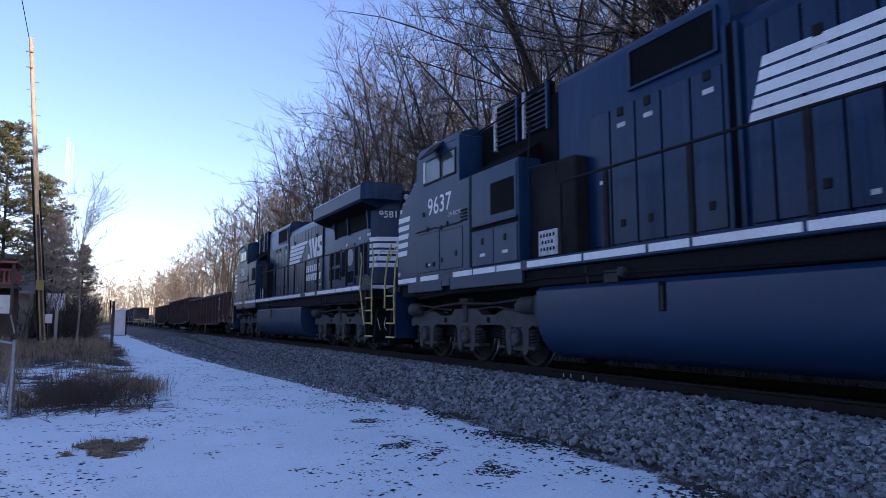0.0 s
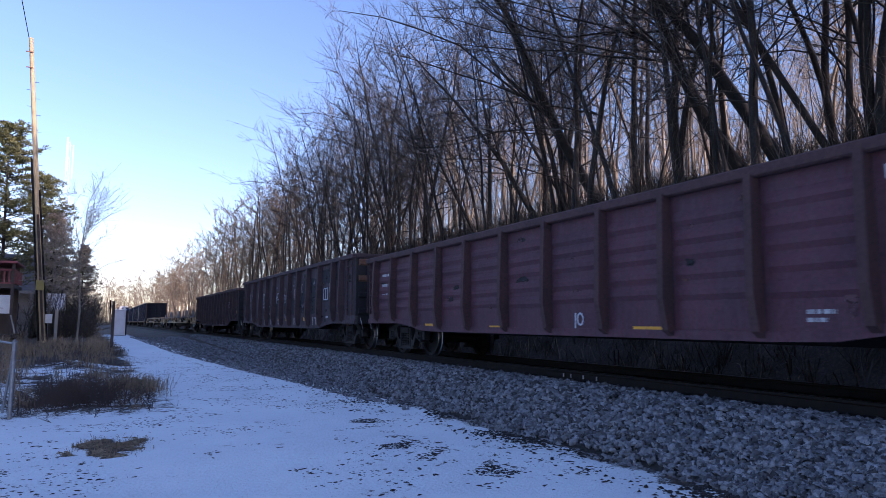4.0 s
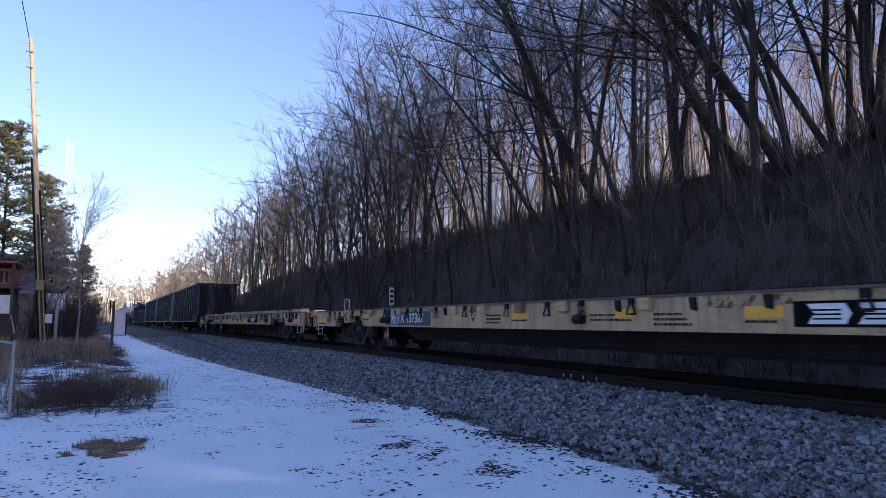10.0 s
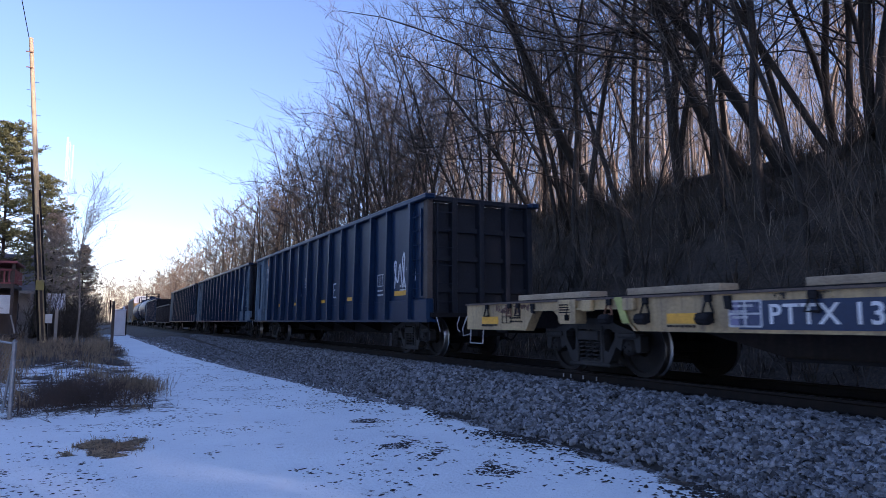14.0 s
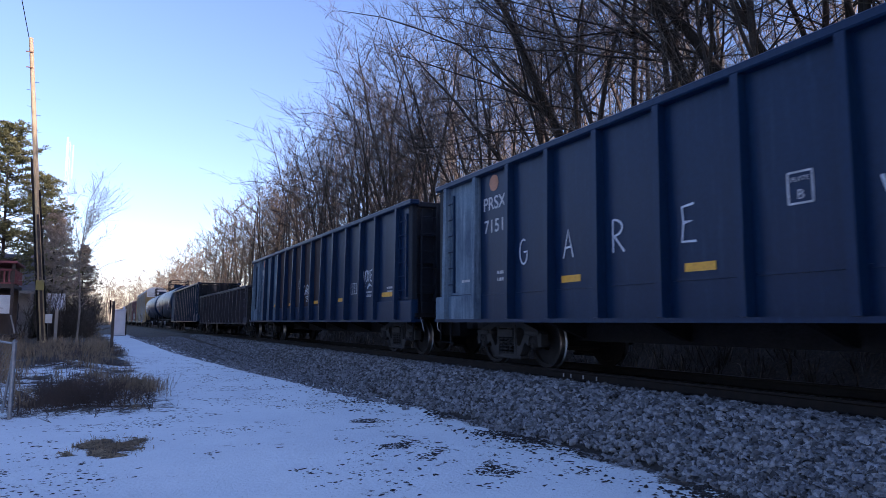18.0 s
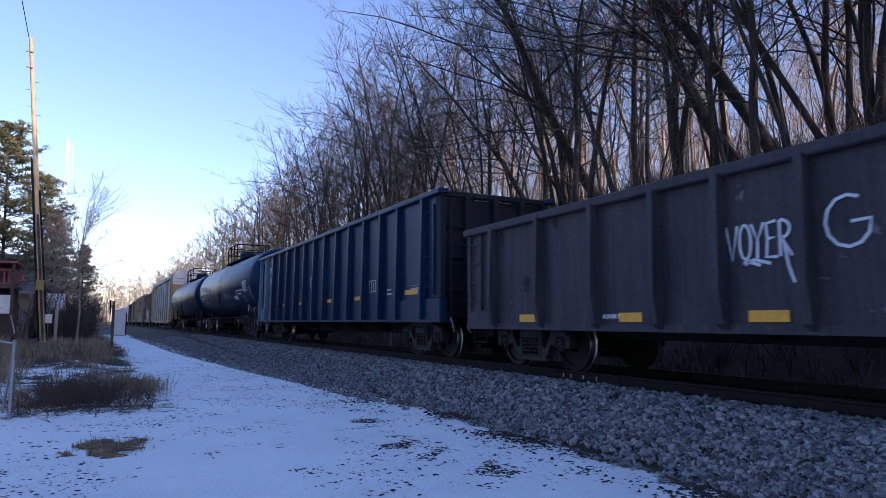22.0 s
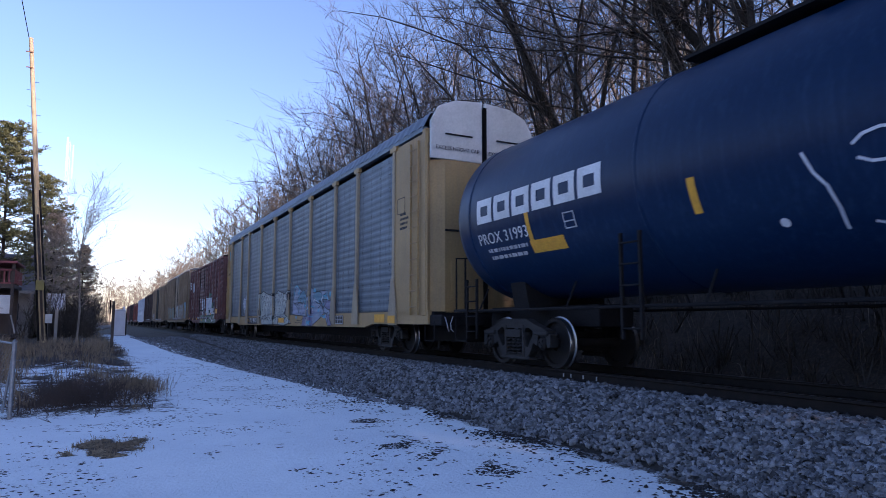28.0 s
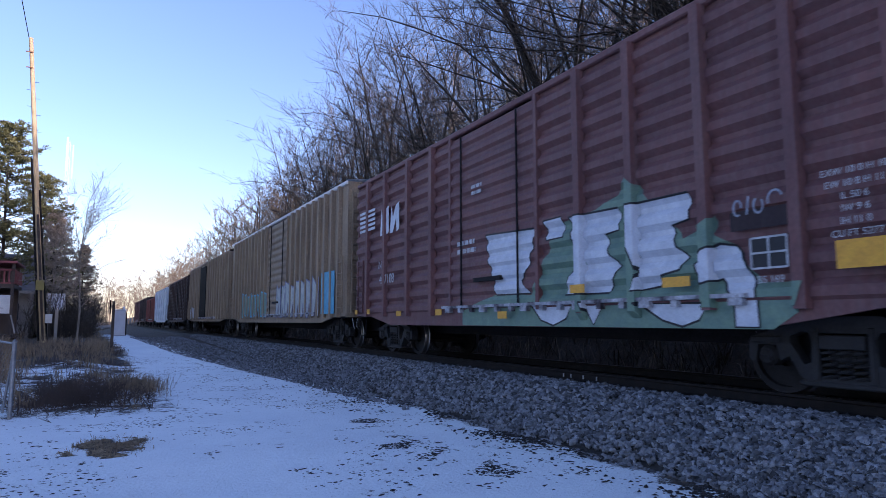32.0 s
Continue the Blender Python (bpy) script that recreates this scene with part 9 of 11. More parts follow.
def slab_letters(rng, y0, z0, wide, tall, n):
    """Fat block letter outlines for big pieces of graffiti: list of polygons (y, z)."""
    out, w = [], wide / n
    for k in range(n):
        a = y0 - k * w
        j = lambda q: rng.uniform(-q, q)
        out.append([(a + j(0.05), z0 + j(0.06)), (a - w * 0.35 + j(0.05), z0 + j(0.05)), (a - w * 0.5 + j(0.05), z0 + tall * 0.4 + j(0.1)), (a - w * 0.65, z0 + j(0.05)), (a - w * 1.02 + j(0.05), z0 + j(0.06)),
                    (a - w * 0.95 + j(0.08), z0 + tall * 0.6), (a - w * 1.0 + j(0.08), z0 + tall + j(0.12)), (a - w * 0.55, z0 + tall * 0.9 + j(0.1)), (a - w * 0.05 + j(0.06), z0 + tall + j(0.12)), (a + w * 0.02, z0 + tall * 0.5)])
    return out


def fat_piece(car, x, y0, z0, wide, tall, n, fill, rng, label, line=None, width=0.035):
    for poly in slab_letters(rng, y0, z0, wide, tall, n):
        ob = part("graffiti", Shape().prism(poly, "x", x - 0.006, x - 0.001), fill, car, label)
        if line:
            part("outline", strokes([poly + [poly[0]]], width, 0.009), line, ob).matrix_basis = pose(x, 0, 0)


def cream_strokes(rng):
    """Upright wriggles of the cream lettering."""
    out, s_ = [], 311.1
    while s_ > 306.4:
        if abs(s_ - 308.4) > 0.12:
            w, top, low = rng.uniform(0.3, 0.44), rng.uniform(1.92, 2.05), rng.uniform(1.1, 1.3)
            out.append([(s_ - 0.03, top), (s_ - 0.08, top - 0.2), (s_ - 0.26, top - 0.45), (s_ - 0.38, low + 0.12), (s_ - 0.33, low), (s_ - 0.2, low - 0.06)])
            out.append([(s_ - 0.03, top), (s_ - w * 0.5, top + 0.05), (s_ - w, top), (s_ - w - 0.05, top - 0.12)])
            if rng.random() < 0.5:
                out.append([(s_ - 0.2, top - 0.25), (s_ - 0.36, top - 0.2), (s_ - 0.38, top - 0.36)])
        s_ -= rng.uniform(0.26, 0.38)
    for _ in range(34):
        s_, z = rng.uniform(306.4, 311.0), rng.uniform(0.75, 1.0)
        out.append([(s_, z), (s_ - 0.18, z + 0.16), (s_ - 0.4, z + 0.2 + rng.uniform(-0.08, 0.08)), (s_ - 0.55, z + rng.uniform(-0.02, 0.1))])
    return out


def autorack():
    car = thing("autorack", "tall galvanised autorack car with tan frame and graffiti", "autorack")
    a0, b0 = 293.2, 320.6
    c = (a0 + b0) / 2
    add_car(car, c)
    a, b = a0 - c, b0 - c
    rng = random.Random(51)
    T, P = M["rack_tan"], M["rack_post"]
    posts = [295.3, 298.1, 300.2, 303.05, 305.95, 308.6, 311.3, 314.2, 316.15, 318.95]
    eave, h = 5.55, 1.5
    part("deck", Shape().box(-1.4, a, 0.95, 1.4, b, 1.08), M["black_steel"], car)
    part("centre_sill", Shape().box(-0.4, a + 0.2, 0.35, 0.4, b - 0.2, 0.95), M["black_steel"], car)
    for s in (-1, 1):
        X = s * h
        part("side_sill", Shape().prism([(a + 0.1, 0.78), (a + 3.6, 0.78), (a + 4.2, 0.68), (b - 4.2, 0.68), (b - 3.6, 0.78), (b - 0.1, 0.78), (b - 0.1, 1.1), (a + 0.1, 1.1)], "x", min(X, X - s * 0.1), max(X, X - s * 0.1)), T, car)
        for p, q in zip(posts, posts[1:]):
            y0, y1 = p - c + 0.06, q - c - 0.06
            part("side_panel", ridged(y0, y1, 1.12, eave - 0.25, X - s * 0.05, 22, 0.009), M["galv"], car)
            if s < 0:
                holes = Shape()
                for k in range(4):
                    middle = y0 + (y1 - y0) * (k + 0.5) / 4
                    for j in range(68):
                        z = 1.16 + (eave - 1.46) * j / 67
                        low_x = X + 0.05 - pressed(z, 1.12, eave - 0.25, 22, 0.009) - 0.004
                        for d in (-0.1, -0.04, 0.03, 0.09):
                            r = 0.014 if abs(d) < 0.05 else 0.009
                            if rng.random() < (0.75 if r > 0.01 else 0.4):
                                y = middle + d
                                holes.add([(low_x, y - r, z - r), (low_x, y + r, z - r), (low_x, y + r, z + r), (low_x, y - r, z + r)], [(0, 3, 2, 1)])
                        if j % 8 == 4:
                            holes.add([(low_x, middle - 0.03, z - 0.022), (low_x, middle + 0.03, z - 0.022), (low_x, middle + 0.03, z + 0.022), (low_x, middle - 0.03, z + 0.022)], [(0, 3, 2, 1)])
                tagged(part("vent_perforation", holes, M["ink"], car, "rows of small dark vent holes"), "rows of small dark vent holes", kind="stuff")
        for p in posts:
            y = p - c
            part("side_post", Shape().box(min(X - s * 0.08, X + s * 0.035), y - 0.075, 1.1, max(X - s * 0.08, X + s * 0.035), y + 0.075, eave - 0.05, 0.01), P, car)
            part("post_foot", Shape().prism([(y - 0.26, 0.76), (y + 0.26, 0.76), (y + 0.24, 1.1), (y + 0.085, 1.95), (y - 0.085, 1.95), (y - 0.24, 1.1)], "x", min(X + s * 0.01, X + s * 0.05), max(X + s * 0.01, X + s * 0.05)), P, car)
            part("post_head", Shape().box(min(X - s * 0.05, X + s * 0.05), y - 0.2, eave - 0.22, max(X - s * 0.05, X + s * 0.05), y + 0.2, eave - 0.1), T, car)
        part("eave_rail", Shape().box(min(X - s * 0.1, X + s * 0.02), a + 0.35, eave - 0.1, max(X - s * 0.1, X + s * 0.02), b - 0.35, eave + 0.02), M["galv"], car)
        for e in (-1, 1):
            ye = a if e < 0 else b
            y0, y1 = (ye + 0.15, posts[0] - c - 0.06) if e < 0 else (posts[-1] - c + 0.06, ye - 0.15)
            part("end_side_panel", Shape().box(min(X, X - s * 0.04), y0, 1.0, max(X, X - s * 0.04), y1, eave - 0.15, 0.01), T, car)
            part("corner_post", Shape().box(min(X + s * 0.02, X - s * 0.12), ye - e * 0.3 - 0.1, 0.98, max(X + s * 0.02, X - s * 0.12), ye - e * 0.3 + 0.1, eave - 0.05, 0.015), T, car)
    # roof: pressed cross ribs
    n = 60
    prof = [(-h - 0.03, eave), (-h + 0.15, eave + 0.34), (-0.8, eave + 0.62), (0, eave + 0.7), (0.8, eave + 0.62), (h - 0.15, eave + 0.34), (h + 0.03, eave)]
    roof = Shape()
    w = len(prof)
    pts, fs = [], []
    for i in range(4 * n + 1):
        y = a + 0.3 + (b - a - 0.6) * i / (4 * n)
        up = 0.03 if i % 4 in (1, 2) else 0.0
        pts += [(x, y, z + up) for x, z in prof]
    for i in range(4 * n):
        for k in range(w - 1):
            fs.append((i * w + k, i * w + k + 1, (i + 1) * w + k + 1, (i + 1) * w + k))
    part("roof", roof.add(pts, fs), M["galv"], car, "ribbed galvanised roof")
    # end doors
    for e in (-1, 1):
        ye = a if e < 0 else b
        for k in (-1, 1):
            outline = lambda z0, z1: [(k * 0.06, z0), (k * 1.25, z0), (k * 1.48, z0), (k * 1.48, z1), (k * 0.06, z1)]
            part("end_door", Shape().prism([(k * 0.05, ye), (k * 1.1, ye), (k * 1.46, ye - e * 0.25), (k * 1.46, ye - e * 0.3), (k * 0.05, ye - e * 0.06)], "z", 1.05, 4.72), M["rack_tan"], car, "tan lower end door")
            part("end_door_top", Shape().prism([(k * 0.05, 4.74), (k * 1.46, 4.74), (k * 1.46, eave + 0.1), (k * 1.25, eave + 0.48), (k * 0.8, eave + 0.68), (k * 0.05, eave + 0.74)], "y", ye - e * 0.1, ye - e * 0.02), M["rack_white"], car, "off-white upper end door")
            part("door_bar", Shape().tube([(k * 0.35, ye + e * 0.03, 5.35), (k * 1.1, ye + e * 0.03, 5.35)], 0.02, 6), M["black_steel"], car)
            part("door_rib", Shape().box(min(k * 0.1, k * 1.1), min(ye, ye + e * 0.03), 2.98, max(k * 0.1, k * 1.1), max(ye, ye + e * 0.03), 3.03), M["black_steel"], car)
            part("door_panel", Shape().box(min(k * 0.35, k * 0.95), min(ye, ye + e * 0.025), 1.35, max(k * 0.35, k * 0.95), max(ye, ye + e * 0.025), 2.3, 0.008), M["rack_tan"], car)
            if e < 0:
                lettering("EXCESS HEIGHT CAR", 0.13, M["ink"], car, front(k * 0.74, ye - 0.0 - 0.014 + 0.02 - 0.01, 5.0), name="warning")
        part("door_gap", Shape().box(-0.05, min(ye, ye + e * 0.05), 1.05, 0.05, max(ye, ye + e * 0.05), eave + 0.6), M["louvre"], car)
        part("end_platform", Shape().box(-1.45, min(ye - e * 0.1, ye + e * 0.5), 0.75, 1.45, max(ye - e * 0.1, ye + e * 0.5), 1.0, 0.02), M["black_steel"], car)
        part("end_railing", Shape().tube([(-0.75, ye + e * 0.35, 1.0), (-0.75, ye + e * 0.35, 2.3), (-0.4, ye + e * 0.3, 2.4)], 0.025, 6), M["black_steel"], car)
        add_ladder(car, -h - 0.03, ye - e * 0.75, 1.0, eave - 0.3, 11, T, 0.42)
        add_coupler(car, ye + e * 0.5, e)
        add_truck(car, ye - e * 3.6)
        add_step(car, -h + 0.05, ye - e * 0.1, 0.4)
    x = -h - 0.006
    patch(car, x, 296.6 - c, 295.9 - c, 0.82, 1.04, M["yellow"], label="amber reflective patch")
    patch(car, x - 0.05, 295.55 - c, 295.1 - c, 0.8, 1.0, M["yellow"], "notice", "yellow notice plate")
    patch(car, x, 300.0 - c, 299.2 - c, 0.76, 1.04, M["ink"], "notice_board", "dark notice board with white marks")
    table(car, x - 0.006, 299.95 - c, 1.02, 0.7, 0.24, M["stencil"], 3, 2)
    patch(car, x, 307.5 - c, 306.6 - c, 0.8, 1.0, M["yellow"], label="amber reflective patch")
    patch(car, x, 314.0 - c, 313.2 - c, 0.8, 1.0, M["yellow"], label="amber reflective patch")
    patch(car, x, 313.9 - c, 311.4 - c, 0.74, 1.04, M["ink"], "number_panel", "black panel behind the number")
    lettering("TTGX 988724", 0.28, M["white_paint"], car, side(x - 0.008, 312.65 - c, 0.89))
    lettering("BNSF 2472", 0.2, M["ink"], car, side(x - 0.012, 319.8 - c, 3.6), name="end_number")
    part("round_badge", Shape().lathe([(0.32, -0.006), (0.32, 0.002)], "x", (x, 319.85 - c, 4.7), 28), M["spray_cyan"], car, "blue and white round badge")
    part("badge_centre", Shape().lathe([(0.17, -0.01), (0.17, -0.005)], "x", (x, 319.85 - c, 4.7), 24), M["white_paint"], car)
    bars(car, x, 294.9 - c, 3.6, 0.5, 4, 0.06, 0.06, M["ink"], rng)
    table(car, x - 0.006, 295.05 - c, 4.0, 0.45, 0.4, M["ink"], 1, 1, 0.012)
    # graffiti along the lower panels
    xg = -h - 0.0
    zs = creases(1.12, eave - 0.25, 22) + [1.1]
    ys = sorted([p - c + d for p in posts for d in (-0.258, -0.255, -0.078, -0.076, 0.076, 0.078, 0.255, 0.258)])

    def skin(y, z):
        if z < 1.11:
            return h + 0.004 + (0.055 if any(abs(y - p + c) < 0.256 for p in posts) else 0.0)
        for p in posts:
            if abs(y - p + c) < 0.0765:
                return h + 0.062
        return h - 0.046 + pressed(z, 1.12, eave - 0.25, 22, 0.009)

    def paint(poly, mat, label, up, line=0.0):
        pts = [(p - c, z) for p, z in poly]
        ob = lay(flat(pts), "graffiti", mat, car, lambda y, z: skin(y, z) + up, ys, zs, label)
        if line:
            lay(strokes([pts + [pts[0]]], line, 0.0), "outline", M["ink"], ob, lambda y, z: skin(y, z) + up + 0.004, ys, zs)

    paint([(305.47, 1.57), (304.83, 2.26), (304.05, 1.98), (303.49, 1.8), (302.99, 1.73), (302.89, 2.1), (302.51, 1.92), (301.68, 1.9), (300.91, 1.9), (300.89, 1.64), (300.54, 1.53), (300.31, 1.34), (300.44, 1.21), (300.78, 1.25), (300.2, 0.75), (300.77, 0.7), (301.2, 1.14), (301.63, 0.97), (302.68, 0.67), (303.92, 0.7), (303.74, 1.05), (305.42, 1.12)], M["spray_lavender"], "broad lavender-grey sprayed piece", 0.0, 0.03)
    paint([(304.7, 1.7), (304.29, 1.9), (304.01, 1.99), (303.73, 2.01), (303.71, 1.9), (303.54, 1.83), (303.41, 1.67), (303.34, 1.5), (303.42, 1.32), (303.57, 1.38), (303.73, 1.54), (303.88, 1.63), (303.95, 1.5), (304.17, 1.58), (304.41, 1.57), (304.71, 1.57)], M["spray_teal"], "teal sprayed figure with black outline", 0.005, 0.025)
    paint([(303.51, 1.83), (303.27, 1.7), (303.05, 1.72), (303.1, 1.6), (303.31, 1.5), (303.4, 1.66)], M["spray_white"], "white sprayed fill with black outline", 0.006, 0.022)
    paint([(303.88, 1.61), (304.05, 1.39), (304.23, 1.11), (304.01, 1.12), (303.79, 1.17), (303.66, 1.33)], M["spray_pale"], "pale lavender sprayed fill", 0.006, 0.022)
    paint([(305.36, 1.58), (304.83, 1.44), (304.44, 1.18), (304.9, 1.12), (305.3, 1.14)], M["spray_pale"], "pale lavender sprayed fill", 0.006)
    paint([(304.66, 1.97), (304.5, 2.0), (304.4, 1.94), (304.42, 1.88), (304.58, 1.86)], M["spray_cyan"], "bright cyan sprayed block", 0.01)
    paint([(303.74, 1.48), (303.6, 1.46), (303.58, 1.37), (303.7, 1.36)], M["spray_cyan"], "bright cyan sprayed block", 0.01)
    paint([(304.78, 1.05), (304.6, 1.06), (304.58, 0.95), (304.76, 0.96)], M["spray_cyan"], "bright cyan sprayed block", 0.01)
    for pts, wide, mat, words_ in (
            ([(305.13, 1.84), (305.12, 2.12), (304.98, 2.2), (304.86, 2.23), (304.7, 2.2), (304.56, 2.15), (304.39, 1.98)], 0.05, "spray_cyan", "cyan sprayed arc"),
            ([(305.34, 1.6), (304.83, 1.44), (304.44, 1.18)], 0.024, "ink", "black sprayed stroke"), ([(305.36, 1.58), (305.0, 1.56), (304.7, 1.5), (304.4, 1.57), (304.1, 1.53)], 0.024, "ink", "black sprayed stroke"),
            ([(304.7, 1.5), (304.5, 1.3), (304.42, 1.2)], 0.02, "ink", "black sprayed stroke"), ([(304.52, 1.46), (304.3, 1.47), (304.42, 1.3), (304.52, 1.46)], 0.02, "ink", "black sprayed stroke"),
            ([(304.35, 1.7), (304.2, 1.72), (304.05, 1.68)], 0.02, "ink", "black sprayed stroke"), ([(304.3, 1.66), (304.15, 1.58)], 0.02, "ink", "black sprayed stroke"),
            ([(303.85, 1.76), (303.7, 1.74), (303.58, 1.66), (303.52, 1.55)], 0.022, "ink", "black sprayed stroke"), ([(304.3, 1.93), (304.1, 2.06), (303.98, 2.0)], 0.022, "ink", "black sprayed stroke"),
            ([(303.48, 1.95), (303.38, 2.1), (303.25, 2.2), (303.1, 2.18)], 0.035, "spray_pale", "pale lavender sprayed stroke"), ([(303.36, 1.78), (303.26, 1.72), (303.2, 1.8)], 0.03, "ink", "black sprayed stroke"),
            ([(304.6, 0.9), (304.22, 0.87), (303.83, 0.93), (303.59, 1.06)], 0.024, "ink", "black sprayed stroke"), ([(304.85, 0.84), (304.7, 0.8), (304.6, 0.83), (304.45, 0.78), (304.3, 0.82), (304.1, 0.78), (303.95, 0.8)], 0.022, "ink", "black sprayed stroke")):
        lay(strokes([[(q - c, z) for q, z in pts]], wide, 0.0), "graffiti", M[mat], car, lambda y, z: skin(y, z) + 0.014, ys, zs, words_)
    paint([(302.48, 1.87), (301.97, 1.91), (301.58, 1.81), (301.48, 1.57), (301.65, 1.44), (302.18, 1.5), (302.53, 1.68)], M["spray_teal"], "teal sprayed letter with black outline", 0.005, 0.03)
    paint([(301.47, 1.71), (300.89, 1.9), (301.13, 1.45), (301.53, 1.29), (301.4, 1.56)], M["spray_teal"], "teal sprayed letter with black outline", 0.005, 0.03)
    paint([(301.43, 1.59), (300.94, 1.58), (300.5, 1.5), (300.31, 1.34), (300.44, 1.22), (300.96, 1.26), (301.29, 1.37)], M["spray_violet"], "violet-grey sprayed stroke", 0.005, 0.025)
    paint([(302.95, 1.64), (302.71, 1.41), (302.51, 0.7), (302.93, 0.69), (303.09, 1.21)], M["spray_violet"], "violet-grey sprayed stroke", 0.005, 0.025)
    paint([(300.92, 1.08), (300.58, 1.05), (300.19, 0.73), (300.66, 0.7)], M["spray_violet"], "violet-grey sprayed stroke", 0.005, 0.025)
    paint([(303.53, 1.05), (303.09, 1.04), (303.5, 0.68), (303.97, 0.7)], M["spray_violet"], "violet-grey sprayed stroke", 0.005, 0.025)
    paint([(302.58, 2.04), (302.28, 2), (302.29, 1.87), (302.58, 1.9)], M["spray_cyan"], "bright cyan sprayed block", 0.009)
    paint([(300.74, 1.84), (300.44, 1.84), (300.45, 1.68), (300.75, 1.68)], M["spray_cyan"], "bright cyan sprayed block", 0.009)
    paint([(302.04, 1.29), (301.83, 1.28), (301.84, 1.18), (302.04, 1.18)], M["spray_cyan"], "bright cyan sprayed block", 0.009)
    paint([(303.1, 0.88), (302.74, 0.88), (302.75, 0.74), (303.11, 0.74)], M["spray_cyan"], "bright cyan sprayed block", 0.009)
    paint([(301.33, 1.07), (301.02, 1.07), (301.02, 0.96), (301.34, 0.96)], M["spray_cyan"], "bright cyan sprayed block", 0.009)
    paint([(311.36, 2.13), (310.74, 2.26), (309.61, 2.05), (308.53, 2.06), (308.36, 1.15), (308.45, 0.72), (310.72, 0.71), (311.22, 1.2)], M["spray_cream"], "cream sprayed letters with black outlines", 0.0, 0.045)
    paint([(308.35, 2), (307.83, 2.17), (306.75, 1.99), (306.13, 2.16), (305.81, 2.06), (305.88, 1.74), (306.28, 1.47), (306.42, 1.11), (305.9, 1.06), (305.49, 0.78), (306.57, 0.69), (308.36, 0.73)], M["spray_cream"], "cream sprayed letters with black outlines", 0.0, 0.045)
    for k in range(16):
        s_, z, r = rng.uniform(300.8, 303.2), rng.uniform(1.0, 1.75), rng.uniform(0.12, 0.4)
        swirl = [(s_ - c + r * 1.3 * math.cos(q), z + r * 0.7 * math.sin(q)) for q in [k * 1.3 + 0.45 * j for j in range(rng.randrange(4, 9))]]
        lay(strokes([swirl], rng.uniform(0.025, 0.06), 0.0), "graffiti", M[("spray_teal", "spray_cyan", "spray_white", "ink")[k % 4]], car, lambda y, z: skin(y, z) + 0.012, ys, zs, "curling sprayed stroke")
    paint([(306.56, 1.61), (306.1, 1.88), (305.8, 2.07), (305.69, 1.88), (306.05, 1.74), (306.4, 1.59)], M["graphite"], "dark grey sprayed shading", 0.006)
    paint([(306.4, 1.55), (306.16, 1.36), (306.28, 1.14), (306.85, 1.13)], M["graphite"], "dark grey sprayed shading", 0.006)
    for p in cream_strokes(rng):
        lay(strokes([[(q - c, z) for q, z in p]], 0.026, 0.0), "graffiti", M["ink"], car, lambda y, z: skin(y, z) + 0.004, ys, zs, "black sprayed stroke")
    heart = [(0.06, 0.72), (0.2, 0.9), (0.42, 0.92), (0.56, 0.78), (0.7, 0.98), (0.92, 1.04), (1.1, 0.9), (1.12, 0.6), (1.0, 0.34), (0.78, 0.18), (0.4, 0.14), (0.12, 0.36)]
    paint([(315.55 - u * 0.98, 1.38 + v * 0.8) for u, v in heart], M["spray_pale"], "chalky lavender heart-shaped piece", 0.0, 0.012)
    loops = [arc(0.5, 0.45, 0.42, 0.34, 0, 360, 20), arc(0.5, 0.45, 0.28, 0.22, 20, 330, 14), [(0.9, 0.5), (1.05, 0.75), (1.15, 0.7), (1.05, 0.6), (1.0, 0.35)], [(0.4, 0.1), (0.38, -0.1), (0.3, -0.12)], [(0.6, 0.1), (0.6, -0.1), (0.52, -0.12)]]
    loops += [[(0.1 + 0.04 * k, 0.45 + 0.12 * math.sin(k)), (0.3 + 0.05 * k, 0.4 + 0.2 * math.cos(k * 1.7))] for k in range(8)]
    lay(strokes([[(315.55 - c - u * 0.98, 1.38 + v * 0.8) for u, v in ln] for ln in loops], 0.04, 0.0), "graffiti", M["spray_white"], car, lambda y, z: skin(y, z) + 0.003, ys, zs, "white sprayed looping figure")
    return car


autorack()


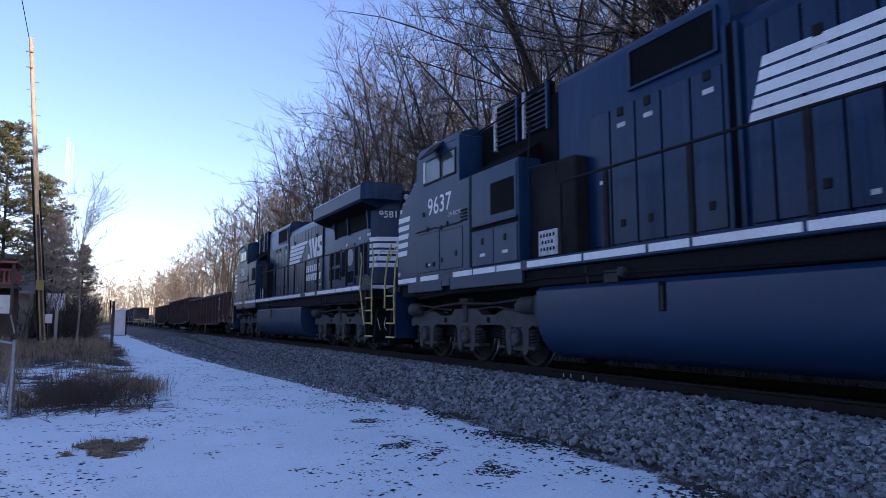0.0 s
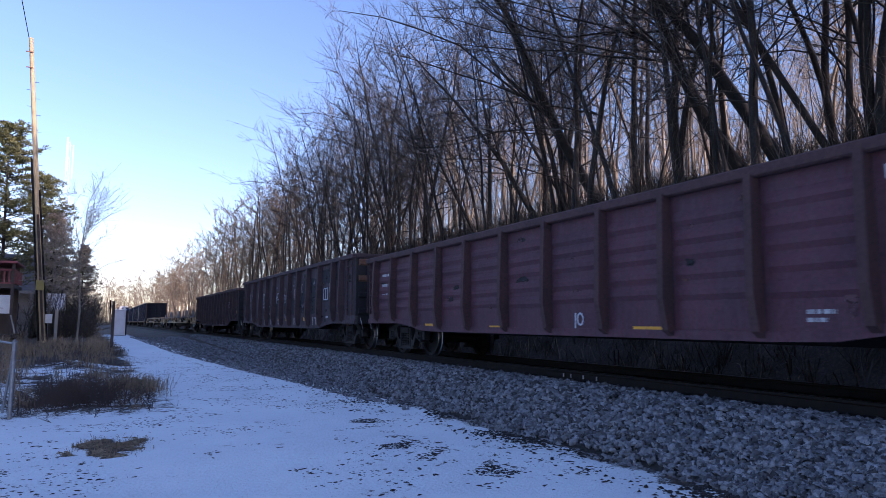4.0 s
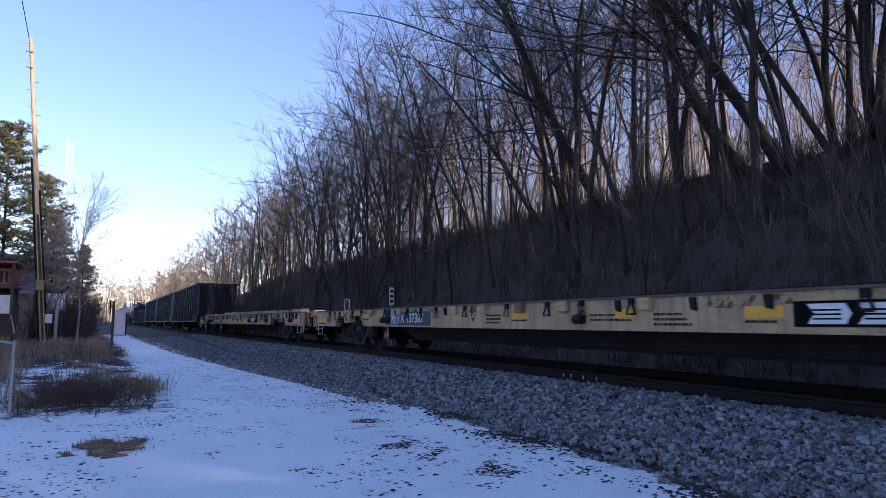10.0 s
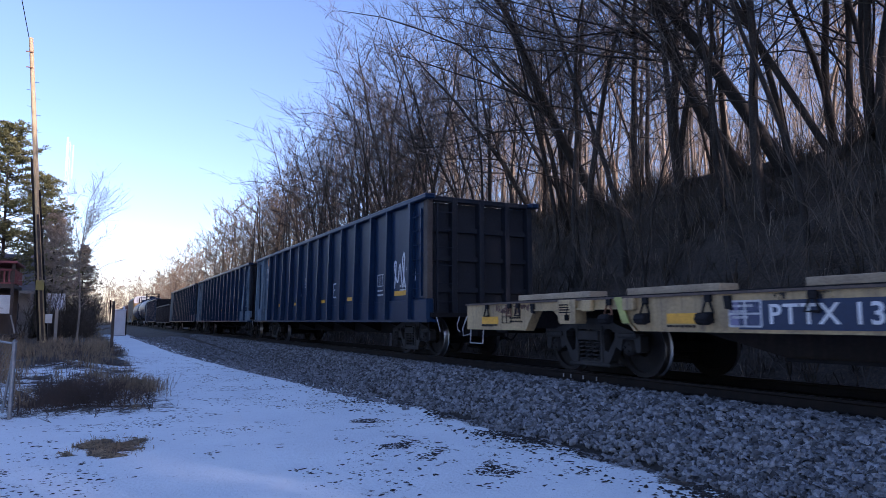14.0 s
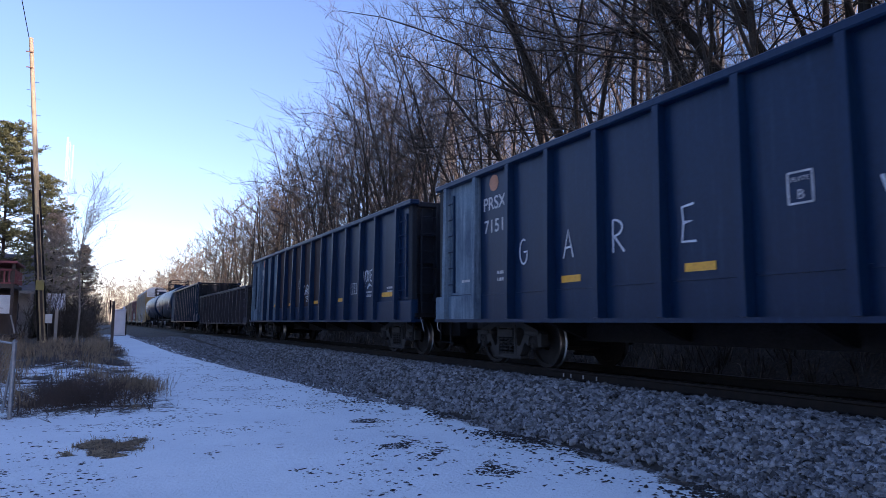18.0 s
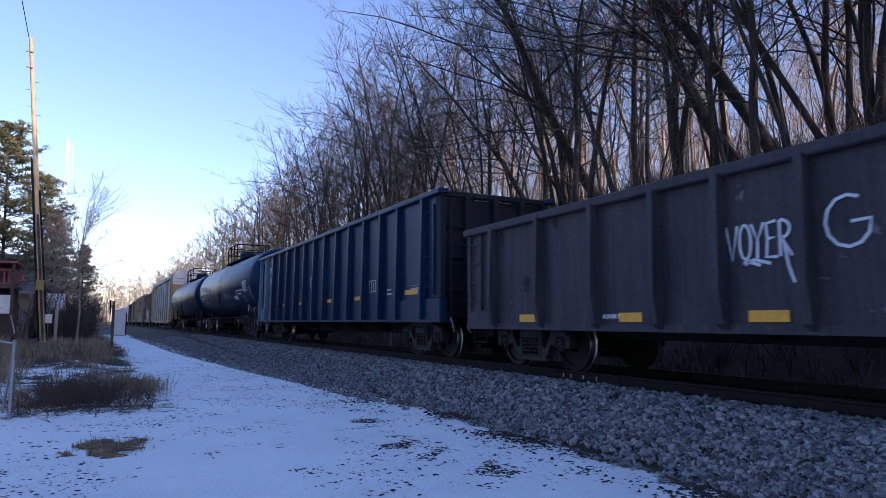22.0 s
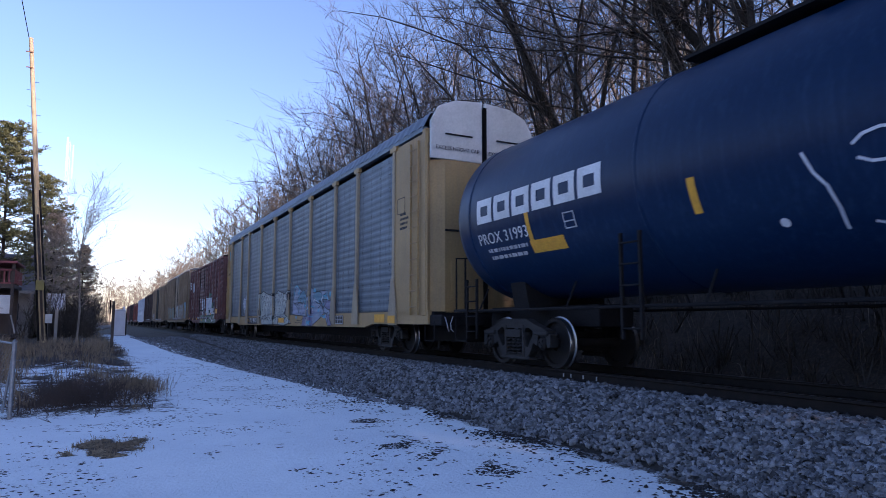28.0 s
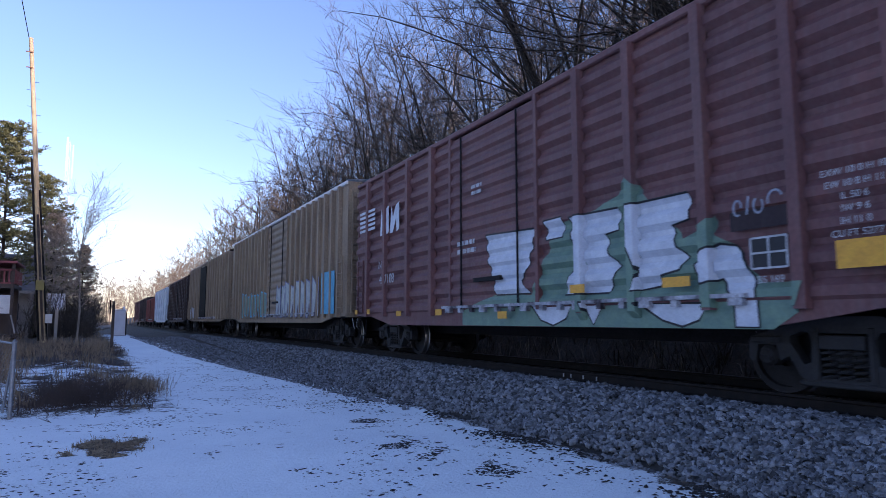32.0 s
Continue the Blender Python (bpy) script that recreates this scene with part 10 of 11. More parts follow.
# ---- boxcars ----
M["track_worn"] = material("scuffed door track with overspray", (0.05, 0.035, 0.04), 0.7, other=(0.5, 0.5, 0.52), spread=0.25, scale=2.6, fine=30, grain=0.2, bump=0.1)
def boxcar(front_s, rear_s, top, low, skin, words, posts, door=None, ridges=11, seed=0, name="boxcar", pale_roof=False, vertical=False):
    car = thing(name, words, "boxcar", "boxcars in the train")
    c = (front_s + rear_s) / 2
    add_car(car, c)
    a, b = front_s - c, rear_s - c
    h = 1.48
    rng = random.Random(seed)
    part("floor", Shape().box(-h, a + 0.05, 0.98, h, b - 0.05, 1.1), M["black_steel"], car)
    part("centre_sill", Shape().box(-0.35, a, 0.55, 0.35, b, 0.98), M["black_steel"], car)
    cuts = sorted([a] + [p - c for p in posts] + ([door[0] - c, door[1] - c] if door else []) + [b])
    for s in (-1, 1):
        X = s * h
        for y0, y1 in zip(cuts, cuts[1:]):
            if y1 - y0 < 0.15:
                continue
            is_door = door and abs(y0 - (door[0] - c)) < 0.01
            if is_door:
                d = part("door", ridged(y0 + 0.03, y1 - 0.03, 1.1, top - 0.18, X + s * 0.03, 14, 0.045), skin, car, "ribbed plug door")
                for yy in (y0 + 0.55, y1 - 0.55):
                    part("lock_rod", Shape().tube([(X + s * 0.1, yy, 1.1), (X + s * 0.1, yy, top - 0.2)], 0.02, 6), M["black_steel"], d)
                part("door_crank", Shape().box(min(X + s * 0.06, X + s * 0.13), (y0 + y1) / 2 - 0.5, 1.62, max(X + s * 0.06, X + s * 0.13), (y0 + y1) / 2 + 0.5, 1.7), M["black_steel"], d)
            elif vertical:
                part("side_panel", Shape().box(min(X, X - s * 0.04), y0, 1.0, max(X, X - s * 0.04), y1, top - 0.1), skin, car)
            else:
                part("side_panel", ridged(y0, y1, 1.02, top - 0.12, X - s * 0.02, ridges, 0.075), skin, car)
        for y in [p - c for p in posts]:
            part("side_post", Shape().prism([(y - 0.085, X), (y - 0.07, X + s * 0.13), (y + 0.07, X + s * 0.13), (y + 0.085, X)], "z", 0.98, top - 0.1).moved(Matrix(((0, 1, 0, 0), (1, 0, 0, 0), (0, 0, 1, 0), (0, 0, 0, 1)))), skin, car)
        part("side_sill", Shape().prism([(a, 1.02), (a + 1.2, 0.98), (a + 2.6, low), (b - 2.6, low), (b - 1.2, 0.98), (b, 1.02), (b, 1.12), (a, 1.12)], "x", min(X + s * 0.02, X - s * 0.04), max(X + s * 0.02, X - s * 0.04)), skin, car)
        part("eave", Shape().box(min(X - s * 0.06, X + s * 0.06), a, top - 0.12, max(X - s * 0.06, X + s * 0.06), b, top, 0.02), M["rack_white"] if pale_roof else skin, car)
        if door:
            for yy in (door[0] - c, door[1] - c):
                part("door_post", Shape().box(min(X - s * 0.03, X + s * 0.09), yy - 0.045, 1.05, max(X - s * 0.03, X + s * 0.09), yy + 0.045, top - 0.12, 0.01), skin, car)
            part("door_track", Shape().box(min(X, X + s * 0.13), door[0] - c - 4.1, 1.12, max(X, X + s * 0.15), door[1] - c + 0.3, 1.17), M["track_worn"], car, "scuffed door track")
            for k in range(16):
                y = door[0] - c - 4.0 + 0.48 * k
                part("track_bracket", Shape().box(min(X, X + s * 0.12), y - 0.05, 1.03, max(X, X + s * 0.12), y + (0.05 if k % 3 else 0.14), 1.12), M["track_worn"], car)
    n = 16
    roof = part("roof", Shape().prism([(-h, top - 0.03), (0, top + 0.11), (h, top - 0.03), (h, top - 0.01), (0, top + 0.13), (-h, top - 0.01)], "y", a, b), M["galv"] if pale_roof else M["black_steel"], car)
    seam = Shape().prism([(-h, top - 0.008), (0, top + 0.132), (h, top - 0.008), (h, top + 0.05), (0, top + 0.2), (-h, top + 0.05)], "y", -0.04, 0.04).mesh("roof_rib", M["galv"] if pale_roof else M["black_steel"])
    for k in range(n + 1):
        part("roof_rib", seam, None, roof).matrix_basis = pose(0, a + 0.05 + (b - a - 0.1) * k / n, 0)
    for e in (-1, 1):
        ye = a if e < 0 else b
        part("end_wall", Shape().box(-h, ye - 0.03, 0.98, h, ye + 0.03, top - 0.02), skin, car)
        for k in range(8):
            z = 1.25 + (top - 1.7) * k / 7
            part("end_rib", Shape().prism([(ye, z - 0.12), (ye + e * 0.09, z - 0.04), (ye + e * 0.09, z + 0.04), (ye, z + 0.12)], "x", -h + 0.12, h - 0.12), skin, car)
        part("end_platform", Shape().box(-0.9, min(ye, ye + e * 0.5), 0.98, 0.9, max(ye, ye + e * 0.5), 1.03), M["black_steel"], car)
        add_ladder(car, -h - 0.05, ye - e * 0.42, 1.1, 2.9 if e < 0 else 2.6, 5, skin)
        add_ladder(car, -1.15, ye + e * 0.09, 1.1, top - 0.3, 9, skin, 0.4, "end_ladder", end=True)
        add_coupler(car, ye + e * 0.25, e)
        add_truck(car, ye - e * 1.9)
        add_step(car, -h + 0.02, ye - e * 0.45, 0.45)
    return car, c, rng


def build_boxcars():
    W, S = M["spray_white"], M["stencil"]
    car, c, rng = boxcar(321.9, 337.9, 4.93, 0.76, M["maroon"], "maroon ribbed boxcar with white and green graffiti", [322.85, 323.9, 325.1, 326.35, 327.5, 332.75, 334.1, 335.6, 336.9], (328.65, 331.85), seed=61)
    x = -1.52
    # big pale letters over a green ground, sprayed across ribs, posts and door
    posts_, door_ = [322.85, 323.9, 325.1, 326.35, 327.5, 332.75], (328.65, 331.85)
    zs = sorted(creases(1.02, 4.81, 11) + creases(1.1, 4.75, 14) + [1.12])
    ys = sorted([p - c + d for p in posts_ for d in (-0.09, -0.088, -0.07, 0.07, 0.088, 0.09)] + [d - c + e for d in door_ for e in (-0.002, 0.002)])

    def skin(y, z):
        for p in posts_:
            d = abs(y - p + c)
            if d < 0.0885 and z > 0.98:
                return 1.48 + 0.13 * min(1.0, (0.0885 - d) / 0.018) + 0.012
        if z < 1.12:
            return 1.512
        if door_[0] - c < y < door_[1] - c:
            return 1.515 + pressed(z, 1.1, 4.75, 14, 0.045)
        return 1.468 + pressed(z, 1.02, 4.81, 11, 0.075)

    green = [(331.37, 1.06), (329.94, 1.37), (328.87, 1.3), (328.37, 2.04), (328.11, 2.43), (327.11, 2.52), (326.71, 2.67), (326.47, 2.91), (326.26, 2.74), (326.06, 2.51), (325.46, 1.89), (324.97, 2.12), (324.98, 1.88), (324.71, 1.74), (324.4, 1.28), (323.85, 1.27), (323.97, 0.95), (324.28, 0.76), (331.37, 0.77)]
    lay(flat([(p - c, z) for p, z in green]), "graffiti", M["spray_green"], car, lambda y, z: skin(y, z), ys, zs, "pale green sprayed ground")
    fat_a = [(330.32, 2.51), (328.67, 2.44), (328.79, 2.08), (328.91, 1.77), (329.14, 1.57), (328.87, 1.33), (330, 1.34), (330.06, 1.62), (330.26, 2.01)]
    fat_b = [(328.46, 2.53), (327.96, 2.54), (327.92, 2.2), (328.37, 2.19)]
    fat_c = [(327.77, 2.5), (326.64, 2.48), (326.61, 2.15), (326.92, 2.12), (326.86, 1.84), (326.65, 1.63), (326.91, 1.26), (327.95, 1.27), (327.73, 1.69), (327.59, 1.79), (327.72, 2.15)]
    fat_d = [(327.5, 1.14), (327.01, 1.13), (327.26, 0.79)]
    fat_e = [(326.51, 2.48), (325.36, 2.48), (325.35, 2.13), (325.66, 2.09), (325.58, 1.81), (325.42, 1.66), (325.54, 1.5), (325.85, 1.45), (325.92, 1.31), (326.36, 1.26), (326.25, 1.53), (326.44, 1.9), (326.5, 2.16)]
    fat_f = [(328.93, 1.17), (327.77, 1.14), (327.92, 0.89), (328.26, 0.78), (328.61, 0.87)]
    fat_g = [(326.33, 1.1), (325.14, 1.07), (325.28, 0.86), (325.55, 0.78), (325.88, 0.86)]
    fat_h = [(325.3, 1.55), (325.13, 1.72), (324.91, 1.77), (324.71, 1.73), (324.57, 1.54), (324.46, 1.24), (324.44, 0.78), (324.76, 0.78), (324.77, 1.13), (324.93, 1.35), (325.15, 1.3), (325.26, 1.39)]
    for poly in (fat_a, fat_b, fat_c, fat_d, fat_e, fat_f, fat_g, fat_h):
        pts = [(p - c, z) for p, z in poly]
        ob = lay(flat(pts), "graffiti", M["spray_white"], car, lambda y, z: skin(y, z) + 0.004, ys, zs, "fat white sprayed letter with black outline")
        lay(strokes([pts + [pts[0]]], 0.03, 0.0), "outline", M["ink"], ob, lambda y, z: skin(y, z) + 0.007, ys, zs)
    for k in range(5):
        part("name_stripe", Shape().box(x - 0.062, 336.3 - c, 3.4 + 0.13 * k, x - 0.055, 337.5 - c, 3.47 + 0.13 * k), W, car, "white emblem stripe")
    for y0 in (335.95, 335.25):
        part("emblem_block", Shape().prism([(y0 - c, 3.15), (y0 - c - 0.2, 3.15), (y0 - c - 0.4, 3.5), (y0 - c - 0.45, 3.15), (y0 - c - 0.62, 3.2), (y0 - c - 0.6, 3.9), (y0 - c - 0.4, 3.85), (y0 - c - 0.2, 3.55), (y0 - c - 0.1, 3.85)], "x", x - 0.04, x - 0.035), W, car, "bold white emblem block")
    lettering("NS", 0.3, S, car, side(x - 0.062, 335.8 - c, 2.35))
    lettering("457108", 0.34, S, car, side(x - 0.062, 335.4 - c, 1.95))
    for k, row in enumerate(("EXW 10 0 H 10", "EW 10 8 H 11", "IL 50 6", "IW 9 6", "IH 11 0", "CU FT 5277")):
        lettering(row, 0.1, S, car, side(x - 0.075, 323.27 - c, 2.33 - 0.125 * k), name="dimensions")
    bars(car, x - 0.035, 331.5 - c, 2.5, 0.9, 2, 0.09, 0.08, S, rng)
    bars(car, x - 0.035, 330.9 - c, 3.6, 0.6, 2, 0.07, 0.06, S, rng)
    patch(car, x - 0.075, 324.44 - c, 324.0 - c, 1.43, 1.77, M["ink"], "stencil_panel", "black inspection panel")
    table(car, x - 0.084, 324.44 - c, 1.77, 0.44, 0.34, S, 2, 2)
    lettering("BS 169", 0.12, S, car, side(x - 0.075, 324.22 - c, 1.3), name="inspection_mark")
    patch(car, x - 0.075, 324.7 - c, 323.95 - c, 1.88, 2.1, M["navy_brown"], "paint_patch", "dark overpainted patch")
    for p, z, w in ((323.46, 1.36, 0.53), (327.66, 1.28, 0.35), (325.75, 1.28, 0.45), (329.8, 0.9, 0.3), (332.4, 0.98, 0.3), (334.6, 0.98, 0.3), (336.7, 1.05, 0.2), (337.7, 1.05, 0.2)):
        patch(car, x - 0.11, p - c, p - w - c, z, z + (0.28 if w > 0.5 else 0.13), M["yellow"])
    scrawl(car, x - 0.08, 324.65 - c, 2.02, [arc(0.2, 0.4, 0.18, 0.3, 0, 300), [(0.6, 0.1), (0.7, 0.8)], arc(1.1, 0.4, 0.2, 0.3, 120, 400), arc(1.8, 0.5, 0.3, 0.35, 20, 200)], 0.3, 0.025, M["spray_grey"])

    car, c, rng = boxcar(339.0, 358.6, 5.3, 0.8, M["tan_box"], "sun-faded tan boxcar with colourful graffiti", [339.6 + 0.72 * k for k in range(9)] + [350.0 + 0.75 * k for k in range(11)], (346.2, 349.4), ridges=5, seed=62, pale_roof=True, vertical=True)
    fat_piece(car, -1.575, 347.6 - c, 1.05, 6.0, 1.35, 8, M["spray_cream"], rng, "pale sprayed letters with violet outlines", M["spray_violet"], 0.06)
    fat_piece(car, -1.575, 355.0 - c, 1.1, 5.5, 1.1, 5, M["spray_green"], rng, "green sprayed letters", M["spray_cyan"], 0.08)
    part("graffiti", Shape().box(-1.582, 339.9 - c, 1.1, -1.576, 341.3 - c, 2.5), M["spray_cyan"], car, "bright cyan sprayed block")
    car, c, rng = boxcar(360.0, 378.6, 5.1, 0.85, M["tan_box"], "weathered tan boxcar with an open dark doorway", [360.6 + 0.95 * k for k in range(8)] + [372.0 + 0.9 * k for k in range(7)], (368.2, 371.4), ridges=6, seed=63, vertical=True)
    part("doorway", Shape().box(-1.6, 368.4 - c, 1.15, -1.5, 371.2 - c, 4.8), M["louvre"], car, "dark door")
    fat_piece(car, -1.57, 376.8 - c, 1.1, 2.6, 0.9, 3, M["spray_white"], rng, "white sprayed letters", M["ink"], 0.05)
    boxcar(380.0, 396.2, 4.8, 0.8, M["brown_box"], "dark brown boxcar with ribbed sides", [380.8 + 1.25 * k for k in range(12)], (386.2, 389.2), seed=64)
    boxcar(397.6, 414.0, 4.7, 0.75, M["pale_box"], "chalky white boxcar with plain sides", [398.4 + 3.0 * k for k in range(6)], None, ridges=4, seed=65)
    boxcar(415.4, 431.0, 4.1, 0.8, M["red_box"], "faded red boxcar with pale door", [416.2 + 1.25 * k for k in range(12)], (421.6, 424.6), seed=66)
    boxcar(432.4, 448.6, 4.6, 0.8, M["brown_box"], "dark brown boxcar at the train's visible end", [433.2 + 1.25 * k for k in range(12)], (438.6, 441.6), seed=67)
    boxcar(450.0, 466.0, 4.6, 0.8, M["maroon"], "maroon boxcar far along the train", [450.8 + 1.25 * k for k in range(12)], (456.2, 459.2), seed=68)


build_boxcars()

# ---- beside the road: pole, fence, houses, cabinet ----
# pole wood raised to pale yellow, with the sunlight on it in the colour
M["pole_wood"] = material("weathered pole wood, sunlit yellow in the colour", (0.6, 0.47, 0.26), 0.85, other=(0.42, 0.31, 0.17), spread=0.5, scale=2, fine=30, grain=0.2, bump=0.3, streak=0.6, streak_color=(0.12, 0.09, 0.07))
M["grey_steel"] = material("galvanised post", (0.3, 0.31, 0.32), 0.5, 0.6, other=(0.22, 0.22, 0.23), scale=3, fine=40)
M["roof_grey"] = material("grey asphalt shingles", (0.15, 0.158, 0.172), 0.9, other=(0.19, 0.19, 0.205), scale=2, fine=30, grain=0.15, bump=0.2)
M["siding"] = material("pale clapboard", (0.34, 0.315, 0.28), 0.8, other=(0.24, 0.22, 0.195), scale=1.5, fine=20)
M["dark_wood"] = material("dark stained timber", (0.05, 0.04, 0.035), 0.85, other=(0.08, 0.06, 0.05), scale=2, fine=25, grain=0.2)
M["deck_red"] = material("maroon painted rail", (0.2, 0.045, 0.05), 0.6, other=(0.15, 0.04, 0.045), scale=3, fine=25)
M["sign_white"] = material("white sign board", (0.6, 0.62, 0.62), 0.6, other=(0.5, 0.52, 0.52), scale=3, fine=25, grain=0.06)
M["sign_yellow"] = material("yellow pole tag", (0.33, 0.28, 0.08), 0.6, scale=4, fine=30)
M["cabinet"] = material("white enamel cabinet", (0.7, 0.72, 0.75), 0.5, other=(0.6, 0.62, 0.65), scale=1.5, fine=25, grain=0.05)
M["rust_metal"] = material("snow-streaked tin roof", (0.8, 0.82, 0.84), 0.7, other=(0.45, 0.42, 0.4), spread=0.3, scale=2, fine=20)
M["fence_blue"] = material("faded blue-grey boards", (0.13, 0.17, 0.21), 0.8, other=(0.1, 0.13, 0.16), scale=2, fine=25)
M["mast_white"] = material("white antenna panels", (0.75, 0.76, 0.78), 0.6, scale=0.3, fine=5)


def build_roadside():
    # utility pole with climbing steps, a wire and tags
    pole = thing("utility_pole", "tall weathered wooden utility pole with climbing pegs", "utility pole")
    base, top = Vector((-3.75, 46.85, -0.7)), Vector((-5.49, 46.68, 18.6))
    part("shaft", Shape().tube([base.lerp(top, k / 8) for k in range(9)], 0.18, 12, 0.12), M["pole_wood"], pole, "long leaning wooden shaft", smooth=True)
    d = (top - base).normalized()
    for k in range(22):
        p = base.lerp(top, 0.28 + 0.6 * k / 22)
        s = 1 if k % 2 else -1
        part("climbing_peg", Shape().tube([p, p + Vector((s * 0.34, 0.03, 0.04))], 0.012, 5), M["black_steel"], pole)
    part("conduit", Shape().tube([base.lerp(top, 0.02) + Vector((-0.2, -0.12, 0)), base.lerp(top, 0.6) + Vector((-0.2, -0.1, 0))], 0.06, 8), M["black_steel"], pole, "dark cable conduit")
    part("conduit", Shape().tube([base.lerp(top, 0.02) + Vector((0.24, -0.12, 0)), base.lerp(top, 0.5) + Vector((0.16, -0.1, 0))], 0.05, 8), M["black_steel"], pole, "dark cable conduit")
    part("conduit", Shape().tube([base.lerp(top, 0.02) + Vector((0.03, -0.2, 0)), base.lerp(top, 0.42) + Vector((0.02, -0.18, 0))], 0.07, 8), M["dark_wood"], pole, "dark cable guard")
    p = base.lerp(top, 0.195)
    part("warning_tag", Shape().box(p.x - 0.22, p.y - 0.3, p.z - 0.32, p.x + 0.22, p.y - 0.27, p.z + 0.32), M["sign_yellow"], pole, "yellow warning tag")
    part("meter_box", Shape().box(base.x + 0.05, base.y - 0.42, 0.75, base.x + 0.42, base.y - 0.22, 1.3, 0.02), M["sign_white"], pole, "small white box")
    part("guard", Shape().box(base.x + 0.55, base.y - 0.25, -0.6, base.x + 0.72, base.y - 0.1, 1.6), M["siding"], pole)
    part("bolts", Shape().box(top.x - 0.2, top.y - 0.2, 17.6, top.x + 0.2, top.y - 0.15, 17.66).box(top.x - 0.12, top.y - 0.2, 16.6, top.x + 0.22, top.y - 0.15, 16.66), M["rust"], pole)
    wire = thing("overhead_wire", "thin dark overhead wire from the pole top", "wire")
    part("strand", Shape().tube([(-5.6, 46.6, 18.6), (-5.9, 44.0, 20.4), (-6.4, 36.0, 22.5), (-7.6, 10.0, 24.0), (-9.0, -20.0, 24.0)], 0.025, 5), M["black_steel"], wire)

    # slim post by the road
    post = thing("marker_post", "dark weathered timber sign post seen edge-on", "post")
    z = ground_z(0.02, 32)
    part("shaft", Shape().box(-0.06, 31.95, z - 0.3, 0.06, 32.05, 1.74), M["dark_wood"], post)
    part("sign_plate", Shape().box(-0.15, 31.7, 1.2, -0.1, 32.3, 1.76), M["black_steel"], post, "dark plate seen edge-on")

    # white cabinet
    cab = thing("equipment_cabinet", "white upright equipment cabinet beside the track", "cabinet")
    cz = ground_z(0.6, 62)
    part("body", Shape().box(0.12, 61.6, cz - 0.05, 0.95, 62.5, cz + 2.1, 0.03), M["cabinet"], cab)
    part("cap", Shape().box(0.07, 61.55, cz + 2.1, 1.0, 62.55, cz + 2.2, 0.03), M["cabinet"], cab)
    part("door", Shape().box(0.2, 61.57, cz + 0.15, 0.8, 61.6, cz + 2.0, 0.01), M["cabinet"], cab)
    part("vent", Shape().lathe([(0.08, 0), (0.08, 0.15), (0.13, 0.18), (0.05, 0.25)], "z", (0.78, 62.0, cz + 2.2), 12), M["cabinet"], cab)
    part("side_post", Shape().box(0.98, 61.8, cz, 1.06, 61.9, cz + 1.9), M["black_steel"], cab)
    part("plinth", Shape().box(0.05, 61.5, cz - 0.2, 1.02, 62.6, cz + 0.02), M["black_steel"], cab)

    # chain link fence corner
    fence = thing("chain_link_fence", "galvanised chain-link fence with a corner post", "fence")
    pts = [(-1.5, 13.5), (-2.3, 15.2), (-3.9, 19.0), (-5.5, 23.0), (-7.1, 27.0)]
    for x, y in pts:
        z = ground_z(x, y)
        part("post", Shape().lathe([(0.035, -0.3), (0.035, 1.3), (0.045, 1.32), (0.01, 1.36)], "z", (x, y, z), 10), M["grey_steel"], fence)
    part("brace", Shape().tube([(-1.62, 13.6, ground_z(-1.5, 13.5) + 0.1), (-1.52, 13.55, ground_z(-1.5, 13.5) + 1.1)], 0.02, 6), M["grey_steel"], fence)
    for (x0, y0), (x1, y1) in zip(pts, pts[1:]):
        z0, z1 = ground_z(x0, y0), ground_z(x1, y1)
        part("rail", Shape().tube([(x0, y0, z0 + 1.28), (x1, y1, z1 + 1.28)], 0.02, 6), M["grey_steel"], fence)
        part("rail", Shape().tube([(x0, y0, z0 + 0.55), (x1, y1, z1 + 0.55)], 0.015, 6), M["grey_steel"], fence)
        mesh = Shape()
        n = int(math.hypot(x1 - x0, y1 - y0) / 0.12)
        for k in range(n):
            for dn in (-1, 1):
                t0, t1 = k / n, min(1.0, max(0.0, (k + dn * 9) / n))
                f = abs(t1 - t0) * n / 9
                mesh.tube([(x0 + (x1 - x0) * t0, y0 + (y1 - y0) * t0, z0 + (z1 - z0) * t0 + 0.08), (x0 + (x1 - x0) * t1, y0 + (y1 - y0) * t1, z0 + (z1 - z0) * t1 + 0.08 + 1.18 * f)], 0.0022, 3)
        part("wire_mesh", mesh, M["grey_steel"], fence)
    boards = thing("board_fence", "faded blue-grey board fence in front of the house", "fence")
    for k in range(24):
        x, y = -4.9 - 0.2 * k, 33.5 + 0.02 * k
        part("board", Shape().box(x - 0.09, y, ground_z(x, y) - 0.1, x + 0.09, y + 0.03, ground_z(x, y) + 1.05 + 0.04 * (k % 3), 0.005), M["fence_blue"], boards)

    # house with grey roof and a porch
    house = thing("house", "weathered house with a broad grey shingle roof", "house")
    part("wall", Shape().box(-13.0, 55.5, -0.5, -5.4, 63.0, 3.0), M["siding"], house)
    part("roof", Shape().prism([(54.2, 2.95), (54.3, 3.1), (59.2, 6.0), (64.0, 3.1), (64.1, 2.95), (59.2, 5.75)], "x", -13.6, -5.05), M["roof_grey"], house, "grey shingle roof")
    part("eave_board", Shape().box(-13.6, 54.15, 2.82, -5.05, 54.22, 3.02), M["siding"], house)
    for y0 in (-6.9, -8.6, -10.4):
        w = part("window", Shape().box(y0, 55.44, 0.9, y0 + 0.9, 55.5, 2.2), M["siding"], house)
        part("pane", Shape().box(y0 + 0.07, 55.42, 0.97, y0 + 0.83, 55.45, 2.13), M["glass"], w)
    porch = thing("porch", "two-level timber porch with maroon railing and sign", "porch")
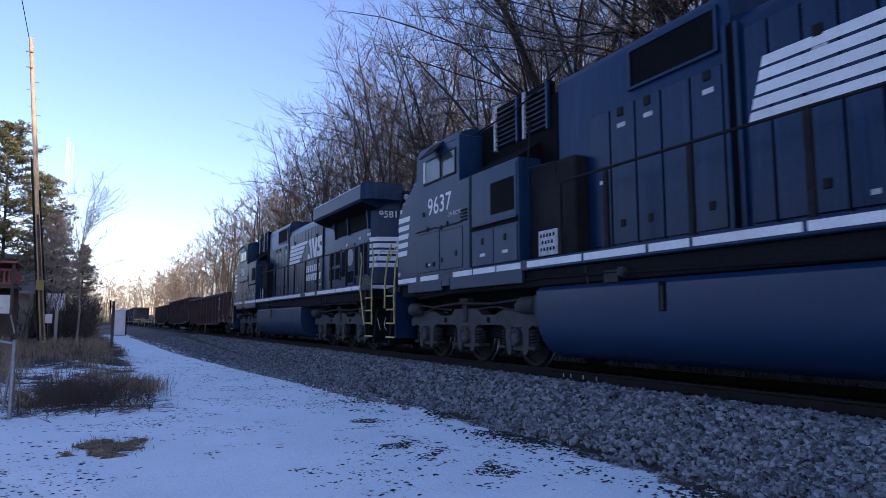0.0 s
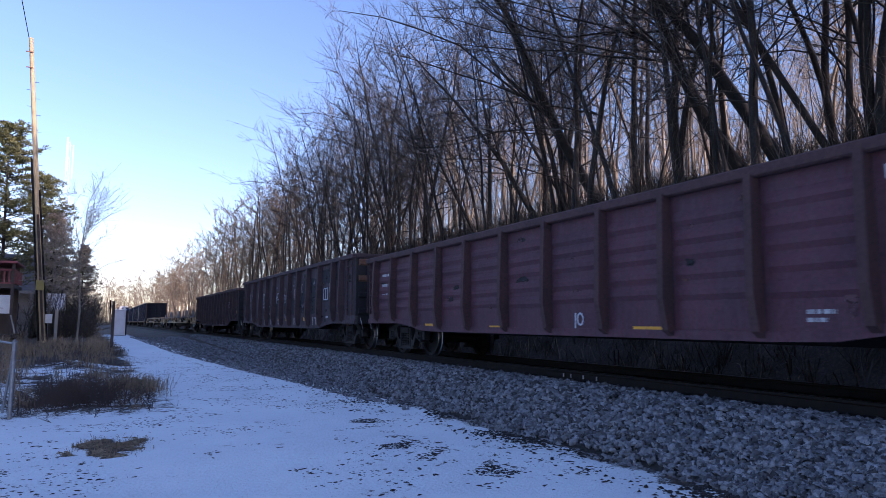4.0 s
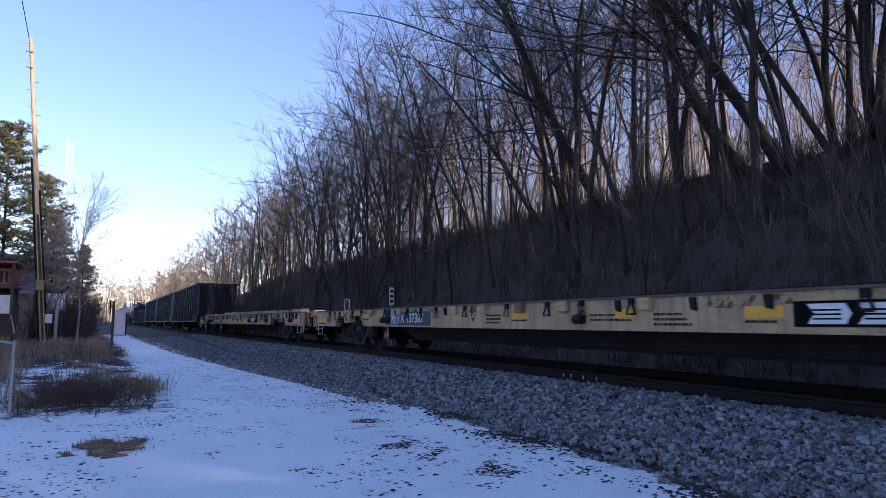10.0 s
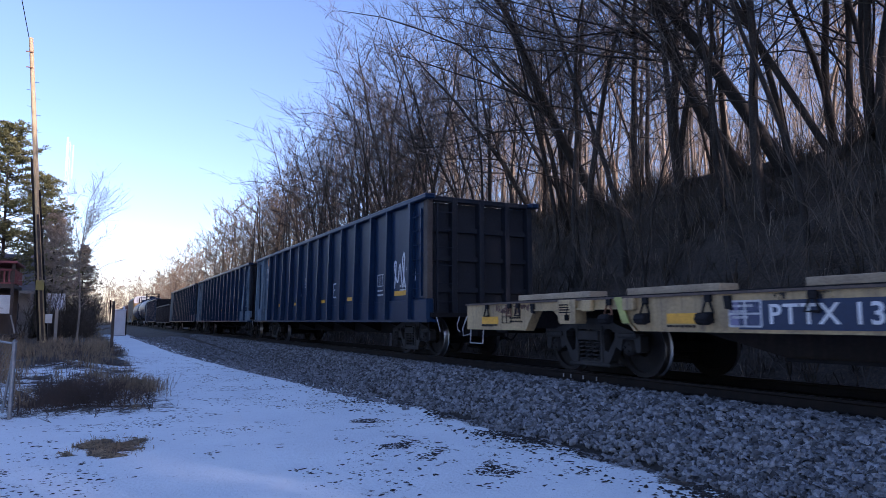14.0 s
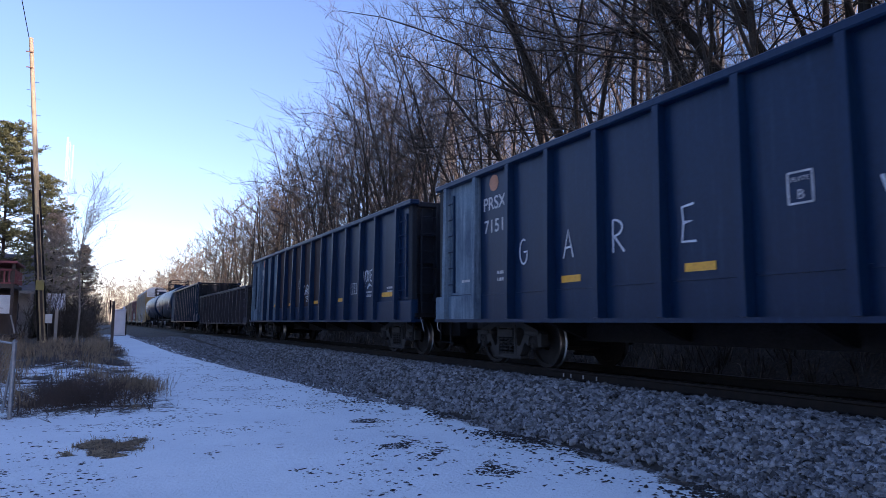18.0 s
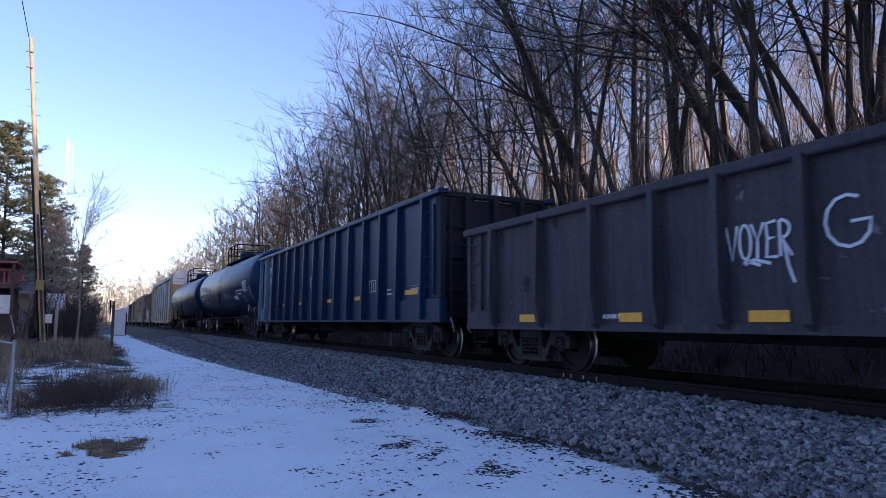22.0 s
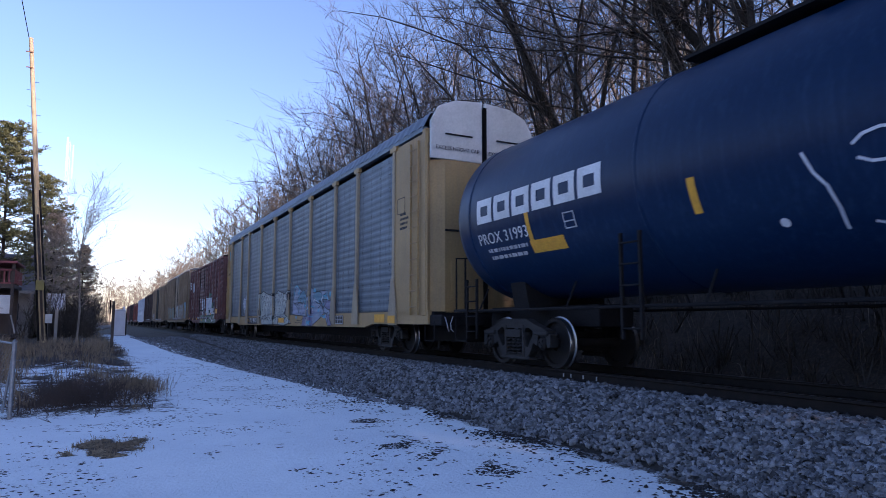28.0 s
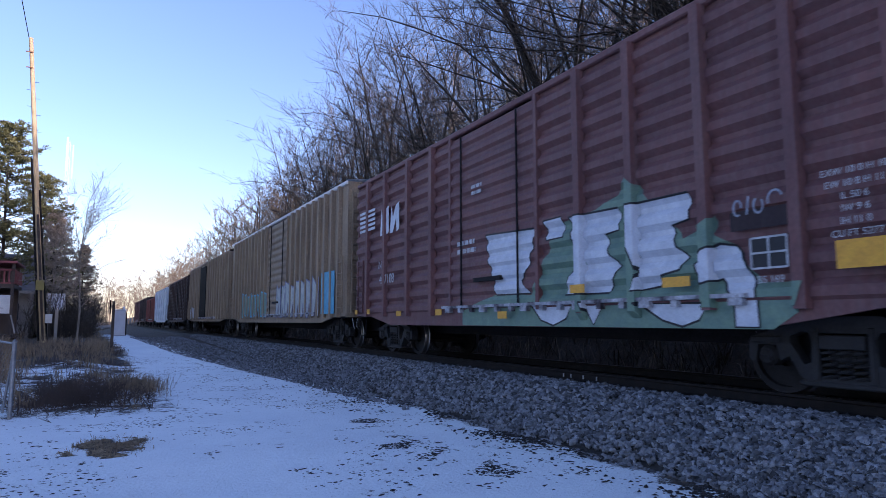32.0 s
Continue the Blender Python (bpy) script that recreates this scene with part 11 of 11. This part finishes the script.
    part("upper_deck", Shape().box(-9.0, 44.4, 2.75, -5.15, 47.8, 2.95), M["dark_wood"], porch)
    part("lower_deck", Shape().box(-9.0, 44.4, -0.1, -5.15, 47.8, 0.1), M["dark_wood"], porch)
    part("back_wall", Shape().box(-9.0, 47.6, -0.5, -5.3, 47.9, 4.4), M["dark_wood"], porch)
    part("canopy", Shape().box(-9.2, 44.2, 4.15, -5.05, 48.0, 4.3, 0.03), M["deck_red"], porch)
    part("railing", Shape().box(-9.0, 44.42, 3.75, -5.15, 44.5, 3.85).box(-9.0, 44.42, 3.0, -5.15, 44.5, 3.08), M["deck_red"], porch, "maroon railing")
    for k in range(16):
        x = -5.2 - 0.24 * k
        part("baluster", Shape().box(x - 0.04, 44.43, 3.05, x + 0.04, 44.49, 3.8), M["deck_red"], porch)
    for k in range(10):
        y = 44.6 + 0.32 * k
        part("baluster", Shape().box(-5.19, y - 0.04, 3.05, -5.13, y + 0.04, 3.8), M["deck_red"], porch)
    for x in (-5.25, -7.0, -8.8):
        part("porch_post", Shape().box(x - 0.08, 44.42, -0.5, x + 0.08, 44.58, 4.2), M["dark_wood"], porch)
    part("sign_board", Shape().box(-6.9, 44.3, 1.3, -5.3, 44.38, 2.35), M["sign_white"], porch, "white sign board with faint print")
    bars_ = Shape()
    for k in range(3):
        bars_.box(-6.7, 44.285, 1.55 + 0.25 * k, -5.6 - 0.2 * k, 44.3, 1.65 + 0.25 * k)
    part("sign_print", bars_, M["stencil"], porch)
    part("stair_rail", Shape().tube([(-5.2, 44.2, 1.2), (-4.85, 43.3, 0.2)], 0.04, 6), M["siding"], porch)

    shed = thing("shed", "small pale shed with a snowy tin roof", "shed")
    part("wall", Shape().box(-5.3, 59.9, -0.5, -3.7, 62.5, 1.75), M["siding"], shed)
    part("roof", Shape().prism([(59.5, 1.65), (59.5, 1.8), (61.2, 3.1), (62.9, 1.8), (62.9, 1.65), (61.2, 2.95)], "x", -5.4, -3.55), M["rust_metal"], shed, "snow-streaked tin roof")
    part("door", Shape().box(-4.9, 59.86, -0.4, -4.1, 59.9, 1.5), M["dark_wood"], shed)

    # radio mast far behind
    mast = thing("radio_mast", "pale hazy lattice radio mast with antenna panels", "mast")
    mx, my = -26.0, 399.0
    for dx, dy in ((-1.2, -0.7), (1.2, -0.7), (0, 1.4)):
        part("leg", Shape().tube([(mx + dx, my + dy, 0), (mx + dx * 0.6, my + dy * 0.6, 98)], 0.07, 4), M["mast_white"], mast)
    for k in range(32):
        z = 3.0 * k
        part("lattice", Shape().tube([(mx - 1.2, my - 0.7, z), (mx + 1.2, my - 0.7, z + 3), (mx, my + 1.4, z), (mx - 1.2, my - 0.7, z + 3)], 0.04, 3), M["mast_white"], mast)
    for dx, z in ((-0.6, 88), (2.2, 84), (1.4, 66)):
        part("antenna", Shape().box(mx + dx - (0.42 if dx < 0 else 0.2), my - 1.4, z - (6 if z > 80 else 2), mx + dx + (0.42 if dx < 0 else 0.2), my - 1.0, z + (12 if z > 80 else 2)), M["mast_white"], mast)

    # marker beyond the track
    mile = thing("track_marker", "narrow white upright marker with dark print", "marker")
    mz = ground_z(11.2, 27.4)
    part("stake", Shape().box(11.16, 27.38, mz - 0.2, 11.24, 27.44, 2.4), M["grey_steel"], mile)
    part("plate", Shape().box(11.11, 27.34, 1.6, 11.31, 27.38, 2.38), M["sign_white"], mile, "white marker plate")
    marks = Shape()
    for k in range(3):
        marks.box(11.14, 27.325, 1.7 + 0.22 * k, 11.28, 27.34, 1.82 + 0.22 * k)
    part("print", marks, M["louvre"], mile)
    litter = thing("white_bag", "crumpled white litter beside the far rail", "litter")
    gz = ground_z(11.9, 8.42)
    part("body", Shape().prism([(11.76, gz - 0.05), (12.02, gz - 0.05), (12.06, gz + 0.06), (11.98, gz + 0.13), (11.86, gz + 0.16), (11.79, gz + 0.08)], "y", 8.34, 8.5), M["sign_white"], litter)


build_roadside()


# ---- motion ----
def spin(first, others, radius):
    """Turn one wheelset as it rolls, and let the others of its size share that turning."""
    n = 32 * 15
    walk(first, [(k / 15.0, pose(0, 0, 0, math.degrees(SPEED * k / 15.0 / radius))) for k in range(n + 1)])
    keys = first.animation_data
    for w in others:
        w.rotation_mode = "QUATERNION"
        w.animation_data_create()
        w.animation_data.action = keys.action
        w.animation_data.action_slot = keys.action_slot


def motions():
    for car, s in CARS:
        walk(car, [(t, on_track(s - SPEED * t)) for t in range(33)])
    if WHEELS:
        spin(WHEELS[0], WHEELS[1:], 0.457)
    if BIG_WHEELS:
        spin(BIG_WHEELS[0], BIG_WHEELS[1:], 0.533)


motions()
